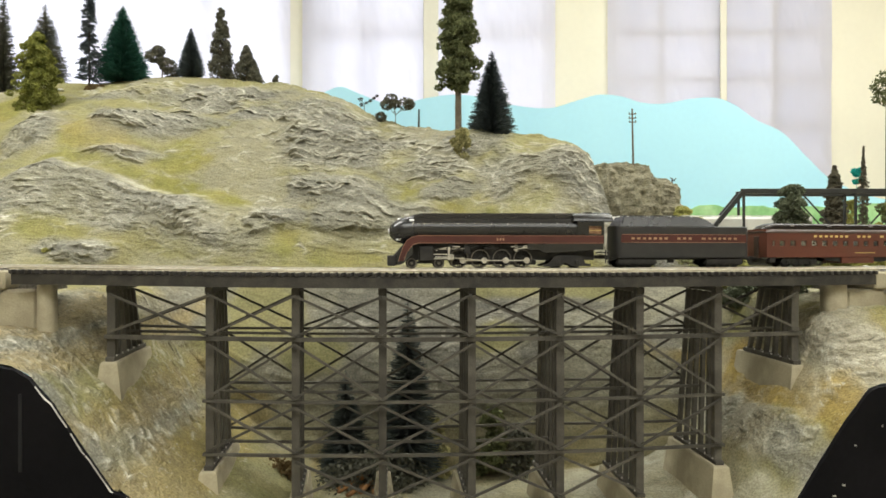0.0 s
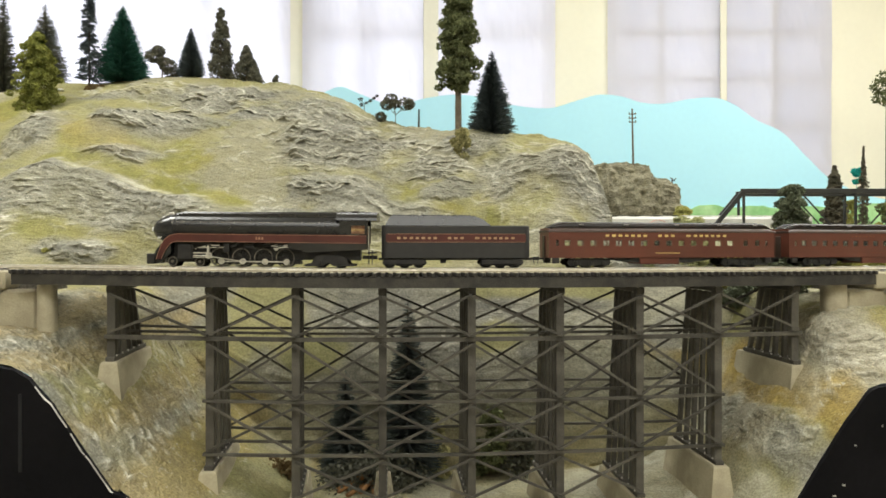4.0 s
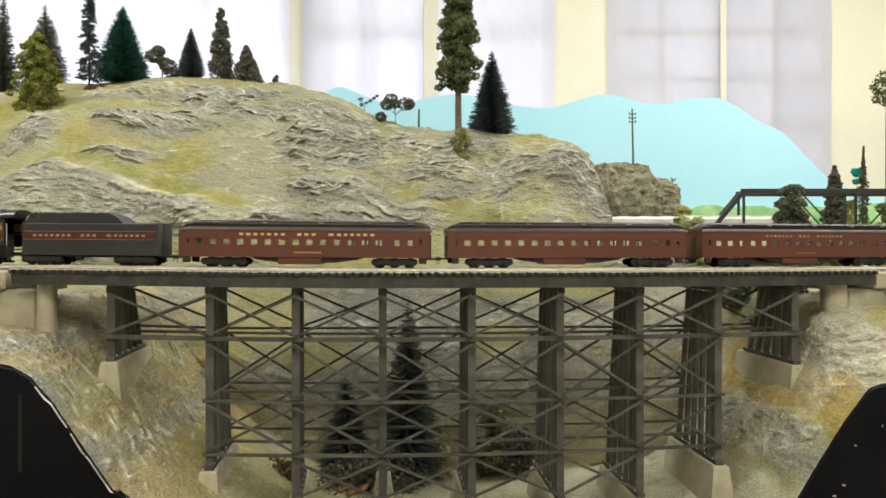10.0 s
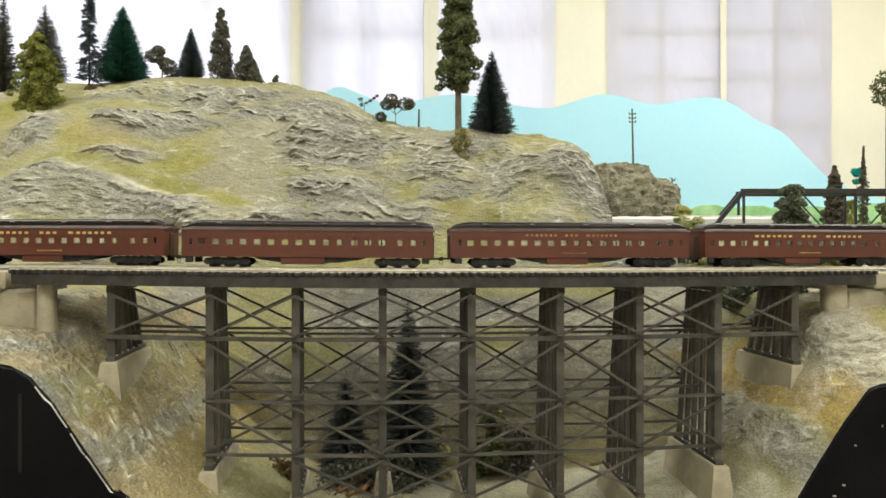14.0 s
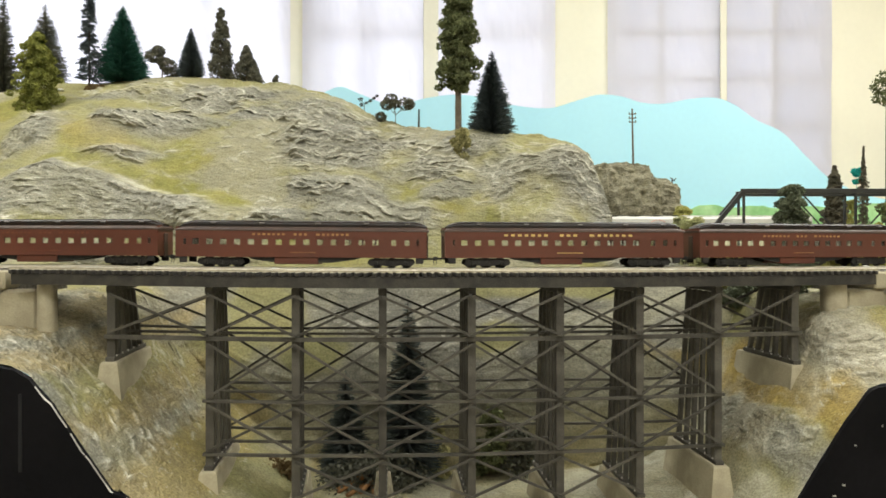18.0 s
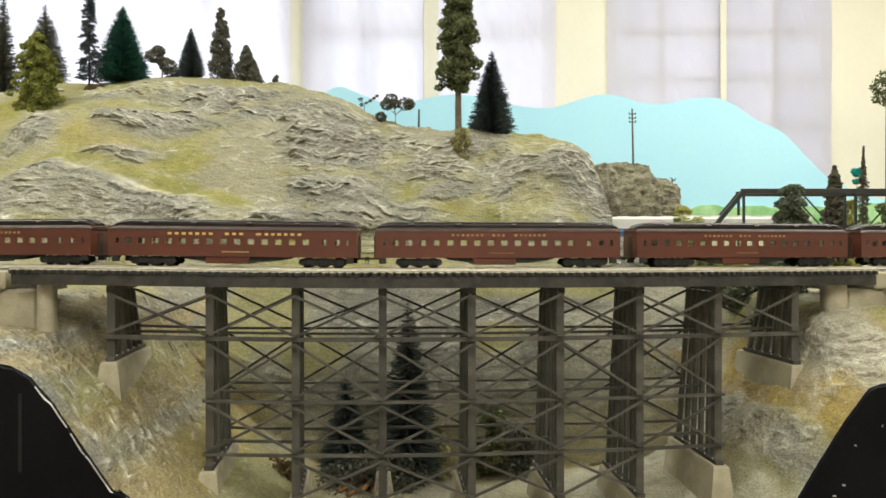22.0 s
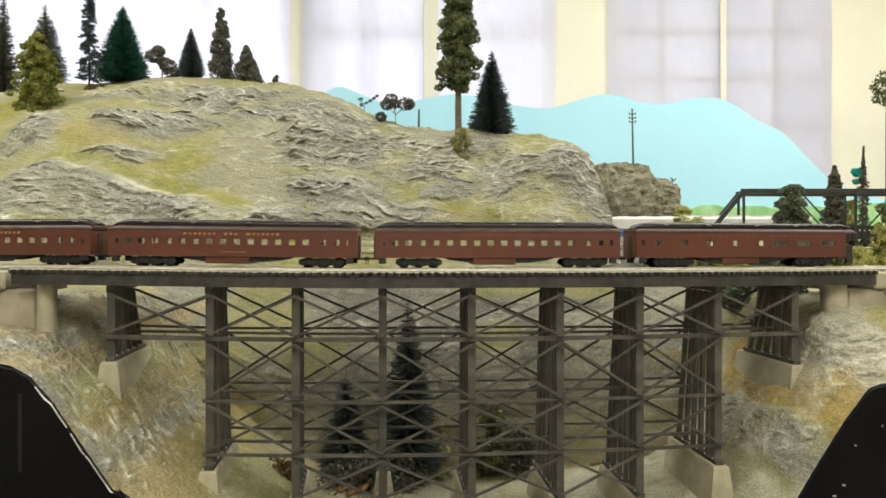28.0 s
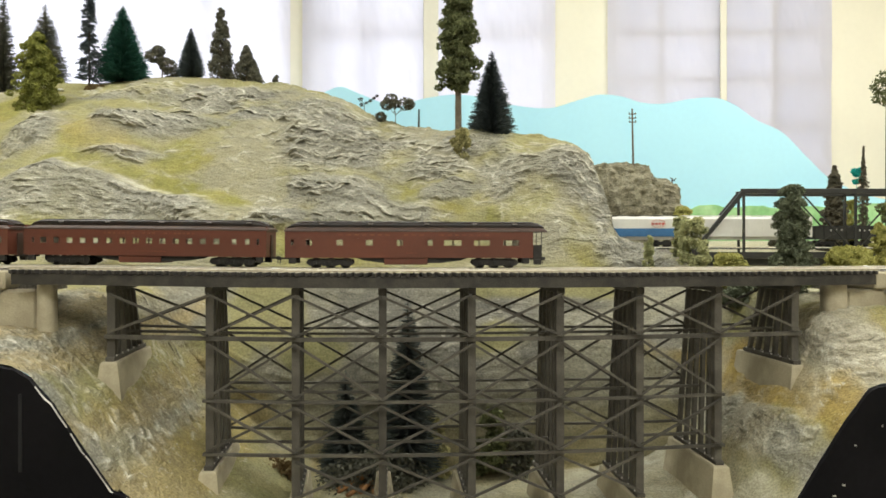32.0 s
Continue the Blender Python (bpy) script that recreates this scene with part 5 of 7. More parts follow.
clump_tree(m, h, M_WILLOW, "drooping yellow-green leafy tree on the hilltop", 3, bough_clumps(h, 3, [(0.02, 0.0422), (0.3, 0.0539), (0.6, 0.0469), (0.85, 0.0305), (1, 0.0094)], 9, 0.0095, 0.02), 0.0030, 85, 0.9, 0.0028, bark=M_DRY)
m, h = stand((-0.8021, 1.6400, 1.6100), 1.8304)
spindly_fir(m, h, 0.0290, M_DARKFIR, "thin dark spruce with drooping boughs", 4, 24, 0.12)
m, h = stand((-0.7486, 1.6900, 1.6395), 1.8204)
brush_fir(m, h, 0.0621, M_GREENFIR, "deep green bottle-brush fir on the ridge", 5, 6500, 0, 0.02)
m, h = stand((-0.6562, 1.6900, 1.6527), 1.7214)
clump_tree(m, h, M_BROWNFIR, "small dark round-headed tree on the ridge", 6, [(-0.0199, 0, h * 0.72, 0.016), (-0.0106, 0.005, h * 0.9, 0.013), (0.0133, 0, h * 0.42, 0.017), (0.0213, 0.004, h * 0.2, 0.015), (0.0027, -0.004, h * 0.55, 0.011)], 0.0030, 700, 0.6, 0.0022)
m, h = stand((-0.5854, 1.6800, 1.6503), 1.7658)
brush_fir(m, h, 0.0328, M_DARKFIR, "small dark bottle-brush fir on the ridge", 7, 4600)
m, h = stand((-0.5127, 1.6700, 1.6427), 1.8071)
clump_tree(m, h, M_BROWNFIR, "tall brown-green clumped conifer on the ridge", 8, cone_clumps(h, 0.0275, 8, 80, 0.04, 0.50, 0.40), 0.0032, 110, 0.95, 0.0024)
m, h = stand((-0.4513, 1.6600, 1.6391), 1.7156)
clump_tree(m, h, M_BROWNFIR, "short brown-green conifer on the ridge", 9, cone_clumps(h, 0.0350, 9, 70, 0.05, 0.75, 0.42), 0.0032, 120, 0.9, 0.002)
m, h = stand((-0.3769, 1.6300, 1.6282), 1.6409)
clump_tree(m, h, M_BROWNFIR, "tiny brown shrub on the ridge", 10, heap_clumps(h, 0.0115, 10, 8), 0.0026, 70, 0, 0.001, "shrub", "shrub", "shrubs on the hill", False)
# along the falling ridge
m, h = stand((-0.0965, 1.4700, 1.5176), 1.5635)
clump_tree(m, h, M_BROWNFIR, "small umbrella-shaped tree with brown crowns", 11, [(-0.0184, 0, h * 0.68, 0.011), (-0.0092, 0.004, h * 0.86, 0.012), (-0.0023, 0, h * 0.7, 0.010), (0.0207, 0, h * 0.7, 0.014), (0.0276, 0.003, h * 0.72, 0.010), (-0.0299, 0, h * 0.3, 0.010)], 0.0028, 300, 0.35, 0.0014)
m, h = stand((-0.1651, 1.5200, 1.5457), 1.5742)
clump_tree(m, h, M_WIRE, "bare scraggly dead shrub on the ridge", 12, [(-0.0085, 0, h * 0.75, 0.004), (-0.006, 0, h * 0.45, 0.0035), (0.004, 0, h * 0.55, 0.0025), (0.0120, 0, h * 0.66, 0.0028), (0.0200, 0, h * 0.80, 0.0030), (0.0265, 0, h * 0.95, 0.0024)], 0.0018, 60, 0.5, 0.0012, "shrub", "shrub", "shrubs on the hill", bark=M_WIRE)
m, h = stand((-0.0487, 1.4500, 1.4981), 1.5298)
tagged(part("tree_stump", rod(bmesh.new(), (0, 0, -0.005), (0.0006, 0, h), 0.0022, 0.0015, 8), M_WIRE), "thin dark dead trunk on the ridge", "stump").matrix_basis = m
m, h = stand((0.0287, 1.3600, 1.4636), 1.7334)
tall = bough_clumps(h, 31, [(0.36, 0.022), (0.43, 0.043), (0.62, 0.040), (0.82, 0.041), (1, 0.026)], 9, 0.0105, 0.018)
clump_tree(m, h, M_FOAM, "tall pine with bare trunk and lumpy olive crown", 13, tall, 0.0030, 120, 0.95, 0.0062)
m, h = stand((0.0941, 1.4000, 1.4720), 1.6372)
brush_fir(m, h, 0.0459, M_DARKFIR, "blue-black bottle-brush fir beside the tall pine", 14, 5000, 0, 0.02)
m, h = stand((0.0318, 1.2700, 1.4048), 1.4633)
clump_tree(m, h, M_OLIVE, "olive yellow bush on the rock face", 15, heap_clumps(h, 0.0208, 15, 26), 0.0030, 130, 0.3, 0.0012, "bush", "bush", "bushes on the hill", False)
m, h = stand((-0.7796, 1.6200, 1.5854), 1.6132)
clump_tree(m, h, M_DRY, "dry brown bush on the hilltop", 16, heap_clumps(h, 0.0253, 16, 16), 0.0026, 90, 0, 0.001, "bush", "bush", "bushes on the hill", False)
m, h = stand((-0.6138, 1.6300, 1.6078), 1.6244)
clump_tree(m, h, M_LIME, "small yellow-green bush on the hilltop", 17, heap_clumps(h, 0.0140, 17, 10), 0.0024, 80, 0, 0.001, "bush", "bush", "bushes on the hill", False)
m, h = stand((-0.5871, 1.0750, 1.2408), 1.2483)
clump_tree(m, h, M_LIME, "tuft of yellow-green grass beside the track", 18, heap_clumps(h, 0.0092, 18, 8), 0.002, 70, 0, 0.001, "grass_tuft", "grass tuft", "bushes on the hill", False)
# in the gorge behind the bridge
m, h = stand((-0.0453, 0.9350, 0.9732), 1.1923)
brush_fir(m, h, 0.0470, M_GORGEFIR, "tall dark fir in the gorge behind the bridge", 20, 4200, 0, 0.03)
m, h = stand((-0.1243, 0.9250, 0.9544), 1.0954)
brush_fir(m, h, 0.0376, M_GORGEFIR, "dark fir in the gorge behind the bridge", 21, 3400, 0, 0.03)
for k, (at, top, w, mat, label) in enumerate([
        ((0.0623, 0.9500, 0.9836), 1.0466, 0.0267, M_FOAM, "olive bush on the gorge floor"), ((-0.0104, 0.9500, 0.9836), 1.0318, 0.0223, M_OLIVE, "yellow-olive bush on the gorge floor"),
        ((0.1015, 0.9550, 0.9822), 1.0157, 0.0328, M_DRABFIR, "dark low bush on the gorge floor"), ((-0.1001, 0.8900, 0.9587), 0.9920, 0.0487, M_DRABFIR, "dark undergrowth under the bridge"),
        ((-0.0597, 0.9100, 0.9592), 0.9948, 0.0427, M_DRABFIR, "dark undergrowth under the bridge"), ((0.4197, 0.9750, 1.1594), 1.1990, 0.0320, M_SPRUCE, "grey-green bush behind the last bents"),
        ((0.4987, 0.9850, 1.1700), 1.2007, 0.0200, M_FOAM, "olive bush behind the abutment"), ((0.4350, 0.9300, 1.1700), 1.2040, 0.0300, M_SPRUCE, "grey-green bush behind the last bents"), ((0.3950, 0.9600, 1.1700), 1.2030, 0.0260, M_SPRUCE, "grey-green bush behind the last bents"), ((-0.2090, 0.8800, 0.9551), 0.9688, 0.0344, M_DRY, "dry brown grass on the gorge bank")]):
    m, h = stand(at, top)
    clump_tree(m, h, mat, label, 40 + k, heap_clumps(h, w, 40 + k, 26), 0.0032, 120, 0, 0.001, "bush", "bush", "bushes in the gorge", False)
# beside the far track
m, h = stand((0.4925, 1.0200, 1.2189), 1.3340)
clump_tree(m, h, M_SPRUCE, "full grey-green spruce beside the track", 60, bough_clumps(h, 60, [(0.05, 0.0400), (0.22, 0.0370), (0.42, 0.0300), (0.58, 0.0215), (0.66, 0.0300), (0.80, 0.0200), (0.93, 0.0170), (1, 0.0120)], 10, 0.0074, 0.012), 0.0023, 85, 0.95, 0.003)
m, h = stand((0.7363, 1.3600, 1.2511), 1.4062)
clump_tree(m, h, M_RUSTFIR, "brown-green conifer behind the truss bridge", 61, bough_clumps(h, 61, [(0.12, 0.0340), (0.4, 0.0287), (0.7, 0.0159), (0.9, 0.0074), (1, 0.0011)], 24, 0.0050), 0.0024, 60, 0.95, 0.003)
m, h = stand((0.7905, 1.3600, 1.2511), 1.4444)
clump_tree(m, h, M_RUSTFIR, "thin spruce behind the truss bridge", 62, bough_clumps(h, 62, [(0.2, 0.0170), (0.5, 0.0106), (0.62, 0.0128), (0.8, 0.0053), (0.9, 0.0016), (1, 0.0006)], 30, 0.0020), 0.0018, 12, 1.0, 0.002)
m, h = stand((0.8578, 1.5000, 1.2746), 1.4223)
clump_tree(m, h, M_TEAL, "odd teal coloured tree behind the truss bridge", 63, [(-0.004, 0, h * 0.95, 0.0055), (0.007, 0, h * 0.96, 0.005), (0.001, 0, h * 0.92, 0.006), (-0.002, 0, h * 0.85, 0.005), (0.008, 0, h * 0.87, 0.004), (0.013, 0, h * 0.35, 0.008)], 0.0026, 300, 0.9, 0.001, bark=M_TEAL)
m, h = stand((0.6685, 1.0900, 1.2253), 1.5182)
clump_tree(m, h, M_FOAM, "tall thin tree with sparse olive crown", 64, [(-0.008, 0, h * 0.93, 0.013), (0.004, 0, h * 0.97, 0.014), (-0.004, 0.004, h * 0.88, 0.012), (0.01, 0, h * 0.86, 0.013), (-0.004, 0, h * 0.34, 0.009), (0.004, 0, h * 0.30, 0.010)], 0.003, 200, 0.95, 0.0022, bark=M_WIRE)
for k, (at, top, w, mat, label) in enumerate([
        ((0.3772, 1.0850, 1.2356), 1.3034, 0.0271, M_SAGE, "tall olive bush beside the truss bridge"), ((0.3014, 1.0600, 1.2359), 1.2773, 0.0091, M_SAGE, "thin yellow-green bush on the rock toe"),
        ((0.3969, 1.0000, 1.2195), 1.2461, 0.0266, M_LIME, "low yellow-green bush beside the track"), ((0.5786, 1.0300, 1.2186), 1.2556, 0.0402, M_LIME, "low yellow-green bush beside the track"),
        ((0.4193, 1.2600, 1.2510), 1.3376, 0.0236, M_LIME, "bright green bush behind the freight cars"), ((0.6531, 1.0800, 1.2424), 1.2973, 0.0169, M_LIME, "yellow-green bush beside the truss bridge"),
        ((0.7999, 1.4200, 1.2733), 1.3643, 0.0177, M_LIME, "bright green bush behind the truss bridge"), ((0.6519, 1.4000, 1.2730), 1.3255, 0.0241, M_BROWNFIR, "dull brown bush behind the freight cars"), ((0.3666, 1.1200, 1.2509), 1.3086, 0.0140, M_SAGE, "small sage green bush beside the truss bridge")]):
    m, h = stand(at, top)
    clump_tree(m, h, mat, label, 70 + k, heap_clumps(h, w, 70 + k, 80, 0.2, 0.62), 0.0021, 130, 0.4, 0.0012, "bush", "bush", "bushes beside the far track", False)

bm = rod(bmesh.new(), (0, 0, -0.008), (0.001, 0, 0.010), 0.0020, 0.0012, 6)
rod(bm, (0.0006, 0, 0.004), (0.009, 0, 0.010), 0.0012, 0.0007, 6)
rod(bm, (0.004, 0, 0.0065), (0.007, 0.001, 0.004), 0.0010, 0.0006, 6)
rod(bm, (0.0008, 0, 0.008), (-0.003, 0.002, 0.012), 0.0009, 0.0005, 6)
tagged(part("dead_stub", bm, M_WIRE), "dark broken twig on the far rock", "twig").matrix_basis = pose(*(0.4460, 1.4100, 1.3780))

# the log pile on the gorge floor
for k in range(5):
    a = (-0.0984, 0.8750, 0.9690)
    z = ground_at(a[0] + 0.01 * k - 0.02, a[1])
    bm = rod(bmesh.new(), (-0.022, 0, 0), (0.022, 0, 0.010), 0.0028, 0.0022, 8)
    log = tagged(part("log", bm, M_LOG), "orange-brown fallen log on the gorge floor", "log", "logs in the gorge")
    log.matrix_basis = pose(a[0] + 0.008 * k - 0.016, a[1] - 0.004 * k, z + 0.002 + 0.003 * (k % 2), 0, -18 + 9 * k, 25 * k)

# a white pebble on the deck and pale scraps on the hill
for at, size in (((-0.1745, 0.7520, 1.2271), 0.0028), ((0.5084, 0.8700, 1.2283), 0.0026), ((-0.8463, 1.6000, 1.5713), 0.005)):
    bm = bmesh.new()
    bmesh.ops.create_icosphere(bm, subdivisions=2, radius=size)
    for v in bm.verts:
        v.co.z *= 0.5 + 0.3 * noise.noise(v.co * 400)
        v.co.x *= 1.5
    ob = tagged(part("pebble", bm, M_PEBBLE), "small white scrap lying on the layout", "pebble", "white scraps")
    ob.location = (at[0], at[1], (RAIL + 0.0002) if at[1] < 1 else ground_at(at[0], at[1]) + 0.003)

# ---- the train ----
# vehicles lie along local x with the rear at +x, rail level at z = 0, the visible side at -y
def wheelset(parent, x, r, gauge=0.0083, mat=M_UNDER):
    bm = bmesh.new()
    for side in (-1, 1):
        rod(bm, (0, side * gauge - 0.0008, 0), (0, side * gauge + 0.0012, 0), r, n=18)
        rod(bm, (0, side * (gauge - 0.0012), 0), (0, side * (gauge - 0.0008), 0), r * 1.12, n=18)
        rod(bm, (0, side * gauge + side * 0.001, 0), (0, side * gauge + side * 0.002, 0), r * 0.4, n=8)
    rod(bm, (0, -gauge, 0), (0, gauge, 0), 0.0012)
    ob = part("wheelset", bm, mat, parent)
    ob.location = (x, 0, r)
    if mat is not M_UNDER:
        for side in (-1, 1):
            y = side * (gauge + 0.0014)
            hoop = [[(rad * math.cos(q / 20 * 6.2832), y + d, rad * math.sin(q / 20 * 6.2832)) for q in range(20)] for rad, d in ((r * 0.98, -0.0002), (r * 0.98, 0.0002), (r * 0.78, 0.0002), (r * 0.78, -0.0002))]
            bm = loft(bmesh.new(), hoop + [hoop[0]], False)
            rod(bm, (0, side * gauge + side * 0.0018, 0), (0, side * gauge + side * 0.0024, 0), r * 0.32, n=8)
            part("tyre", bm, M_TYRE, ob, "worn steel tyre and hub")
    return ob


def truck(parent, x, spacing, r, half_len, axles=3):
    bm = bmesh.new()
    for side in (-1, 1):
        y0, y1 = sorted((side * 0.0112, side * 0.0135))
        outline(bm, [(-half_len, r + 0.0002), (-half_len + 0.0015, r + 0.0040), (-half_len + 0.005, r + 0.0050), (half_len - 0.005, r + 0.0050), (half_len - 0.0015, r + 0.0040), (half_len, r + 0.0002),
                     (half_len - 0.003, r - 0.0026), (half_len - 0.007, r - 0.0030), (half_len * 0.5, r - 0.0012), (half_len * 0.25, r - 0.0030), (-half_len * 0.25, r - 0.0030),
                     (-half_len * 0.5, r - 0.0012), (-half_len + 0.007, r - 0.0030), (-half_len + 0.003, r - 0.0026)], y0, y1)
        for k in range(axles):
            dx = (k - (axles - 1) / 2) * spacing
            y0, y1 = sorted((side * 0.0130, side * 0.0148))
            box(bm, dx - 0.0022, dx + 0.0022, y0, y1, r - 0.0024, r + 0.0022, 0.0004)
        for dx in (-spacing * 0.5, spacing * 0.5):
            y0, y1 = sorted((side * 0.0132, side * 0.0142))
            box(bm, dx - 0.0026, dx + 0.0026, y0, y1, r - 0.0006, r + 0.0012)
    box(bm, -half_len * 0.6, half_len * 0.6, -0.0112, 0.0112, r + 0.0012, r + 0.0032)
    t = part("truck", bm, M_UNDER, parent, "black six-wheel truck")
    t.location = (x, 0, 0)
    for k in range(axles):
        WHEELS.append((wheelset(t, (k - (axles - 1) / 2) * spacing, r), r))
    return t


WHEELS = []


def coupler(parent, x, direction):
    bm = bmesh.new()
    x0, x1 = sorted((x - direction * 0.006, x + direction * 0.0095))
    box(bm, x0, x1, -0.0014, 0.0014, 0.0092, 0.0114)
    x0, x1 = sorted((x + direction * 0.0065, x + direction * 0.0105))
    box(bm, x0, x1, -0.0026, 0.0020, 0.0085, 0.0124, 0.0006)
    rod(bm, (x + direction * 0.007, 0.001, 0.0088), (x + direction * 0.008, -0.001, 0.0042), 0.0004)
    part("coupler", bm, M_UNDER, parent)


def letters(parent, x0, x1, z, h, pattern, mat, y, name="lettering"):
    """A line of lettering as plain bars: pattern holds one block width per letter and 0 for a gap."""
    total = sum(p if p else 1.3 for p in pattern)
    bm = bmesh.new()
    x = x0
    for p in pattern:
        step = (p if p else 1.3) / total * (x1 - x0)
        if p:
            box(bm, x + step * 0.20, x + step * 0.74, y - 0.00025, y, z - h * 0.42, z + h * 0.42)
        x += step
    return part(name, bm, mat, parent)


NAME_LINE = [1, 1, 1, 0.9, 1, 0.9, 1, 0, 1, 1, 1, 0, 1.3, 0.9, 0.9, 0.9, 0.9, 1, 1]
COACH = [(-0.1175 + 0.01502 * k, 0.0076) for k in range(14)] + [(0.0975, 0.0058), (0.1120, 0.0058)]
LOUNGE = [(-0.1130, 0.0072), (-0.0800, 0.0078), (-0.0480, 0.0082), (-0.0150, 0.0072), (0.0180, 0.0068), (0.0430, 0.0200), (0.0750, 0.0180), (0.1075, 0.0185)]


def passenger_car(kind, label):
    """A heavyweight coach with clerestory roof. kind: bright, small, worn or lounge."""
    lounge = kind == "lounge"
    car = thing("passenger_car", pose(0, 0, RAIL), label, "railway car", "cars of the passenger train")
    half, w = 0.1395, 0.0172
    x0, x1 = -half + 0.0005, half - (0.008 if lounge else 0.006)
    z_low, z_sill, z_head, z_eave = 0.0112, 0.0240, 0.0312, 0.0402
    wins = [(c - d / 2, c + d / 2) for c, d in (LOUNGE if lounge else COACH)]
    far_panes = [(x0 + 0.0222 + 0.0148 * k, x0 + 0.0360 + 0.0148 * k) for k in range(16)]  # unseen far-side panes, widened so the bright hill shows through the car
    if not lounge:
        wins = [(x0 + 0.0080, x0 + 0.0115)] + wins + [(x1 - 0.0115, x1 - 0.0080)]
    else:
        wins = [(x0 + 0.0060, x0 + 0.0100)] + wins
    bm = bmesh.new()
    for side in (-1, 1):
        y0, y1 = sorted((side * (w - 0.001), side * w))
        box(bm, x0, x1, y0, y1, z_low, z_sill)
        box(bm, x0, x1, y0, y1, z_head, z_eave)
        cuts = [x0] + [e for q in (wins if side < 0 else far_panes) for e in q] + [x1]
        for a, b in zip(cuts[0::2], cuts[1::2]):
            box(bm, a, b, y0, y1, z_sill, z_head)
        for z in (z_sill - 0.0014, z_head + 0.0010):  # belt rails
            y0, y1 = sorted((side * w, side * (w + 0.0003)))
            box(bm, x0 + 0.006, x1 - 0.006, y0, y1, z, z + 0.0005)
        y0, y1 = sorted((side * w, side * (w + 0.0003)))
        box(bm, x0, x0 + 0.0005, y0, y1, z_low, z_eave)
        box(bm, x1 - 0.0005, x1, y0, y1, z_low, z_eave)
    for x, d in ((x0, 1), (x1, -1)):
        a, b = sorted((x, x + d * 0.001))
        for y0, y1 in ((-w + 0.001, -0.0035), (0.0035, w - 0.001)):
            box(bm, a, b, y0, y1, z_low, z_eave + 0.004)
        box(bm, a, b, -0.0035, 0.0035, 0.033, z_eave + 0.004)
    body = part("body", bm, M_MAROON, car, "tuscan red car body")
    part("floor_pan", box(bmesh.new(), x0 + 0.001, x1 - 0.001, -w + 0.001, w - 0.001, z_low, z_low + 0.0015), M_UNDER, car)
    bm = bmesh.new()
    for k in range(0 if lounge else 22):
        x = x0 + 0.026 + k * 0.0105
        for y in (-0.009, 0.009):
            box(bm, x, x + 0.0022, y - 0.004, y + 0.004, z_low + 0.0015, 0.0232)
    for x in (x0 + 0.017, x1 - 0.017):
        box(bm, x - 0.0008, x + 0.0008, -w + 0.001, w - 0.001, z_low + 0.0015, z_eave)
    part("interior", bm, M_INTERIOR, car, "tan seats and partitions")
    # windows: frame and pane
    for side, a, b in [(-1, a, b) for a, b in wins] + [(1, a, b) for a, b in far_panes]:
        if a < b:
            f = bmesh.new()
            y0, y1 = sorted((side * (w - 0.0012), side * (w - 0.0004)))
            t = 0.00045
            box(f, a, a + t, y0, y1, z_sill, z_head)
            box(f, b - t, b, y0, y1, z_sill, z_head)
            box(f, a + t, b - t, y0, y1, z_sill, z_sill + t * 1.4)
            box(f, a + t, b - t, y0, y1, z_head - t, z_head)
            win = part("window", f, M_FRAME, car)
            pane = part("pane", box(bmesh.new(), a + t, b - t, side * (w - 0.0009) - 0.0001, side * (w - 0.0009) + 0.0001, z_sill + t, z_head - t), M_GLASS, win)
            pane.visible_shadow = False
    # roof: rounded eaves, then the raised clerestory, both turned down at the ends
    over = x1 + (0.0155 if lounge else 0.002)

    def ring(x, k, w0, z0, z1, flat=1.0):
        pts = [(math.cos(q * math.pi / 10), math.sin(q * math.pi / 10)) for q in range(11)]
        return [(x, -w0 * math.copysign(abs(c) ** flat, c), z0 + (z1 - z0) * sn ** flat * k) for c, sn in pts] + [(x, w0, z0 - 0.0005), (x, -w0, z0 - 0.0005)]
    roof = loft(bmesh.new(), [ring(x, k, w + 0.0006, z_eave, 0.0453, 0.8) for x, k in ((x0 - 0.001, 0.35), (x0 + 0.004, 0.75), (x0 + 0.012, 1.0), (over - 0.010, 1.0), (over - 0.003, 0.8), (over, 0.45))])
    smooth(part("lower_roof", roof, M_ROOFSIDE, car, "brownish grey lower roof"), 50)
    cl = loft(bmesh.new(), [ring(x, k, ww, 0.0440, 0.0515, 0.5) for x, k, ww in ((x0 + 0.0015, 0.1, 0.0085), (x0 + 0.006, 0.55, 0.0112), (x0 + 0.014, 0.90, 0.0122), (x0 + 0.02, 1.0, 0.0122), (over - 0.018, 1.0, 0.0122), (over - 0.009, 0.8, 0.0122), (over - 0.002, 0.3, 0.009))])
    smooth(part("clerestory_roof", cl, M_ROOF, car, "dark raised clerestory roof"), 50)
    for k, f in enumerate((0.14, 0.33, 0.55, 0.74, 0.9)):
        v = part("roof_vent", box(bmesh.new(), -0.0028, 0.0028, -0.0134, -0.0110, 0.0474, 0.0489, 0.0004), M_VENT, car)
        v.location = (x0 + f * 2 * half, 0, 0)
    # underframe: side box, fishbelly sills, steps
    bx = -0.030
    part("battery_box", box(bmesh.new(), bx - 0.002, bx + 0.0455, -w + 0.001, w - 0.001, 0.0038, z_low, 0.0006), M_MAROON, car, "tuscan red underbody equipment box")
    for y in (-w + 0.003, w - 0.0045):
        sill = [(-0.062, z_low), (-0.055, 0.0085), (-0.033, 0.0055), (0.030, 0.0055), (0.052, 0.0085), (0.060, z_low)]
        part("fishbelly_sill", outline(bmesh.new(), sill, y, y + 0.0015), M_UNDER, car)
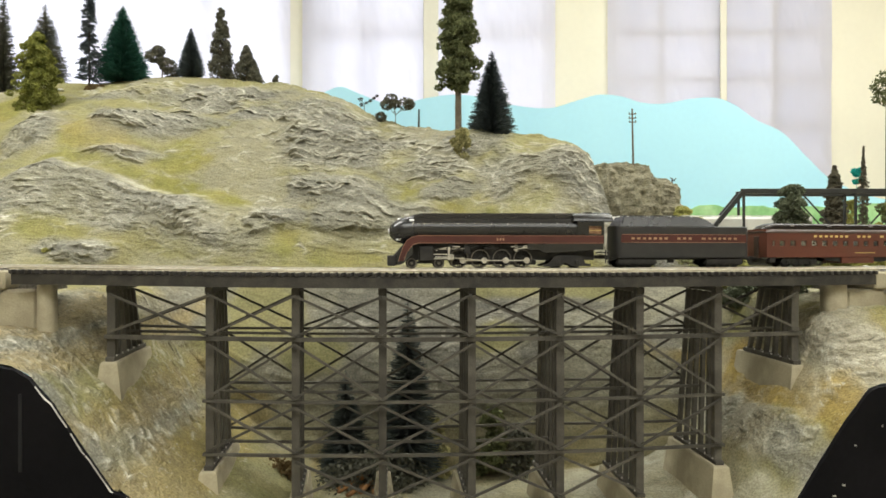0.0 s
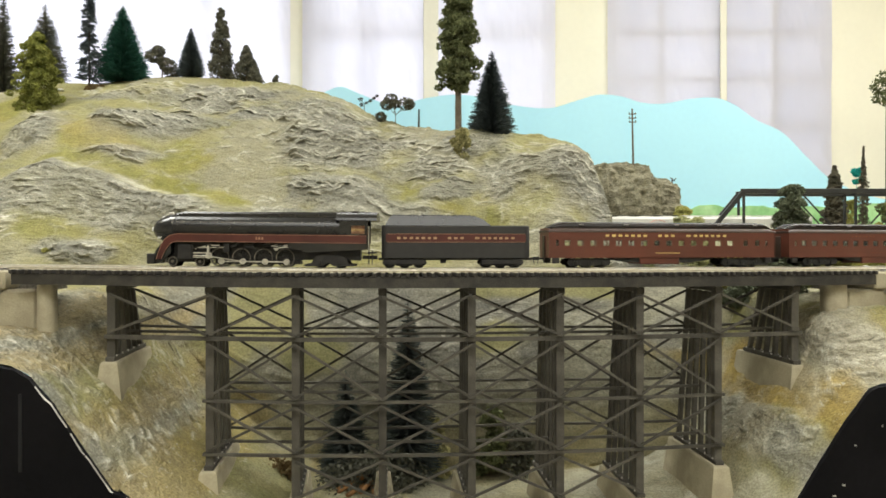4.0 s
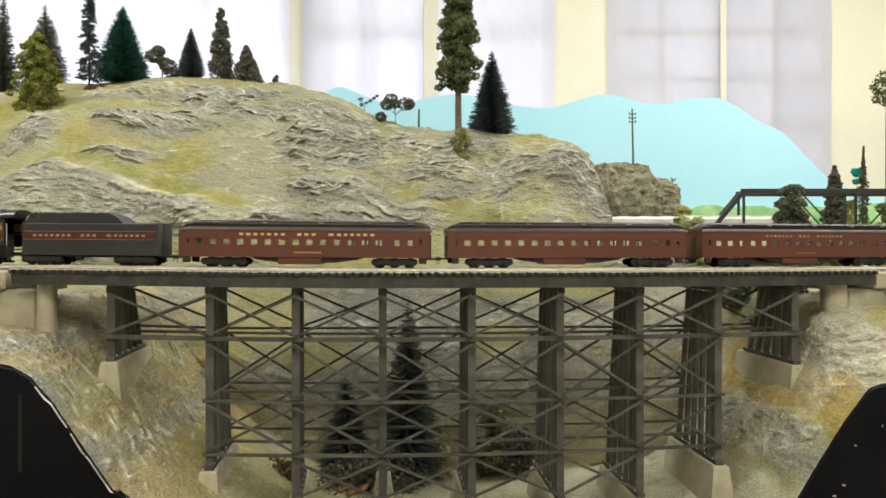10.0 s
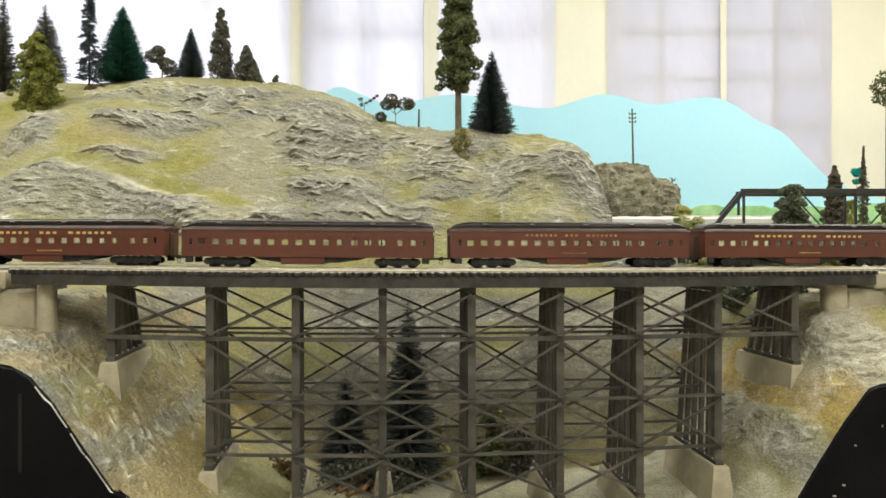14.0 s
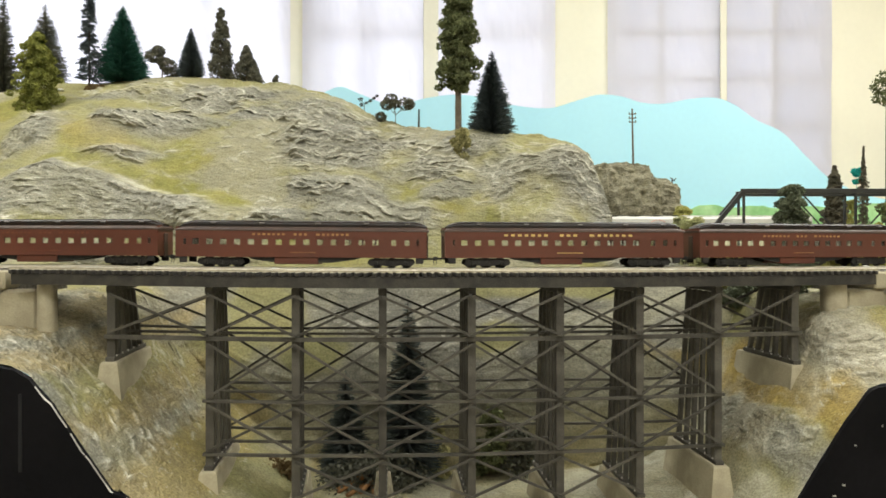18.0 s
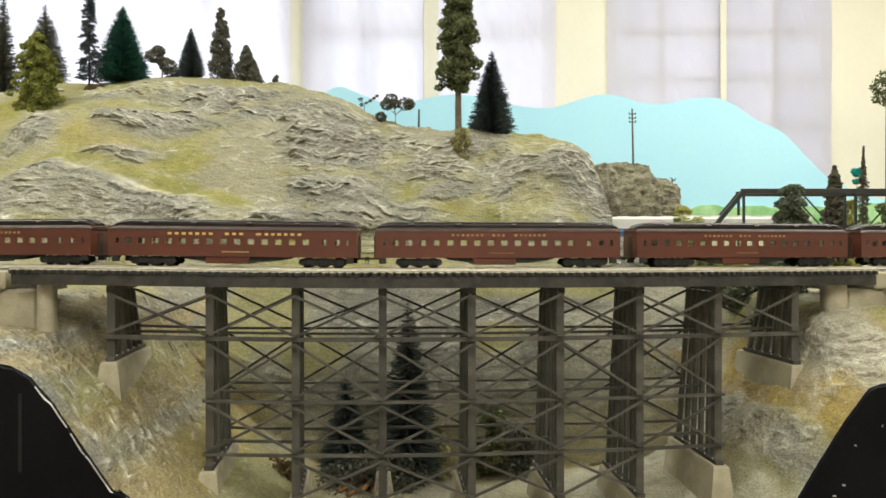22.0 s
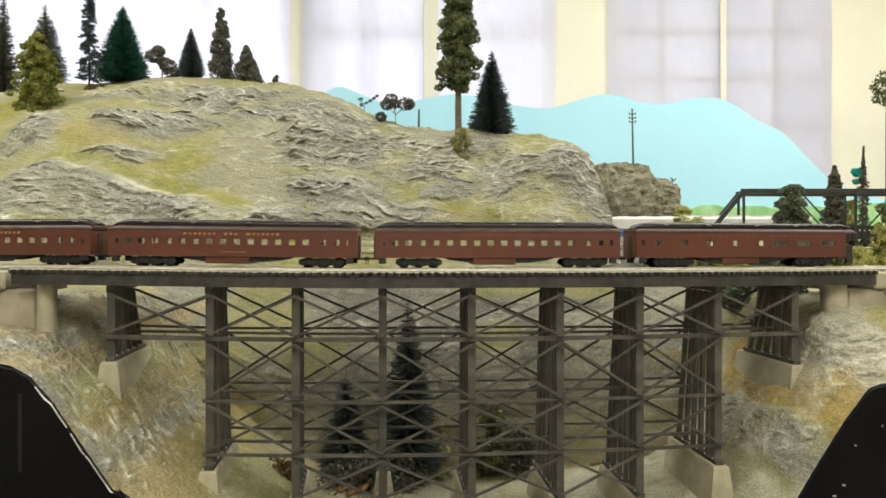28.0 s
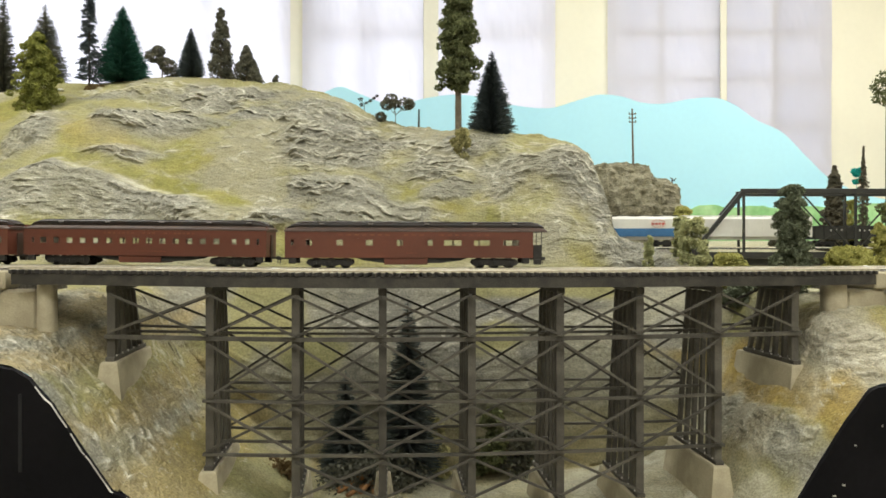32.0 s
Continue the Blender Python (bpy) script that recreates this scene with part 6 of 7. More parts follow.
    for x in (x0 + 0.004, x1 - 0.004 - 0.008):
        for side in (-1, 1):
            y0, y1 = sorted((side * (w - 0.0035), side * w))
            part("step", box(bmesh.new(), x, x + 0.008, y0, y1, 0.0050, z_low, 0.0005), M_UNDER, car)
    part("diaphragm", box(bmesh.new(), x0 - 0.0012, x0, -0.0042, 0.0042, 0.010, 0.036, 0.0005), M_ROOFSIDE, car)
    if not lounge:
        part("diaphragm", box(bmesh.new(), x1, x1 + 0.0012, -0.0042, 0.0042, 0.010, 0.036, 0.0005), M_ROOFSIDE, car)
    else:
        plat = part("platform", box(bmesh.new(), x1, x1 + 0.010, -w + 0.001, w - 0.001, 0.0095, 0.0115), M_UNDER, car, "black rear platform")
        for y in (-w + 0.0015, w - 0.0015):
            part("railing", box(bmesh.new(), x1 + 0.0005, x1 + 0.010, y - 0.0005, y + 0.0005, 0.0115, 0.0255, 0.0002), M_UNDER, plat)
        part("railing", box(bmesh.new(), x1 + 0.0092, x1 + 0.010, -w + 0.002, w - 0.002, 0.0115, 0.0255, 0.0002), M_UNDER, plat)
        for y in (-w + 0.0015, w - 0.0015):
            part("roof_post", box(bmesh.new(), x1 + 0.0090, x1 + 0.0098, y - 0.0004, y + 0.0004, 0.0255, z_eave), M_UNDER, plat)
        part("step", box(bmesh.new(), x1 + 0.001, x1 + 0.009, -w, -w + 0.004, 0.0040, 0.0095), M_UNDER, plat)
    truck(car, -0.0910, 0.0165, 0.0053, 0.0255)
    truck(car, 0.0945 if not lounge else 0.0900, 0.0165, 0.0053, 0.0255)
    coupler(car, x0, -1)
    coupler(car, x1 + (0.006 if lounge else 0), 1)
    y = -w - 0.0001
    if kind == "bright":
        letters(car, -0.075, 0.075, 0.0360, 0.0030, NAME_LINE, M_GOLD, y)
        letters(car, -0.014, 0.016, 0.0165, 0.0016, [1] * 12, M_GOLD, y, "name_board")
    elif kind == "small":
        letters(car, -0.057, 0.050, 0.0360, 0.0027, NAME_LINE, M_FADED, y)
        letters(car, -0.015, 0.013, 0.0165, 0.0014, [1] * 12, M_FADED, y, "name_board")
    else:
        letters(car, -0.083 if lounge else -0.05, 0.085 if lounge else 0.055, 0.0362, 0.0020, NAME_LINE, M_FAINT, y)
        letters(car, -0.008 if lounge else -0.02, 0.004 if lounge else 0.022, 0.0165, 0.0014, [1] * (5 if lounge else 12), M_FAINT, y, "name_board")
    return car


M_FRAME = material("dull_tan_window_frame", (0.17, 0.075, 0.05), 0.55, scale=80, grain=0.1)
M_ROOFSIDE = material("dusty_brown_roof_side", (0.074, 0.047, 0.037), 0.40, second=(0.055, 0.037, 0.030), scale=40, grain=0.15, spec=0.2)

M_VENT = material("grey_roof_vent", (0.16, 0.14, 0.125), 0.5, scale=90, grain=0.15)
KINDS = [("bright", "tuscan red clerestory coach with bright gold lettering"), ("worn", "tuscan red clerestory coach with worn-off lettering"),
         ("small", "tuscan red clerestory coach with small faded gold lettering"), ("bright", "tuscan red clerestory coach with bright gold lettering"),
         ("small", "tuscan red clerestory coach with small faded gold lettering"), ("small", "tuscan red clerestory coach with small faded gold lettering"),
         ("worn", "tuscan red clerestory coach with worn-off lettering"), ("lounge", "tuscan red observation car with open railed rear platform")]
CARS = [passenger_car(k, l) for k, l in KINDS]



# ---- tender and locomotive ----
def tender():
    ob = thing("tender", pose(0, 0, RAIL), "black six-axle tender with maroon stripe and gold lettering", "tender")
    h, w = 0.0815, 0.0170

    # the corners are rounded in plan
    plan = [(-h, 0.0060), (-h + 0.0014, 0.0030), (-h + 0.0040, 0.0008), (-h + 0.0070, 0.0), (h - 0.0070, 0.0), (h - 0.0040, 0.0008), (h - 0.0014, 0.0030), (h, 0.0060)]
    bm = loft(bmesh.new(), [[(x, -w + c, 0.0112), (x, -w + c, 0.0455), (x, -w + c + 0.0012, 0.0468), (x, w - c - 0.0012, 0.0468), (x, w - c, 0.0455), (x, w - c, 0.0112)] for x, c in plan])
    smooth(part("body", bm, M_TENDER, ob), 35)
    bm = loft(bmesh.new(), [[(x, -w + 0.0004, 0.0466), (x, -b, z), (x, b, z), (x, w - 0.0004, 0.0466)] for x, z, b in ((-h + 0.0040, 0.0470, 0.0160), (-h + 0.007, 0.0525, 0.0145), (-h + 0.010, 0.0575, 0.0118), (0.020, 0.0575, 0.0118), (0.030, 0.0535, 0.0140), (0.038, 0.0470, 0.0166))])
    part("coal_bunker", bm, M_ENGINE, ob, "raised sloping coal bunker")
    r = random.Random(9)
    bm = bmesh.new()
    for k in range(120):
        p = Vector((r.uniform(-h + 0.012, 0.018), r.uniform(-0.010, 0.010), 0.0575 + r.uniform(0, 0.0006)))
        bmesh.ops.create_icosphere(bm, subdivisions=1, radius=r.uniform(0.0008, 0.0016), matrix=Matrix.Translation(p))
    tagged(part("coal", bm, M_UNDER, ob), "black coal load", kind="stuff")
    part("stripe", box(bmesh.new(), -h + 0.0048, h - 0.0048, -w - 0.0003, -w, 0.0286, 0.0372), M_STRIPE, ob, "maroon stripe")
    for z in (0.0283, 0.0372):
        part("gold_line", box(bmesh.new(), -h + 0.0062, h - 0.0062, -w - 0.0005, -w, z, z + 0.0004), M_LINE, ob)
    letters(ob, -0.066, 0.066, 0.0329, 0.0029, NAME_LINE, M_LETTER, -w - 0.0004)
    part("rear_ladder", box(bmesh.new(), h, h + 0.0008, -w + 0.008, -w + 0.013, 0.012, 0.046), M_TENDER, ob)
    part("frame", box(bmesh.new(), -h - 0.003, h + 0.003, -0.010, 0.010, 0.0088, 0.0114), M_UNDER, ob)
    part("water_valve", box(bmesh.new(), -0.017, -0.011, -0.012, -0.008, 0.0055, 0.0112), M_UNDER, ob)
    for x in (-0.0565, 0.0505):
        t = truck(ob, x, 0.0160, 0.0053, 0.0245)
        part("truck_side", box(bmesh.new(), -0.023, 0.023, -0.0152, -0.0136, 0.0035, 0.0104, 0.0010), M_UNDER, t)
    coupler(ob, h, 1)
    return ob


def driver_wheel(parent, x, r):
    bm = bmesh.new()
    for side in (-1, 1):
        y = side * 0.0088
        rings = []
        for rad, yy in ((r, y - 0.0012), (r, y + 0.0012), (r * 0.86, y + 0.0012), (r * 0.86, y - 0.0012)):
            rings.append([(rad * math.cos(q / 28 * 6.2832), yy, rad * math.sin(q / 28 * 6.2832)) for q in range(28)])
        loft(bm, rings + [rings[0]], False)
        rod(bm, (0, y - 0.0012, 0), (0, y + 0.0014, 0), r * 0.2, n=12)
        for k in range(12):
            a = k / 12 * 6.2832
            beam(bm, (r * 0.15 * math.cos(a), y, r * 0.15 * math.sin(a)), (r * 0.88 * math.cos(a), y, r * 0.88 * math.sin(a)), 0.0009, 0.0011, (0, 1, 0))
        rod(bm, (r * 0.50, y - 0.0008, 0), (r * 0.50, y + 0.0011, 0), r * 0.17, n=10)
        outline(bm, [(-r * 0.87 * math.cos(q), r * 0.87 * math.sin(q)) for q in np.linspace(-0.65, 0.65, 8)], y - 0.0008, y + 0.0008)
    rod(bm, (0, -0.0088, 0), (0, 0.0088, 0), 0.0015)
    ob = part("driver", bm, M_WHEEL, parent, "black spoked driving wheel pair")
    ob.location = (x, 0, r)
    for y in (-0.0101, 0.0101):
        hoop = [[(rad * math.cos(q / 28 * 6.2832), y + d, rad * math.sin(q / 28 * 6.2832)) for q in range(28)] for rad, d in ((r * 1.001, -0.0002), (r * 1.001, 0.0002), (r * 0.90, 0.0002), (r * 0.90, -0.0002))]
        part("tyre", loft(bmesh.new(), hoop + [hoop[0]], False), M_TYRE, ob, "worn steel tyre")
    return ob


M_HANDRAIL = material("grey_handrail_wire", (0.22, 0.20, 0.17), 0.45, scale=100, grain=0.15)
M_TYRE = material("worn_steel_tyre", (0.17, 0.15, 0.12), 0.45, metal=0.3, second=(0.11, 0.095, 0.08), scale=150, grain=0.2)
M_LETTER = material("pale_gold_lettering", (0.44, 0.27, 0.16), 0.5, second=(0.34, 0.20, 0.11), scale=90, grain=0.1)
M_WHEEL = material("oily_black_wheel", (0.022, 0.020, 0.017), 0.5, second=(0.022, 0.020, 0.018), scale=150, grain=0.2, spec=0.25)
M_NOSE = material("gloss_black_nose", (0.016, 0.016, 0.017), 0.22, scale=40, grain=0.1, spec=0.7)
NOSE = -0.1185
DRIVER_R, CRANK = 0.0103, 0.0046
DRIVER_X = [NOSE + d for d in (0.0645, 0.0882, 0.1124, 0.1360)]


def locomotive():
    ob = thing("steam_locomotive", pose(0, 0, RAIL), "streamlined black steam locomotive with maroon stripe and bullet nose", "locomotive")
    X = lambda mm: NOSE + mm / 1000
    zc, rb = 0.0418, 0.0160

    def ring(x, r, z=zc, n=32):
        return [(x, r * math.cos(q / n * 6.2832), z + r * math.sin(q / n * 6.2832)) for q in range(n)]
    b = smooth(part("boiler", loft(bmesh.new(), [ring(X(14), rb), ring(X(60), rb), ring(X(140), rb + 0.0004), ring(X(196), rb + 0.0006)]), M_ENGINE, ob, "satin black boiler casing"), 50)
    nose = [ring(X(14) - 0.0262 * math.sin(a), max(0.0004, rb * math.cos(a) ** 0.92 * 0.995), zc - 0.0016 * math.sin(a)) for a in np.linspace(0, 1.53, 12)]
    n = smooth(part("nose", loft(bmesh.new(), nose), M_NOSE, ob, "gloss black bullet nose"), 60)
    for x, z, r in ((-13.2, zc - 0.0012, 0.0030), (-2.6, zc + 0.0112, 0.0024)):
        part("headlight", smooth_rod((X(x + 4), 0, z), (X(x), 0, z), r), M_LENS, n, "clear headlight lens")
    part("nose_lamp", smooth_rod((X(10), 0, zc + 0.0158), (X(4.6), 0, zc + 0.0158), 0.0022), M_STEEL, n)
    part("nose_bolt", smooth_rod((X(-2), -0.0085, zc - 0.0105), (X(-4.5), -0.0085, zc - 0.0105), 0.0010), M_LENS, n)
    for y in (-0.0105, 0.0105):
        part("marker_lamp", smooth_rod((X(15), y, zc + 0.0098), (X(9.6), y, zc + 0.0102), 0.0021), M_LENS, n)
        part("handrail", rod(bmesh.new(), (X(-1.5), y * 0.95, zc - 0.0115), (X(14.5), y * 1.42, zc + 0.0080), 0.0005), M_STEEL, n)
    # skyline casing along the top
    sk = [[(x, -w_, zc + 0.012), (x, -w_, z - 0.002), (x, -w_ + 0.002, z), (x, w_ - 0.002, z), (x, w_, z - 0.002), (x, w_, zc + 0.012)] for x, z, w_ in
          ((X(11), zc + 0.0150, 0.0050), (X(15), 0.0585, 0.0075), (X(24), 0.0602, 0.0085), (X(120), 0.0608, 0.0090), (X(196), 0.0612, 0.0095))]
    part("skyline_casing", loft(bmesh.new(), sk), M_ENGINE, ob)
    for k in range(9):
        part("handrail_post", rod(bmesh.new(), (0, -rb - 0.0016, 0), (0, -rb + 0.0016, 0), 0.0008, n=8), M_STEEL, ob).location = (X(26 + k * 18.5), rb * 0.16, zc + 0.0068)
    part("boiler_handrail", rod(bmesh.new(), (X(18), -rb * 0.76 - 0.0026, zc + 0.0068), (X(186), -rb * 0.76 - 0.0026, zc + 0.0068), 0.00035, n=6), M_HANDRAIL, ob, "thin grey handrail along the boiler")
    for k, x in enumerate((58, 104, 150)):
        bm = bmesh.new()
        rings_ = [[(X(x) + d, (rb + 0.0007) * math.cos(q / 20 * 6.2832), zc + (rb + 0.0007) * math.sin(q / 20 * 6.2832)) for q in range(20)] for d in (-0.0006, 0.0006)]
        smooth(part("boiler_band", loft(bm, rings_), M_ENGINE, ob), 50)
    # running-board skirt with the stripe
    band = [(225.5, 36.0), (19, 36.0), (12, 34.2), (7, 30.5), (3.2, 25.0), (0, 16.0), (-2.4, 8.0), (3.4, 8.0), (6.0, 15.0), (10.5, 22.0), (14, 25.6), (19, 27.0), (225.5, 27.0)]
    pts = [(X(a), b_ / 1000) for a, b_ in band]
    for side in (-1, 1):
        y0, y1 = sorted((side * 0.0166, side * 0.0178))
        part("stripe_skirt", outline(bmesh.new(), pts, y0, y1), M_STRIPE, ob, "maroon striped running-board skirt")
        y0, y1 = sorted((side * 0.0178, side * 0.0181))
        for edge, d in ((band[0:7], -0.00045), (band[7:13][::-1], 0.00045)):
            bm = bmesh.new()
            for (ax, az), (bx, bz) in zip(edge, edge[1:]):
                beam(bm, (X(ax), (y0 + y1) / 2, az / 1000 + d), (X(bx), (y0 + y1) / 2, bz / 1000 + d), 0.0004, 0.0005, (0, 1, 0))
            part("gold_line", bm, M_LINE, ob)
        y0, y1 = sorted((side * 0.0160, side * 0.0172))
        part("rear_skirt", outline(bmesh.new(), [(X(140), 0.027), (X(150), 0.024), (X(158), 0.0165), (X(176), 0.0175), (X(225.5), 0.0205), (X(225.5), 0.027)], y0, y1), M_ENGINE, ob)
        y0, y1 = sorted((side * 0.0110, side * 0.0172))
        cyl = part("cylinder", box(bmesh.new(), X(20), X(36), y0, y1, 0.0072, 0.0240, 0.0014), M_UNDER, ob, "black cylinder block")
        for z in (0.0098, 0.0145):
            part("crosshead_guide", box(bmesh.new(), X(36), X(53), side * 0.0135 - 0.0008, side * 0.0135 + 0.0008, z, z + 0.0012), M_STEEL, ob)
        part("guide_yoke", box(bmesh.new(), X(52), X(54), *sorted((side * 0.0105, side * 0.0155)), 0.0090, 0.0250), M_STEEL, ob)
        part("radius_rod", beam(bmesh.new(), (X(38), side * 0.0142, 0.0205), (X(72), side * 0.0142, 0.0215), 0.0008, 0.0013, (0, 1, 0)), M_STEEL, ob)
        part("link_bracket", box(bmesh.new(), X(70), X(76), side * 0.0140 - 0.001, side * 0.0140 + 0.001, 0.0160, 0.0262), M_UNDER, ob)
        part("equalizer_pipe", beam(bmesh.new(), (X(122), side * 0.0145, 0.0235), (X(150), side * 0.0145, 0.0250), 0.0010, 0.0016, (0, 1, 0)), M_STEEL, ob)
        part("sand_pipe", box(bmesh.new(), X(126), X(129), side * 0.0148 - 0.0005, side * 0.0148 + 0.0005, 0.0185, 0.0255), M_STEEL, ob)
    r = random.Random(21)
    for k in range(16):
        x, z = r.uniform(36, 150), r.uniform(0.019, 0.0255)
        part("pipework", beam(bmesh.new(), (X(x), -0.0150, z), (X(x + r.uniform(4, 14)), -0.0150, z + r.uniform(-0.003, 0.003)), 0.0012, r.uniform(0.0008, 0.0022), (0, 1, 0)), M_UNDER if k % 4 else M_STEEL, ob)
    for k in range(5):
        part("air_tank", rod(bmesh.new(), (X(54 + k * 19), -0.0110, 0.0248), (X(64 + k * 19), -0.0110, 0.0248), 0.0022, n=10), M_UNDER, ob)
    part("frame", box(bmesh.new(), X(10), X(218), -0.0065, 0.0065, 0.0085, 0.0336), M_UNDER, ob)
    part("ash_pan", box(bmesh.new(), X(58), X(152), -0.0060, 0.0060, 0.0036, 0.0084, 0.0008), M_UNDER, ob)
    part("firebox", box(bmesh.new(), X(140), X(196), -0.0155, 0.0155, 0.0200, 0.0400), M_ENGINE, ob)
    part("deck_plate", box(bmesh.new(), X(12), X(225.5), -0.0166, 0.0166, 0.0340, 0.0348), M_ENGINE, ob)
    # pilot
    pl = [[(x, -w_, z0), (x, -w_, z1), (x, w_, z1), (x, w_, z0)] for x, w_, z0, z1 in ((X(-9.5), 0.008, 0.0040, 0.0125), (X(-4), 0.0145, 0.0035, 0.0175), (X(2), 0.0160, 0.0045, 0.0250), (X(13), 0.0164, 0.0150, 0.0310))]
    part("pilot", loft(bmesh.new(), pl), M_NOSE, ob, "black rounded pilot")
    part("coupler_pocket", box(bmesh.new(), X(-14), X(-5), -0.0155, -0.0040, 0.0028, 0.0138, 0.0008), M_UNDER, ob, "black front coupler pocket")
    part("coupler_pocket", box(bmesh.new(), X(-14), X(-5), 0.0040, 0.0155, 0.0028, 0.0138, 0.0008), M_UNDER, ob)
    bars = bmesh.new()
    for k in range(3):
        box(bars, X(105.5 + k * 3.2), X(107.2 + k * 3.2), -0.0182, -0.0178, 0.0301, 0.0329)
    part("number", bars, M_LINE, ob)
    # cab
    cab = bmesh.new()
    x0, x1, wx0, wx1 = X(196), X(226.5), X(209), X(223.5)
    for side in (-1, 1):
        y0, y1 = sorted((side * 0.0162, side * 0.0174))
        box(cab, x0, x1, y0, y1, 0.0270, 0.0375)
        box(cab, x0, x1, y0, y1, 0.0465, 0.0525)
        box(cab, x0, wx0, y0, y1, 0.0375, 0.0465)
        box(cab, wx1, x1, y0, y1, 0.0375, 0.0465)
    box(cab, x0, x0 + 0.001, -0.0162, 0.0162, 0.0270, 0.0560)
    c = part("cab", cab, M_ENGINE, ob, "black cab with open window")
    for side in (-1, 1):
        part("cab_window", box(bmesh.new(), wx0, wx1, side * 0.0158 - 0.0003, side * 0.0158 + 0.0003, 0.0375, 0.0465), M_CABTAN, c, "tan curtained cab window")
        for k in range(3):
            part("window_bar", box(bmesh.new(), wx0, wx1, side * 0.0166 - 0.0003, side * 0.0166 + 0.0003, 0.0385 + 0.003 * k, 0.0391 + 0.003 * k), M_GOLD if k == 1 else M_MAROON, c)
    roof = [[(x, 0.0186 * math.cos(q) * k, 0.0520 + 0.0100 * math.sin(q) * k) for q in np.linspace(0, math.pi, 13)] + [(x, -0.0170 * k, 0.0515), (x, 0.0170 * k, 0.0515)] for x, k in ((X(192), 0.97), (X(196), 1.0), (X(232), 1.0), (X(236.5), 0.96))]
    smooth(part("cab_roof", loft(bmesh.new(), roof), M_ENGINE, ob, "black overhanging cab roof"), 50)
    part("roof_hatch", box(bmesh.new(), X(208), X(216), -0.006, 0.006, 0.0612, 0.0625, 0.0004), M_ENGINE, ob)
    part("cab_apron", box(bmesh.new(), X(226.5), X(234), -0.012, 0.012, 0.0165, 0.0180), M_UNDER, ob)
    for x in (228, 231.5):
        part("cab_steps", box(bmesh.new(), X(x), X(x + 1), -0.0165, -0.0150, 0.0050, 0.0200), M_UNDER, ob)
    part("grab_iron", rod(bmesh.new(), (X(228), -0.0165, 0.021), (X(228), -0.0165, 0.046), 0.0005), M_STEEL, ob)
    for k, x in enumerate((X(224), X(230))):
        part("drawbar", box(bmesh.new(), x - 0.004, x + 0.006, -0.003, 0.003, 0.0100, 0.0140), M_UNDER, ob)
    # wheels
    lead = part("lead_truck", box(bmesh.new(), X(9), X(47), -0.0060, 0.0060, 0.0050, 0.0075), M_UNDER, ob)
    for mm in (12.5, 42.5):
        WHEELS.append((wheelset(lead, X(mm), 0.0055, mat=M_WHEEL), 0.0055))
    trail = bmesh.new()
    for side in (-1, 1):
        y0, y1 = sorted((side * 0.0118, side * 0.0145))
        outline(trail, [(X(157), 0.0030), (X(166), 0.0060), (X(170), 0.0125), (X(176), 0.0140), (X(196), 0.0140), (X(203), 0.0115), (X(206), 0.0050), (X(212), 0.0045), (X(212), 0.0020), (X(190), 0.0022), (X(184), 0.0060), (X(178), 0.0022), (X(160), 0.0015)], y0, y1)
        for mm in (174.5, 196.5):
            y0, y1 = sorted((side * 0.0145, side * 0.0155))
            box(trail, X(mm) - 0.0025, X(mm) + 0.0025, y0, y1, 0.0040, 0.0085, 0.0004)
    tr = part("trailing_truck", trail, M_UNDER, ob, "black four-wheel trailing truck")
    for mm in (174.5, 196.5):
        WHEELS.append((wheelset(tr, X(mm), 0.0053), 0.0053))
    drivers = [driver_wheel(ob, x, DRIVER_R) for x in DRIVER_X]
    rods = []
    for side in (-1, 1):
        bm = bmesh.new()
        beam(bm, (DRIVER_X[0], side * 0.0112, 0), (DRIVER_X[3], side * 0.0112, 0), 0.0012, 0.0031, (0, 1, 0))
        for x in DRIVER_X:
            rod(bm, (x, side * 0.0103, 0), (x, side * 0.0124, 0), 0.0034, n=12)
        rods.append(part("side_rod", bm, M_STEEL, ob, "bright steel side rod"))
        bm = bmesh.new()
        beam(bm, (-0.0375, side * 0.0130, 0), (0, side * 0.0130, 0), 0.0010, 0.0026, (0, 1, 0))
        rod(bm, (0, side * 0.0122, 0), (0, side * 0.0138, 0), 0.0029, n=12)
        rods.append(part("main_rod", bm, M_STEEL, ob, "bright steel main rod"))
        bm = bmesh.new()
        box(bm, -0.003, 0.0035, side * 0.0132 - 0.0012, side * 0.0132 + 0.0012, -0.0022, 0.0036, 0.0005)
        rod(bm, (-0.017, side * 0.0132, 0.0006), (-0.003, side * 0.0132, 0.0006), 0.0006)
        rods.append(part("crosshead", bm, M_STEEL, ob))
    return ob, drivers, rods


def smooth_rod(a, b, r):
    return rod(bmesh.new(), a, b, r, r * 0.9, 14)


M_CABTAN = material("tan_cab_interior", (0.36, 0.22, 0.11), 0.6, second=(0.2, 0.1, 0.05), scale=200, grain=0.2)
TENDER = tender()
LOCO, DRIVERS, RODS = locomotive()


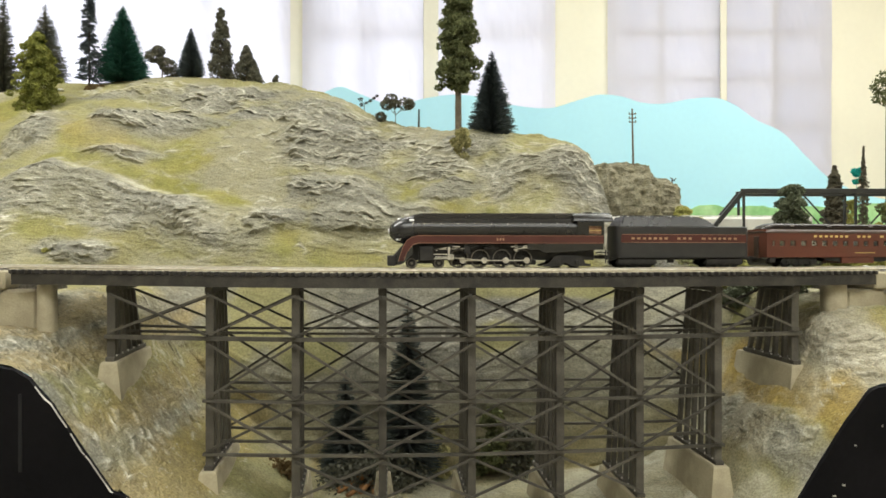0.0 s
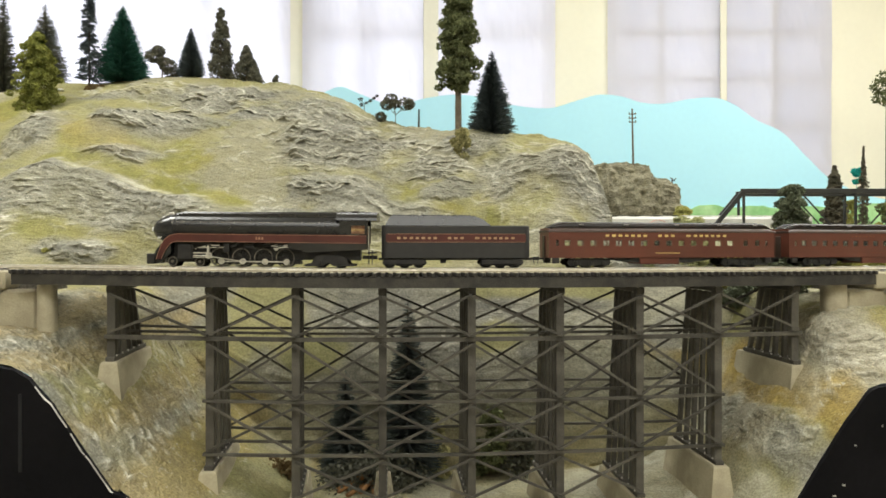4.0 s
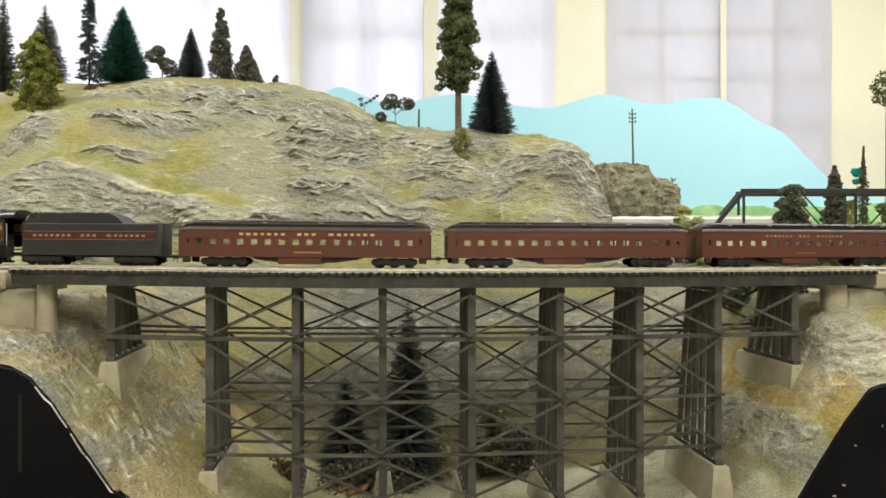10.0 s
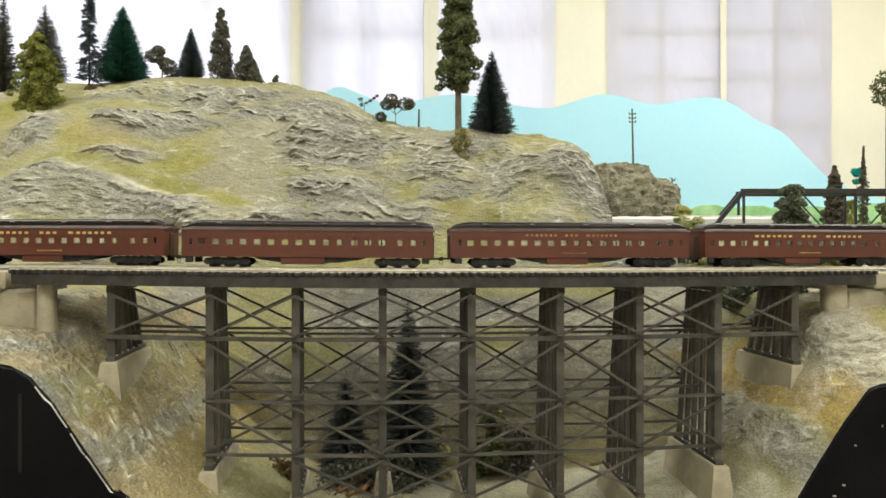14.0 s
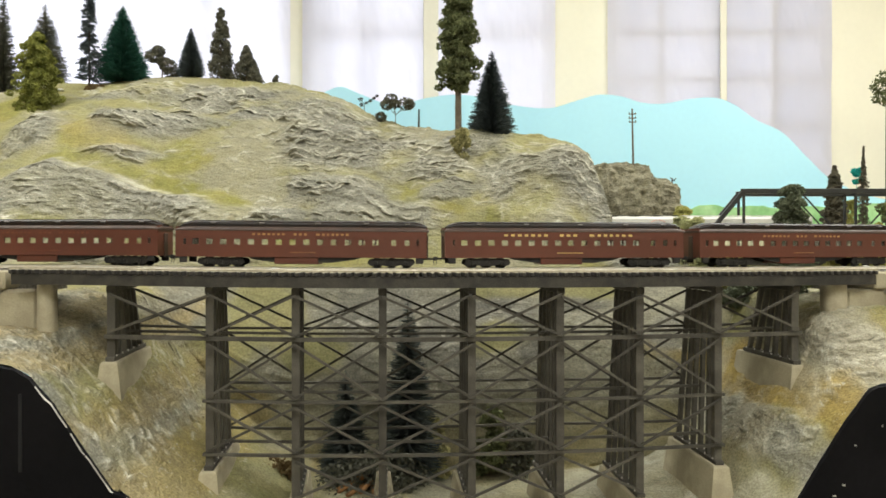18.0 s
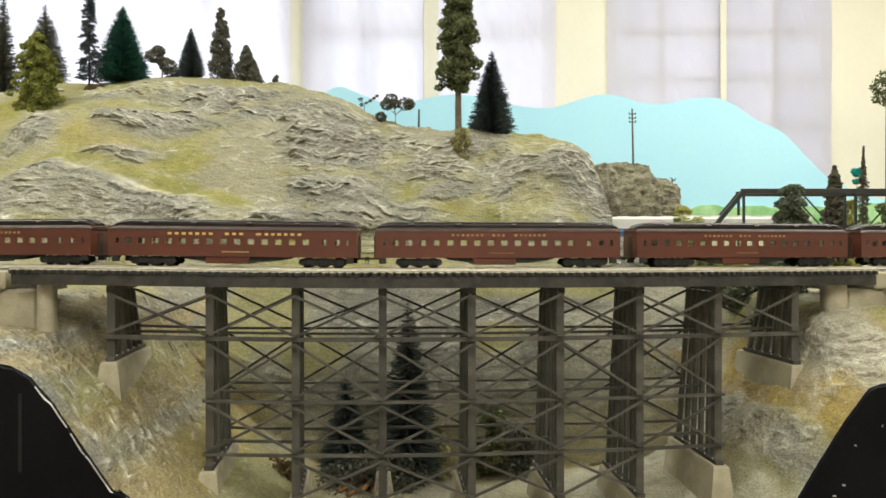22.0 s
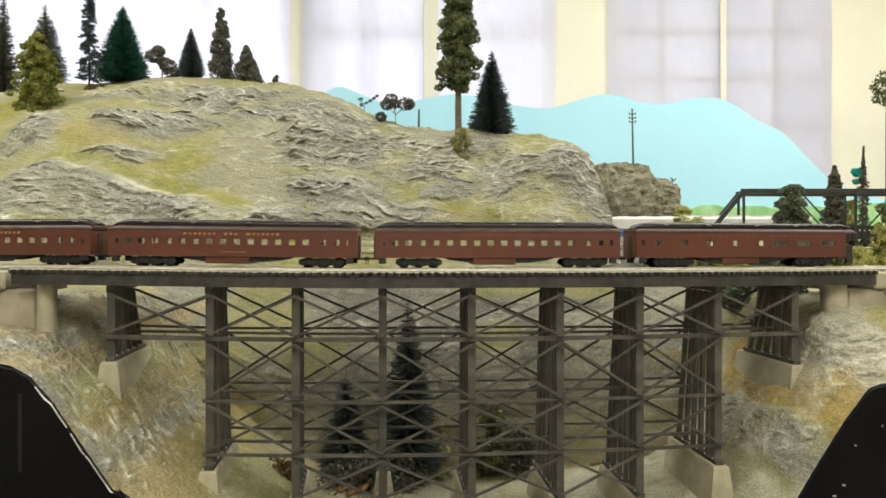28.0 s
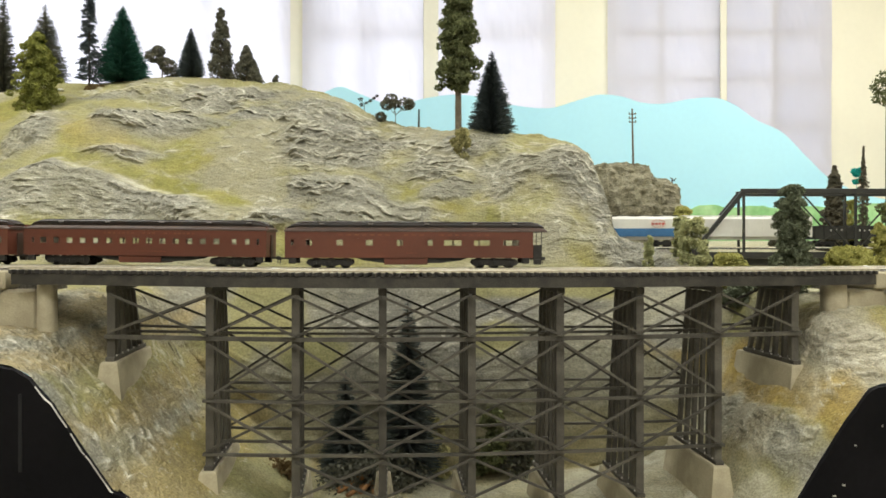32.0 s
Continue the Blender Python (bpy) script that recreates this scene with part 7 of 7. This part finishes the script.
# ---- beyond the gorge: far rock, second track, truss bridge and freight cars ----
def rock_outcrop(pts, y0, depth, label, seed):
    """A crag under a skyline: rounded front with beds and cracks."""
    line = np.array(rounded(pts, 6))
    n, rows = len(line) * 4, 90
    t = np.linspace(0, 1, n)
    xs = np.interp(t, np.linspace(0, 1, len(line)), line[:, 0])
    zs = np.interp(t, np.linspace(0, 1, len(line)), line[:, 1])
    v = np.linspace(0, 1, rows)
    X = np.repeat(xs[None], rows, 0)
    Z = 1.19 + (zs[None] - 1.19) * np.sin(np.minimum(v, 0.7) / 0.7 * np.pi / 2)[:, None]
    Y = y0 + depth * (v[:, None] ** 1.5) + 0.10 * (np.abs(t - 0.5)[None] * 2) ** 2
    d = 0.05 * (fbm(X * 14 + seed, Y * 9, Z * 18, 4, 0.55, True) - 0.6) + 0.024 * (fbm(X * 60, Y * 60, Z * 60 + seed, 4, 0.65) - 0.5) + 0.012 * (fbm(X * 150, Y * 150, Z * 170 + seed, 3, 0.6) - 0.5)
    Y, Z = Y - d, Z + d * 0.25 * (v[:, None] > 0.05)
    q = np.array([(r * n + c, r * n + c + 1, (r + 1) * n + c + 1, (r + 1) * n + c) for r in range(rows - 1) for c in range(n - 1)])
    ob = from_arrays("rock_outcrop", np.stack([X, Y, Z], -1).reshape(-1, 3), q, M_GROUND)
    for name, value in (("bare", 0.8), ("ochre", 0.16), ("cover", 0.12), ("relief", 1.0), ("fleck", 0.6), ("worn", 0.1)):
        at = ob.data.attributes.new(name, "FLOAT", "POINT")
        at.data.foreach_set("value", np.clip(value * (0.4 + 1.2 * fbm(X * 25, Y * 25, Z * 25, 3)), 0, 1).astype(np.float32).ravel())
    for p in ob.data.polygons:
        p.use_smooth = True
    return tagged(ob, label, "rock")


rock_outcrop([(0.262, 1.371), (0.298, 1.413), (0.330, 1.420), (0.392, 1.417), (0.408, 1.395), (0.448, 1.385), (0.466, 1.363), (0.474, 1.325), (0.478, 1.285)], 1.34, 0.16, "brown plaster crag behind the hill", 3)
# a wooden pole with cross-arms on the crag
base = (0.3791, 1.4400, 1.4176)
pole = thing("utility_pole", pose(base[0], base[1], base[2] - 0.012, 0, -1.2, 0), "weathered wooden utility pole with cross-arms", "pole")
part("mast", rod(bmesh.new(), (0, 0, 0), (0, 0, 0.1237), 0.0022, 0.0014, 8), M_BARK, pole)
for z in (0.112, 0.104, 0.096):
    arm = part("crossarm", box(bmesh.new(), -0.0075, 0.0075, -0.0022, -0.0006, z, z + 0.0018), M_BARK, pole)
    for x in (-0.0062, 0.0062):
        part("insulator", rod(bmesh.new(), (x, -0.0014, z + 0.0018), (x, -0.0014, z + 0.0042), 0.0009, 0.0007, 6), M_WIRE, arm)

FAR_Y, FAR_RAIL = 1.225, 1.2538
# low bank that carries the second track
bm = bmesh.new()
loft(bm, [[(x, FAR_Y - 0.06, 1.15), (x, FAR_Y - 0.03, FAR_RAIL - 0.0042), (x, FAR_Y + 0.03, FAR_RAIL - 0.0042), (x, FAR_Y + 0.30, FAR_RAIL - 0.01), (x, FAR_Y + 0.6, 1.15)] for x in (0.20, 0.40)])
tagged(part("far_track_bank", bm, M_BALLAST), "grey ballast bank under the far track", "bank", kind="structure")
bm = bmesh.new()
loft(bm, [[(x, FAR_Y + 0.06, 1.15), (x, FAR_Y + 0.075, FAR_RAIL - 0.012), (x, FAR_Y + 0.3, FAR_RAIL + 0.006), (x, FAR_Y + 0.9, FAR_RAIL + 0.02), (x, FAR_Y + 0.9, 1.15)] for x in (0.402, 1.55)])
tagged(part("far_meadow", bm, M_GROUND), "dull olive land behind the far track", "scenery ground", kind="structure")
far = thing("far_track", pose(0, FAR_Y, FAR_RAIL), "second railway track behind the gorge", "railway track")
for g in (-0.0083, 0.0083):
    part("rail", box(bmesh.new(), 0.20, 1.4, g - 0.0007, g + 0.0007, -0.0024, 0), M_RAIL, far)
o = None
for k in range(150):
    o = part("tie", box(bmesh.new(), -0.0015, 0.0015, -0.015, 0.015, -0.0042, -0.0025), M_TIE, far) if o is None else like(o, far)
    o.location = (0.205 + k * 0.008, 0, 0)

# through truss bridge
truss = thing("truss_bridge", pose(0, FAR_Y, 0), "black through-truss railway bridge", "bridge")
NEAR, FAR_SIDE = -0.032, 0.032
SKEW = {NEAR: 0.0065, FAR_SIDE: 0.0240}  # the two sides stand staggered along the track
z_low, z_top = 1.2509, 1.3455
x_end, x_first = 0.4060, 0.4897
panel = 0.0923
nodes = [x_first + panel * k for k in range(4)]
for y in (NEAR, FAR_SIDE):
    d = SKEW[y]
    part("bottom_chord", box(bmesh.new(), x_end - 0.006 + d, nodes[-1] + 0.06 + d, y - 0.003, y + 0.003, z_low - 0.016, z_low - 0.006), M_TRUSS, truss)
    part("floor_girder", box(bmesh.new(), x_end - 0.03 + d, nodes[-1] + 0.07 + d, y * 0.6 - 0.002, y * 0.6 + 0.002, z_low - 0.028, z_low - 0.017), M_TRUSS, truss)
    part("top_chord", box(bmesh.new(), x_first - 0.004 + d, nodes[-1] + 0.006 + d, y - 0.0035, y + 0.0035, z_top - 0.004, z_top + 0.004, 0.0006), M_TRUSS, truss)
    part("end_post", beam(bmesh.new(), (x_end + d, y, z_low - 0.006), (x_first + d, y, z_top), 0.006, 0.0065), M_TRUSS, truss)
    part("end_post", beam(bmesh.new(), (nodes[-1] + 0.083 + d, y, z_low - 0.006), (nodes[-1] + d, y, z_top), 0.006, 0.0065), M_TRUSS, truss)
    for k, x in enumerate(nodes):
        part("hanger", box(bmesh.new(), x - 0.0018 + d, x + 0.0018 + d, y - 0.0016, y + 0.0016, z_low - 0.006, z_top), M_TRUSS, truss)
        if 0 < k < 3:
            a, b = (x, nodes[k + 1]) if k % 2 == 1 else (nodes[k + 1], x)
            part("diagonal", beam(bmesh.new(), (a + d, y, z_top), (b + d, y, z_low - 0.006), 0.0018, 0.0022), M_TRUSS, truss)
            part("counter_brace", beam(bmesh.new(), (b + d, y + 0.002, z_low + 0.040), (a + d, y + 0.002, z_low - 0.006), 0.0010, 0.0014), M_TRUSS, truss)
for x in nodes:
    part("top_strut", beam(bmesh.new(), (x + SKEW[NEAR], NEAR + 0.0035, z_top), (x + SKEW[FAR_SIDE], FAR_SIDE - 0.0035, z_top), 0.004, 0.005), M_TRUSS, truss)
tagged(part("bridge_pier", box(bmesh.new(), x_end - 0.030, x_end - 0.001, FAR_Y - 0.075, FAR_Y + 0.06, 1.14, z_low - 0.0165, 0.002), M_CONCRETE), "grey concrete pier of the truss bridge", "pier")
tagged(part("bridge_pier", box(bmesh.new(), nodes[-1] + 0.05, nodes[-1] + 0.08, FAR_Y - 0.06, FAR_Y + 0.06, 1.14, z_low - 0.0285, 0.002), M_CONCRETE), "grey concrete pier of the truss bridge", "pier")


def freight_truck(parent, x):
    bm = bmesh.new()
    for y0, y1 in ((-0.0135, -0.0112), (0.0112, 0.0135)):
        outline(bm, [(-0.013, 0.0062), (-0.010, 0.0085), (0.010, 0.0085), (0.013, 0.0062), (0.010, 0.0038), (0.003, 0.0028), (-0.003, 0.0028), (-0.010, 0.0038)], y0, y1)
    box(bm, -0.0030, 0.0030, -0.0115, 0.0115, 0.0046, 0.0078)
    t = part("truck", bm, M_UNDER, parent)
    t.location = (x, 0, 0)
    for dx in (-0.0098, 0.0098):
        wheelset(t, dx, 0.0053)


# blue and white covered hopper, off-white hopper, dark gondola
def hopper(x0, x1, white, label, blue):
    car = thing("hopper_car", pose((x0 + x1) / 2, FAR_Y, FAR_RAIL), label, "freight car", "freight cars on the far track")
    h, w = (x1 - x0) / 2, 0.0178
    ring = lambda x, k: [(x, -w * 0.75, 0.012 + k), (x, -w, 0.020 + k), (x, -w, 0.046), (x, -w * 0.8, 0.0505), (x, w * 0.8, 0.0505), (x, w, 0.046), (x, w, 0.020 + k), (x, w * 0.75, 0.012 + k)]
    part("body", loft(bmesh.new(), [ring(-h + 0.002, 0.010), ring(-h + 0.012, 0.002), ring(-h + 0.02, 0), ring(h - 0.02, 0), ring(h - 0.012, 0.002), ring(h - 0.002, 0.010)]), white, car)
    part("roof_walk", box(bmesh.new(), -h, h, -0.006, 0.006, 0.0520, 0.0528), M_TRUSS if blue else M_HOPPER, car)
    for k in range(5):
        part("hatch", box(bmesh.new(), -0.009, 0.009, -0.0058, 0.0058, 0.0505, 0.0520, 0.0004), white, car).location = (-h * 0.8 + h * 0.4 * k, 0, 0)
    for k in range(9):
        part("side_rib", box(bmesh.new(), -0.0006, 0.0006, -w - 0.0006, -w, 0.020, 0.046), white, car).location = (-h * 0.9 + h * 0.225 * k, 0, 0)
    part("side_sill", box(bmesh.new(), -h + 0.002, h - 0.002, -w - 0.0008, -w + 0.002, 0.0170, 0.0200), M_CARBLUE if blue else white, car)
    for s in (-1, 1):
        a, b = sorted((s * (h - 0.003), s * h))
        part("end_ladder", box(bmesh.new(), a, b, -w, -w + 0.001, 0.016, 0.050), white, car)
        freight_truck(car, s * (h - 0.028))
    if blue:
        part("blue_band", box(bmesh.new(), -h + 0.004, h - 0.004, -w - 0.0010, -w - 0.0007, 0.0195, 0.0305), M_CARBLUE, car, "blue band along the lower side")
        ring_bm = bmesh.new()
        for q in range(20):
            a, b = q / 20 * 6.283, (q + 1) / 20 * 6.283
            beam(ring_bm, (0.012 * math.cos(a), -w - 0.0012, 0.0385 + 0.006 * math.sin(a)), (0.012 * math.cos(b), -w - 0.0012, 0.0385 + 0.006 * math.sin(b)), 0.0004, 0.0009, (0, 1, 0))
        for q in range(4):
            box(ring_bm, -0.010 + q * 0.0055, -0.0062 + q * 0.0055, -w - 0.0013, -w - 0.0010, 0.0365, 0.0400)
        part("logo", ring_bm, M_LOGO, car, "red oval logo").location = (0.3587 - (x0 + x1) / 2, 0, 0)
    return car


hopper(0.2131, 0.3970, M_HOPPER, "cream covered hopper with blue lower band", True)
hopper(0.4036, 0.6167, M_HOPPER, "off-white covered hopper inside the truss bridge", False)
x0, x1 = 0.6214, 0.7280
gon = thing("gondola_car", pose((x0 + x1) / 2, FAR_Y, FAR_RAIL), "black low-sided gondola with pale lettering", "freight car", "freight cars on the far track")
h, w = (x1 - x0) / 2, 0.0172
bm = bmesh.new()
box(bm, -h, h, -w, -w + 0.001, 0.0125, 0.0345)
box(bm, -h, h, w - 0.001, w, 0.0125, 0.0345)
box(bm, -h, -h + 0.001, -w + 0.001, w - 0.001, 0.0125, 0.0345)
box(bm, h - 0.001, h, -w + 0.001, w - 0.001, 0.0125, 0.0345)
box(bm, -h + 0.001, h - 0.001, -w + 0.001, w - 0.001, 0.0125, 0.0145)
part("body", bm, M_TRUSS, gon)
for k in range(9):
    part("side_post", box(bmesh.new(), -0.0008, 0.0008, -w - 0.0010, -w, 0.0125, 0.0345), M_TRUSS, gon).location = (-h * 0.94 + h * 0.235 * k, 0, 0)
part("top_rail", box(bmesh.new(), -h, h, -w - 0.0012, -w, 0.0335, 0.0350), M_TRUSS, gon)
bm = bmesh.new()
for x in (-0.028, -0.019, -0.010, 0.012, 0.020, 0.028, 0.036, 0.044):
    box(bm, x, x + 0.0022, -w - 0.0013, -w - 0.0002, 0.0255, 0.0290)
part("lettering", bm, M_PALE, gon)
freight_truck(gon, -h + 0.022)
freight_truck(gon, h - 0.022)

# how far the first coach's front has come along the track, every half second
FRONT_AT = [0.3746, 0.3434, 0.3117, 0.2793, 0.2463, 0.213, 0.1796, 0.1465, 0.1137, 0.0812, 0.0488, 0.0166, -0.0157, -0.048, -0.0806, -0.1136, -0.1473, -0.1818, -0.2168, -0.2521, -0.2876, -0.3233, -0.359,
            -0.3944, -0.4298, -0.4654, -0.5012, -0.5378, -0.5746, -0.6114, -0.6479, -0.6843, -0.7207, -0.7572, -0.7941, -0.8321, -0.8716, -0.9129, -0.9559, -1.0001, -1.0457, -1.0926, -1.1404, -1.1887, -1.2369,
            -1.2852, -1.334, -1.3836, -1.4332, -1.4826, -1.5315, -1.5798, -1.6277, -1.6752, -1.7226, -1.77, -1.8177, -1.866, -1.9144, -1.9628, -2.0112, -2.0596, -2.108, -2.1563, -2.2047]
TIMES = np.arange(0, 32.01, 0.5)
PITCH = 0.2903


def vehicle_pose(s, wheelbase):
    """A vehicle at s metres along the track, its two trucks on the line."""
    ax, ay, _ = on_track(s - wheelbase / 2)
    bx, by, _ = on_track(s + wheelbase / 2)
    za, zb = grade(ax), grade(bx)
    return Matrix.Translation(((ax + bx) / 2, (ay + by) / 2, RAIL + (za + zb) / 2)) @ Matrix.Rotation(math.atan2(by - ay, bx - ax), 4, "Z") @ Matrix.Rotation(-math.atan2(zb - za, wheelbase), 4, "Y")


def motions():
    for k, car in enumerate(CARS):
        walk(car, [(float(t), vehicle_pose(s + k * PITCH + 0.1395, 0.185)) for t, s in zip(TIMES, FRONT_AT)])
    walk(TENDER, [(float(t), vehicle_pose(s - 0.1003, 0.107)) for t, s in zip(TIMES, FRONT_AT)])
    walk(LOCO, [(float(t), vehicle_pose(s - 0.4225 - NOSE, 0.090)) for t, s in zip(TIMES, FRONT_AT)])
    # driving wheels and rods turn with the way travelled
    rows = [(t, (float(np.interp(t, TIMES, FRONT_AT)) - FRONT_AT[0]) / 0.01067 + 0.45) for t in [k / 10 for k in range(321)]]
    turn = lambda a: Matrix.Rotation(a, 4, "Y")
    for x, wheel in zip(DRIVER_X, DRIVERS):
        walk(wheel, [(t, Matrix.Translation((x, 0, DRIVER_R)) @ turn(a)) for t, a in rows])
    for side in (0, 3):
        main, length = [], 0.0375
        heads = []
        for t, a in rows:
            px, pz = DRIVER_X[1] + CRANK * math.cos(a), DRIVER_R - CRANK * math.sin(a)
            tilt = math.asin((pz - DRIVER_R - 0.0012) / length)
            main.append((t, Matrix.Translation((px, 0, pz)) @ turn(-tilt)))
            heads.append((t, Matrix.Translation((px - length * math.cos(tilt), 0, DRIVER_R + 0.0012))))
        walk(RODS[side], [(t, Matrix.Translation((CRANK * math.cos(a), 0, DRIVER_R - CRANK * math.sin(a)))) for t, a in rows])
        walk(RODS[side + 1], main)
        walk(RODS[side + 2], heads)
    for wheel, r in WHEELS:
        at = Matrix.Translation(wheel.location)
        walk(wheel, [(k / 15, at @ turn((float(np.interp(k / 15, TIMES, FRONT_AT)) - FRONT_AT[0]) / r)) for k in range(481)])


motions()
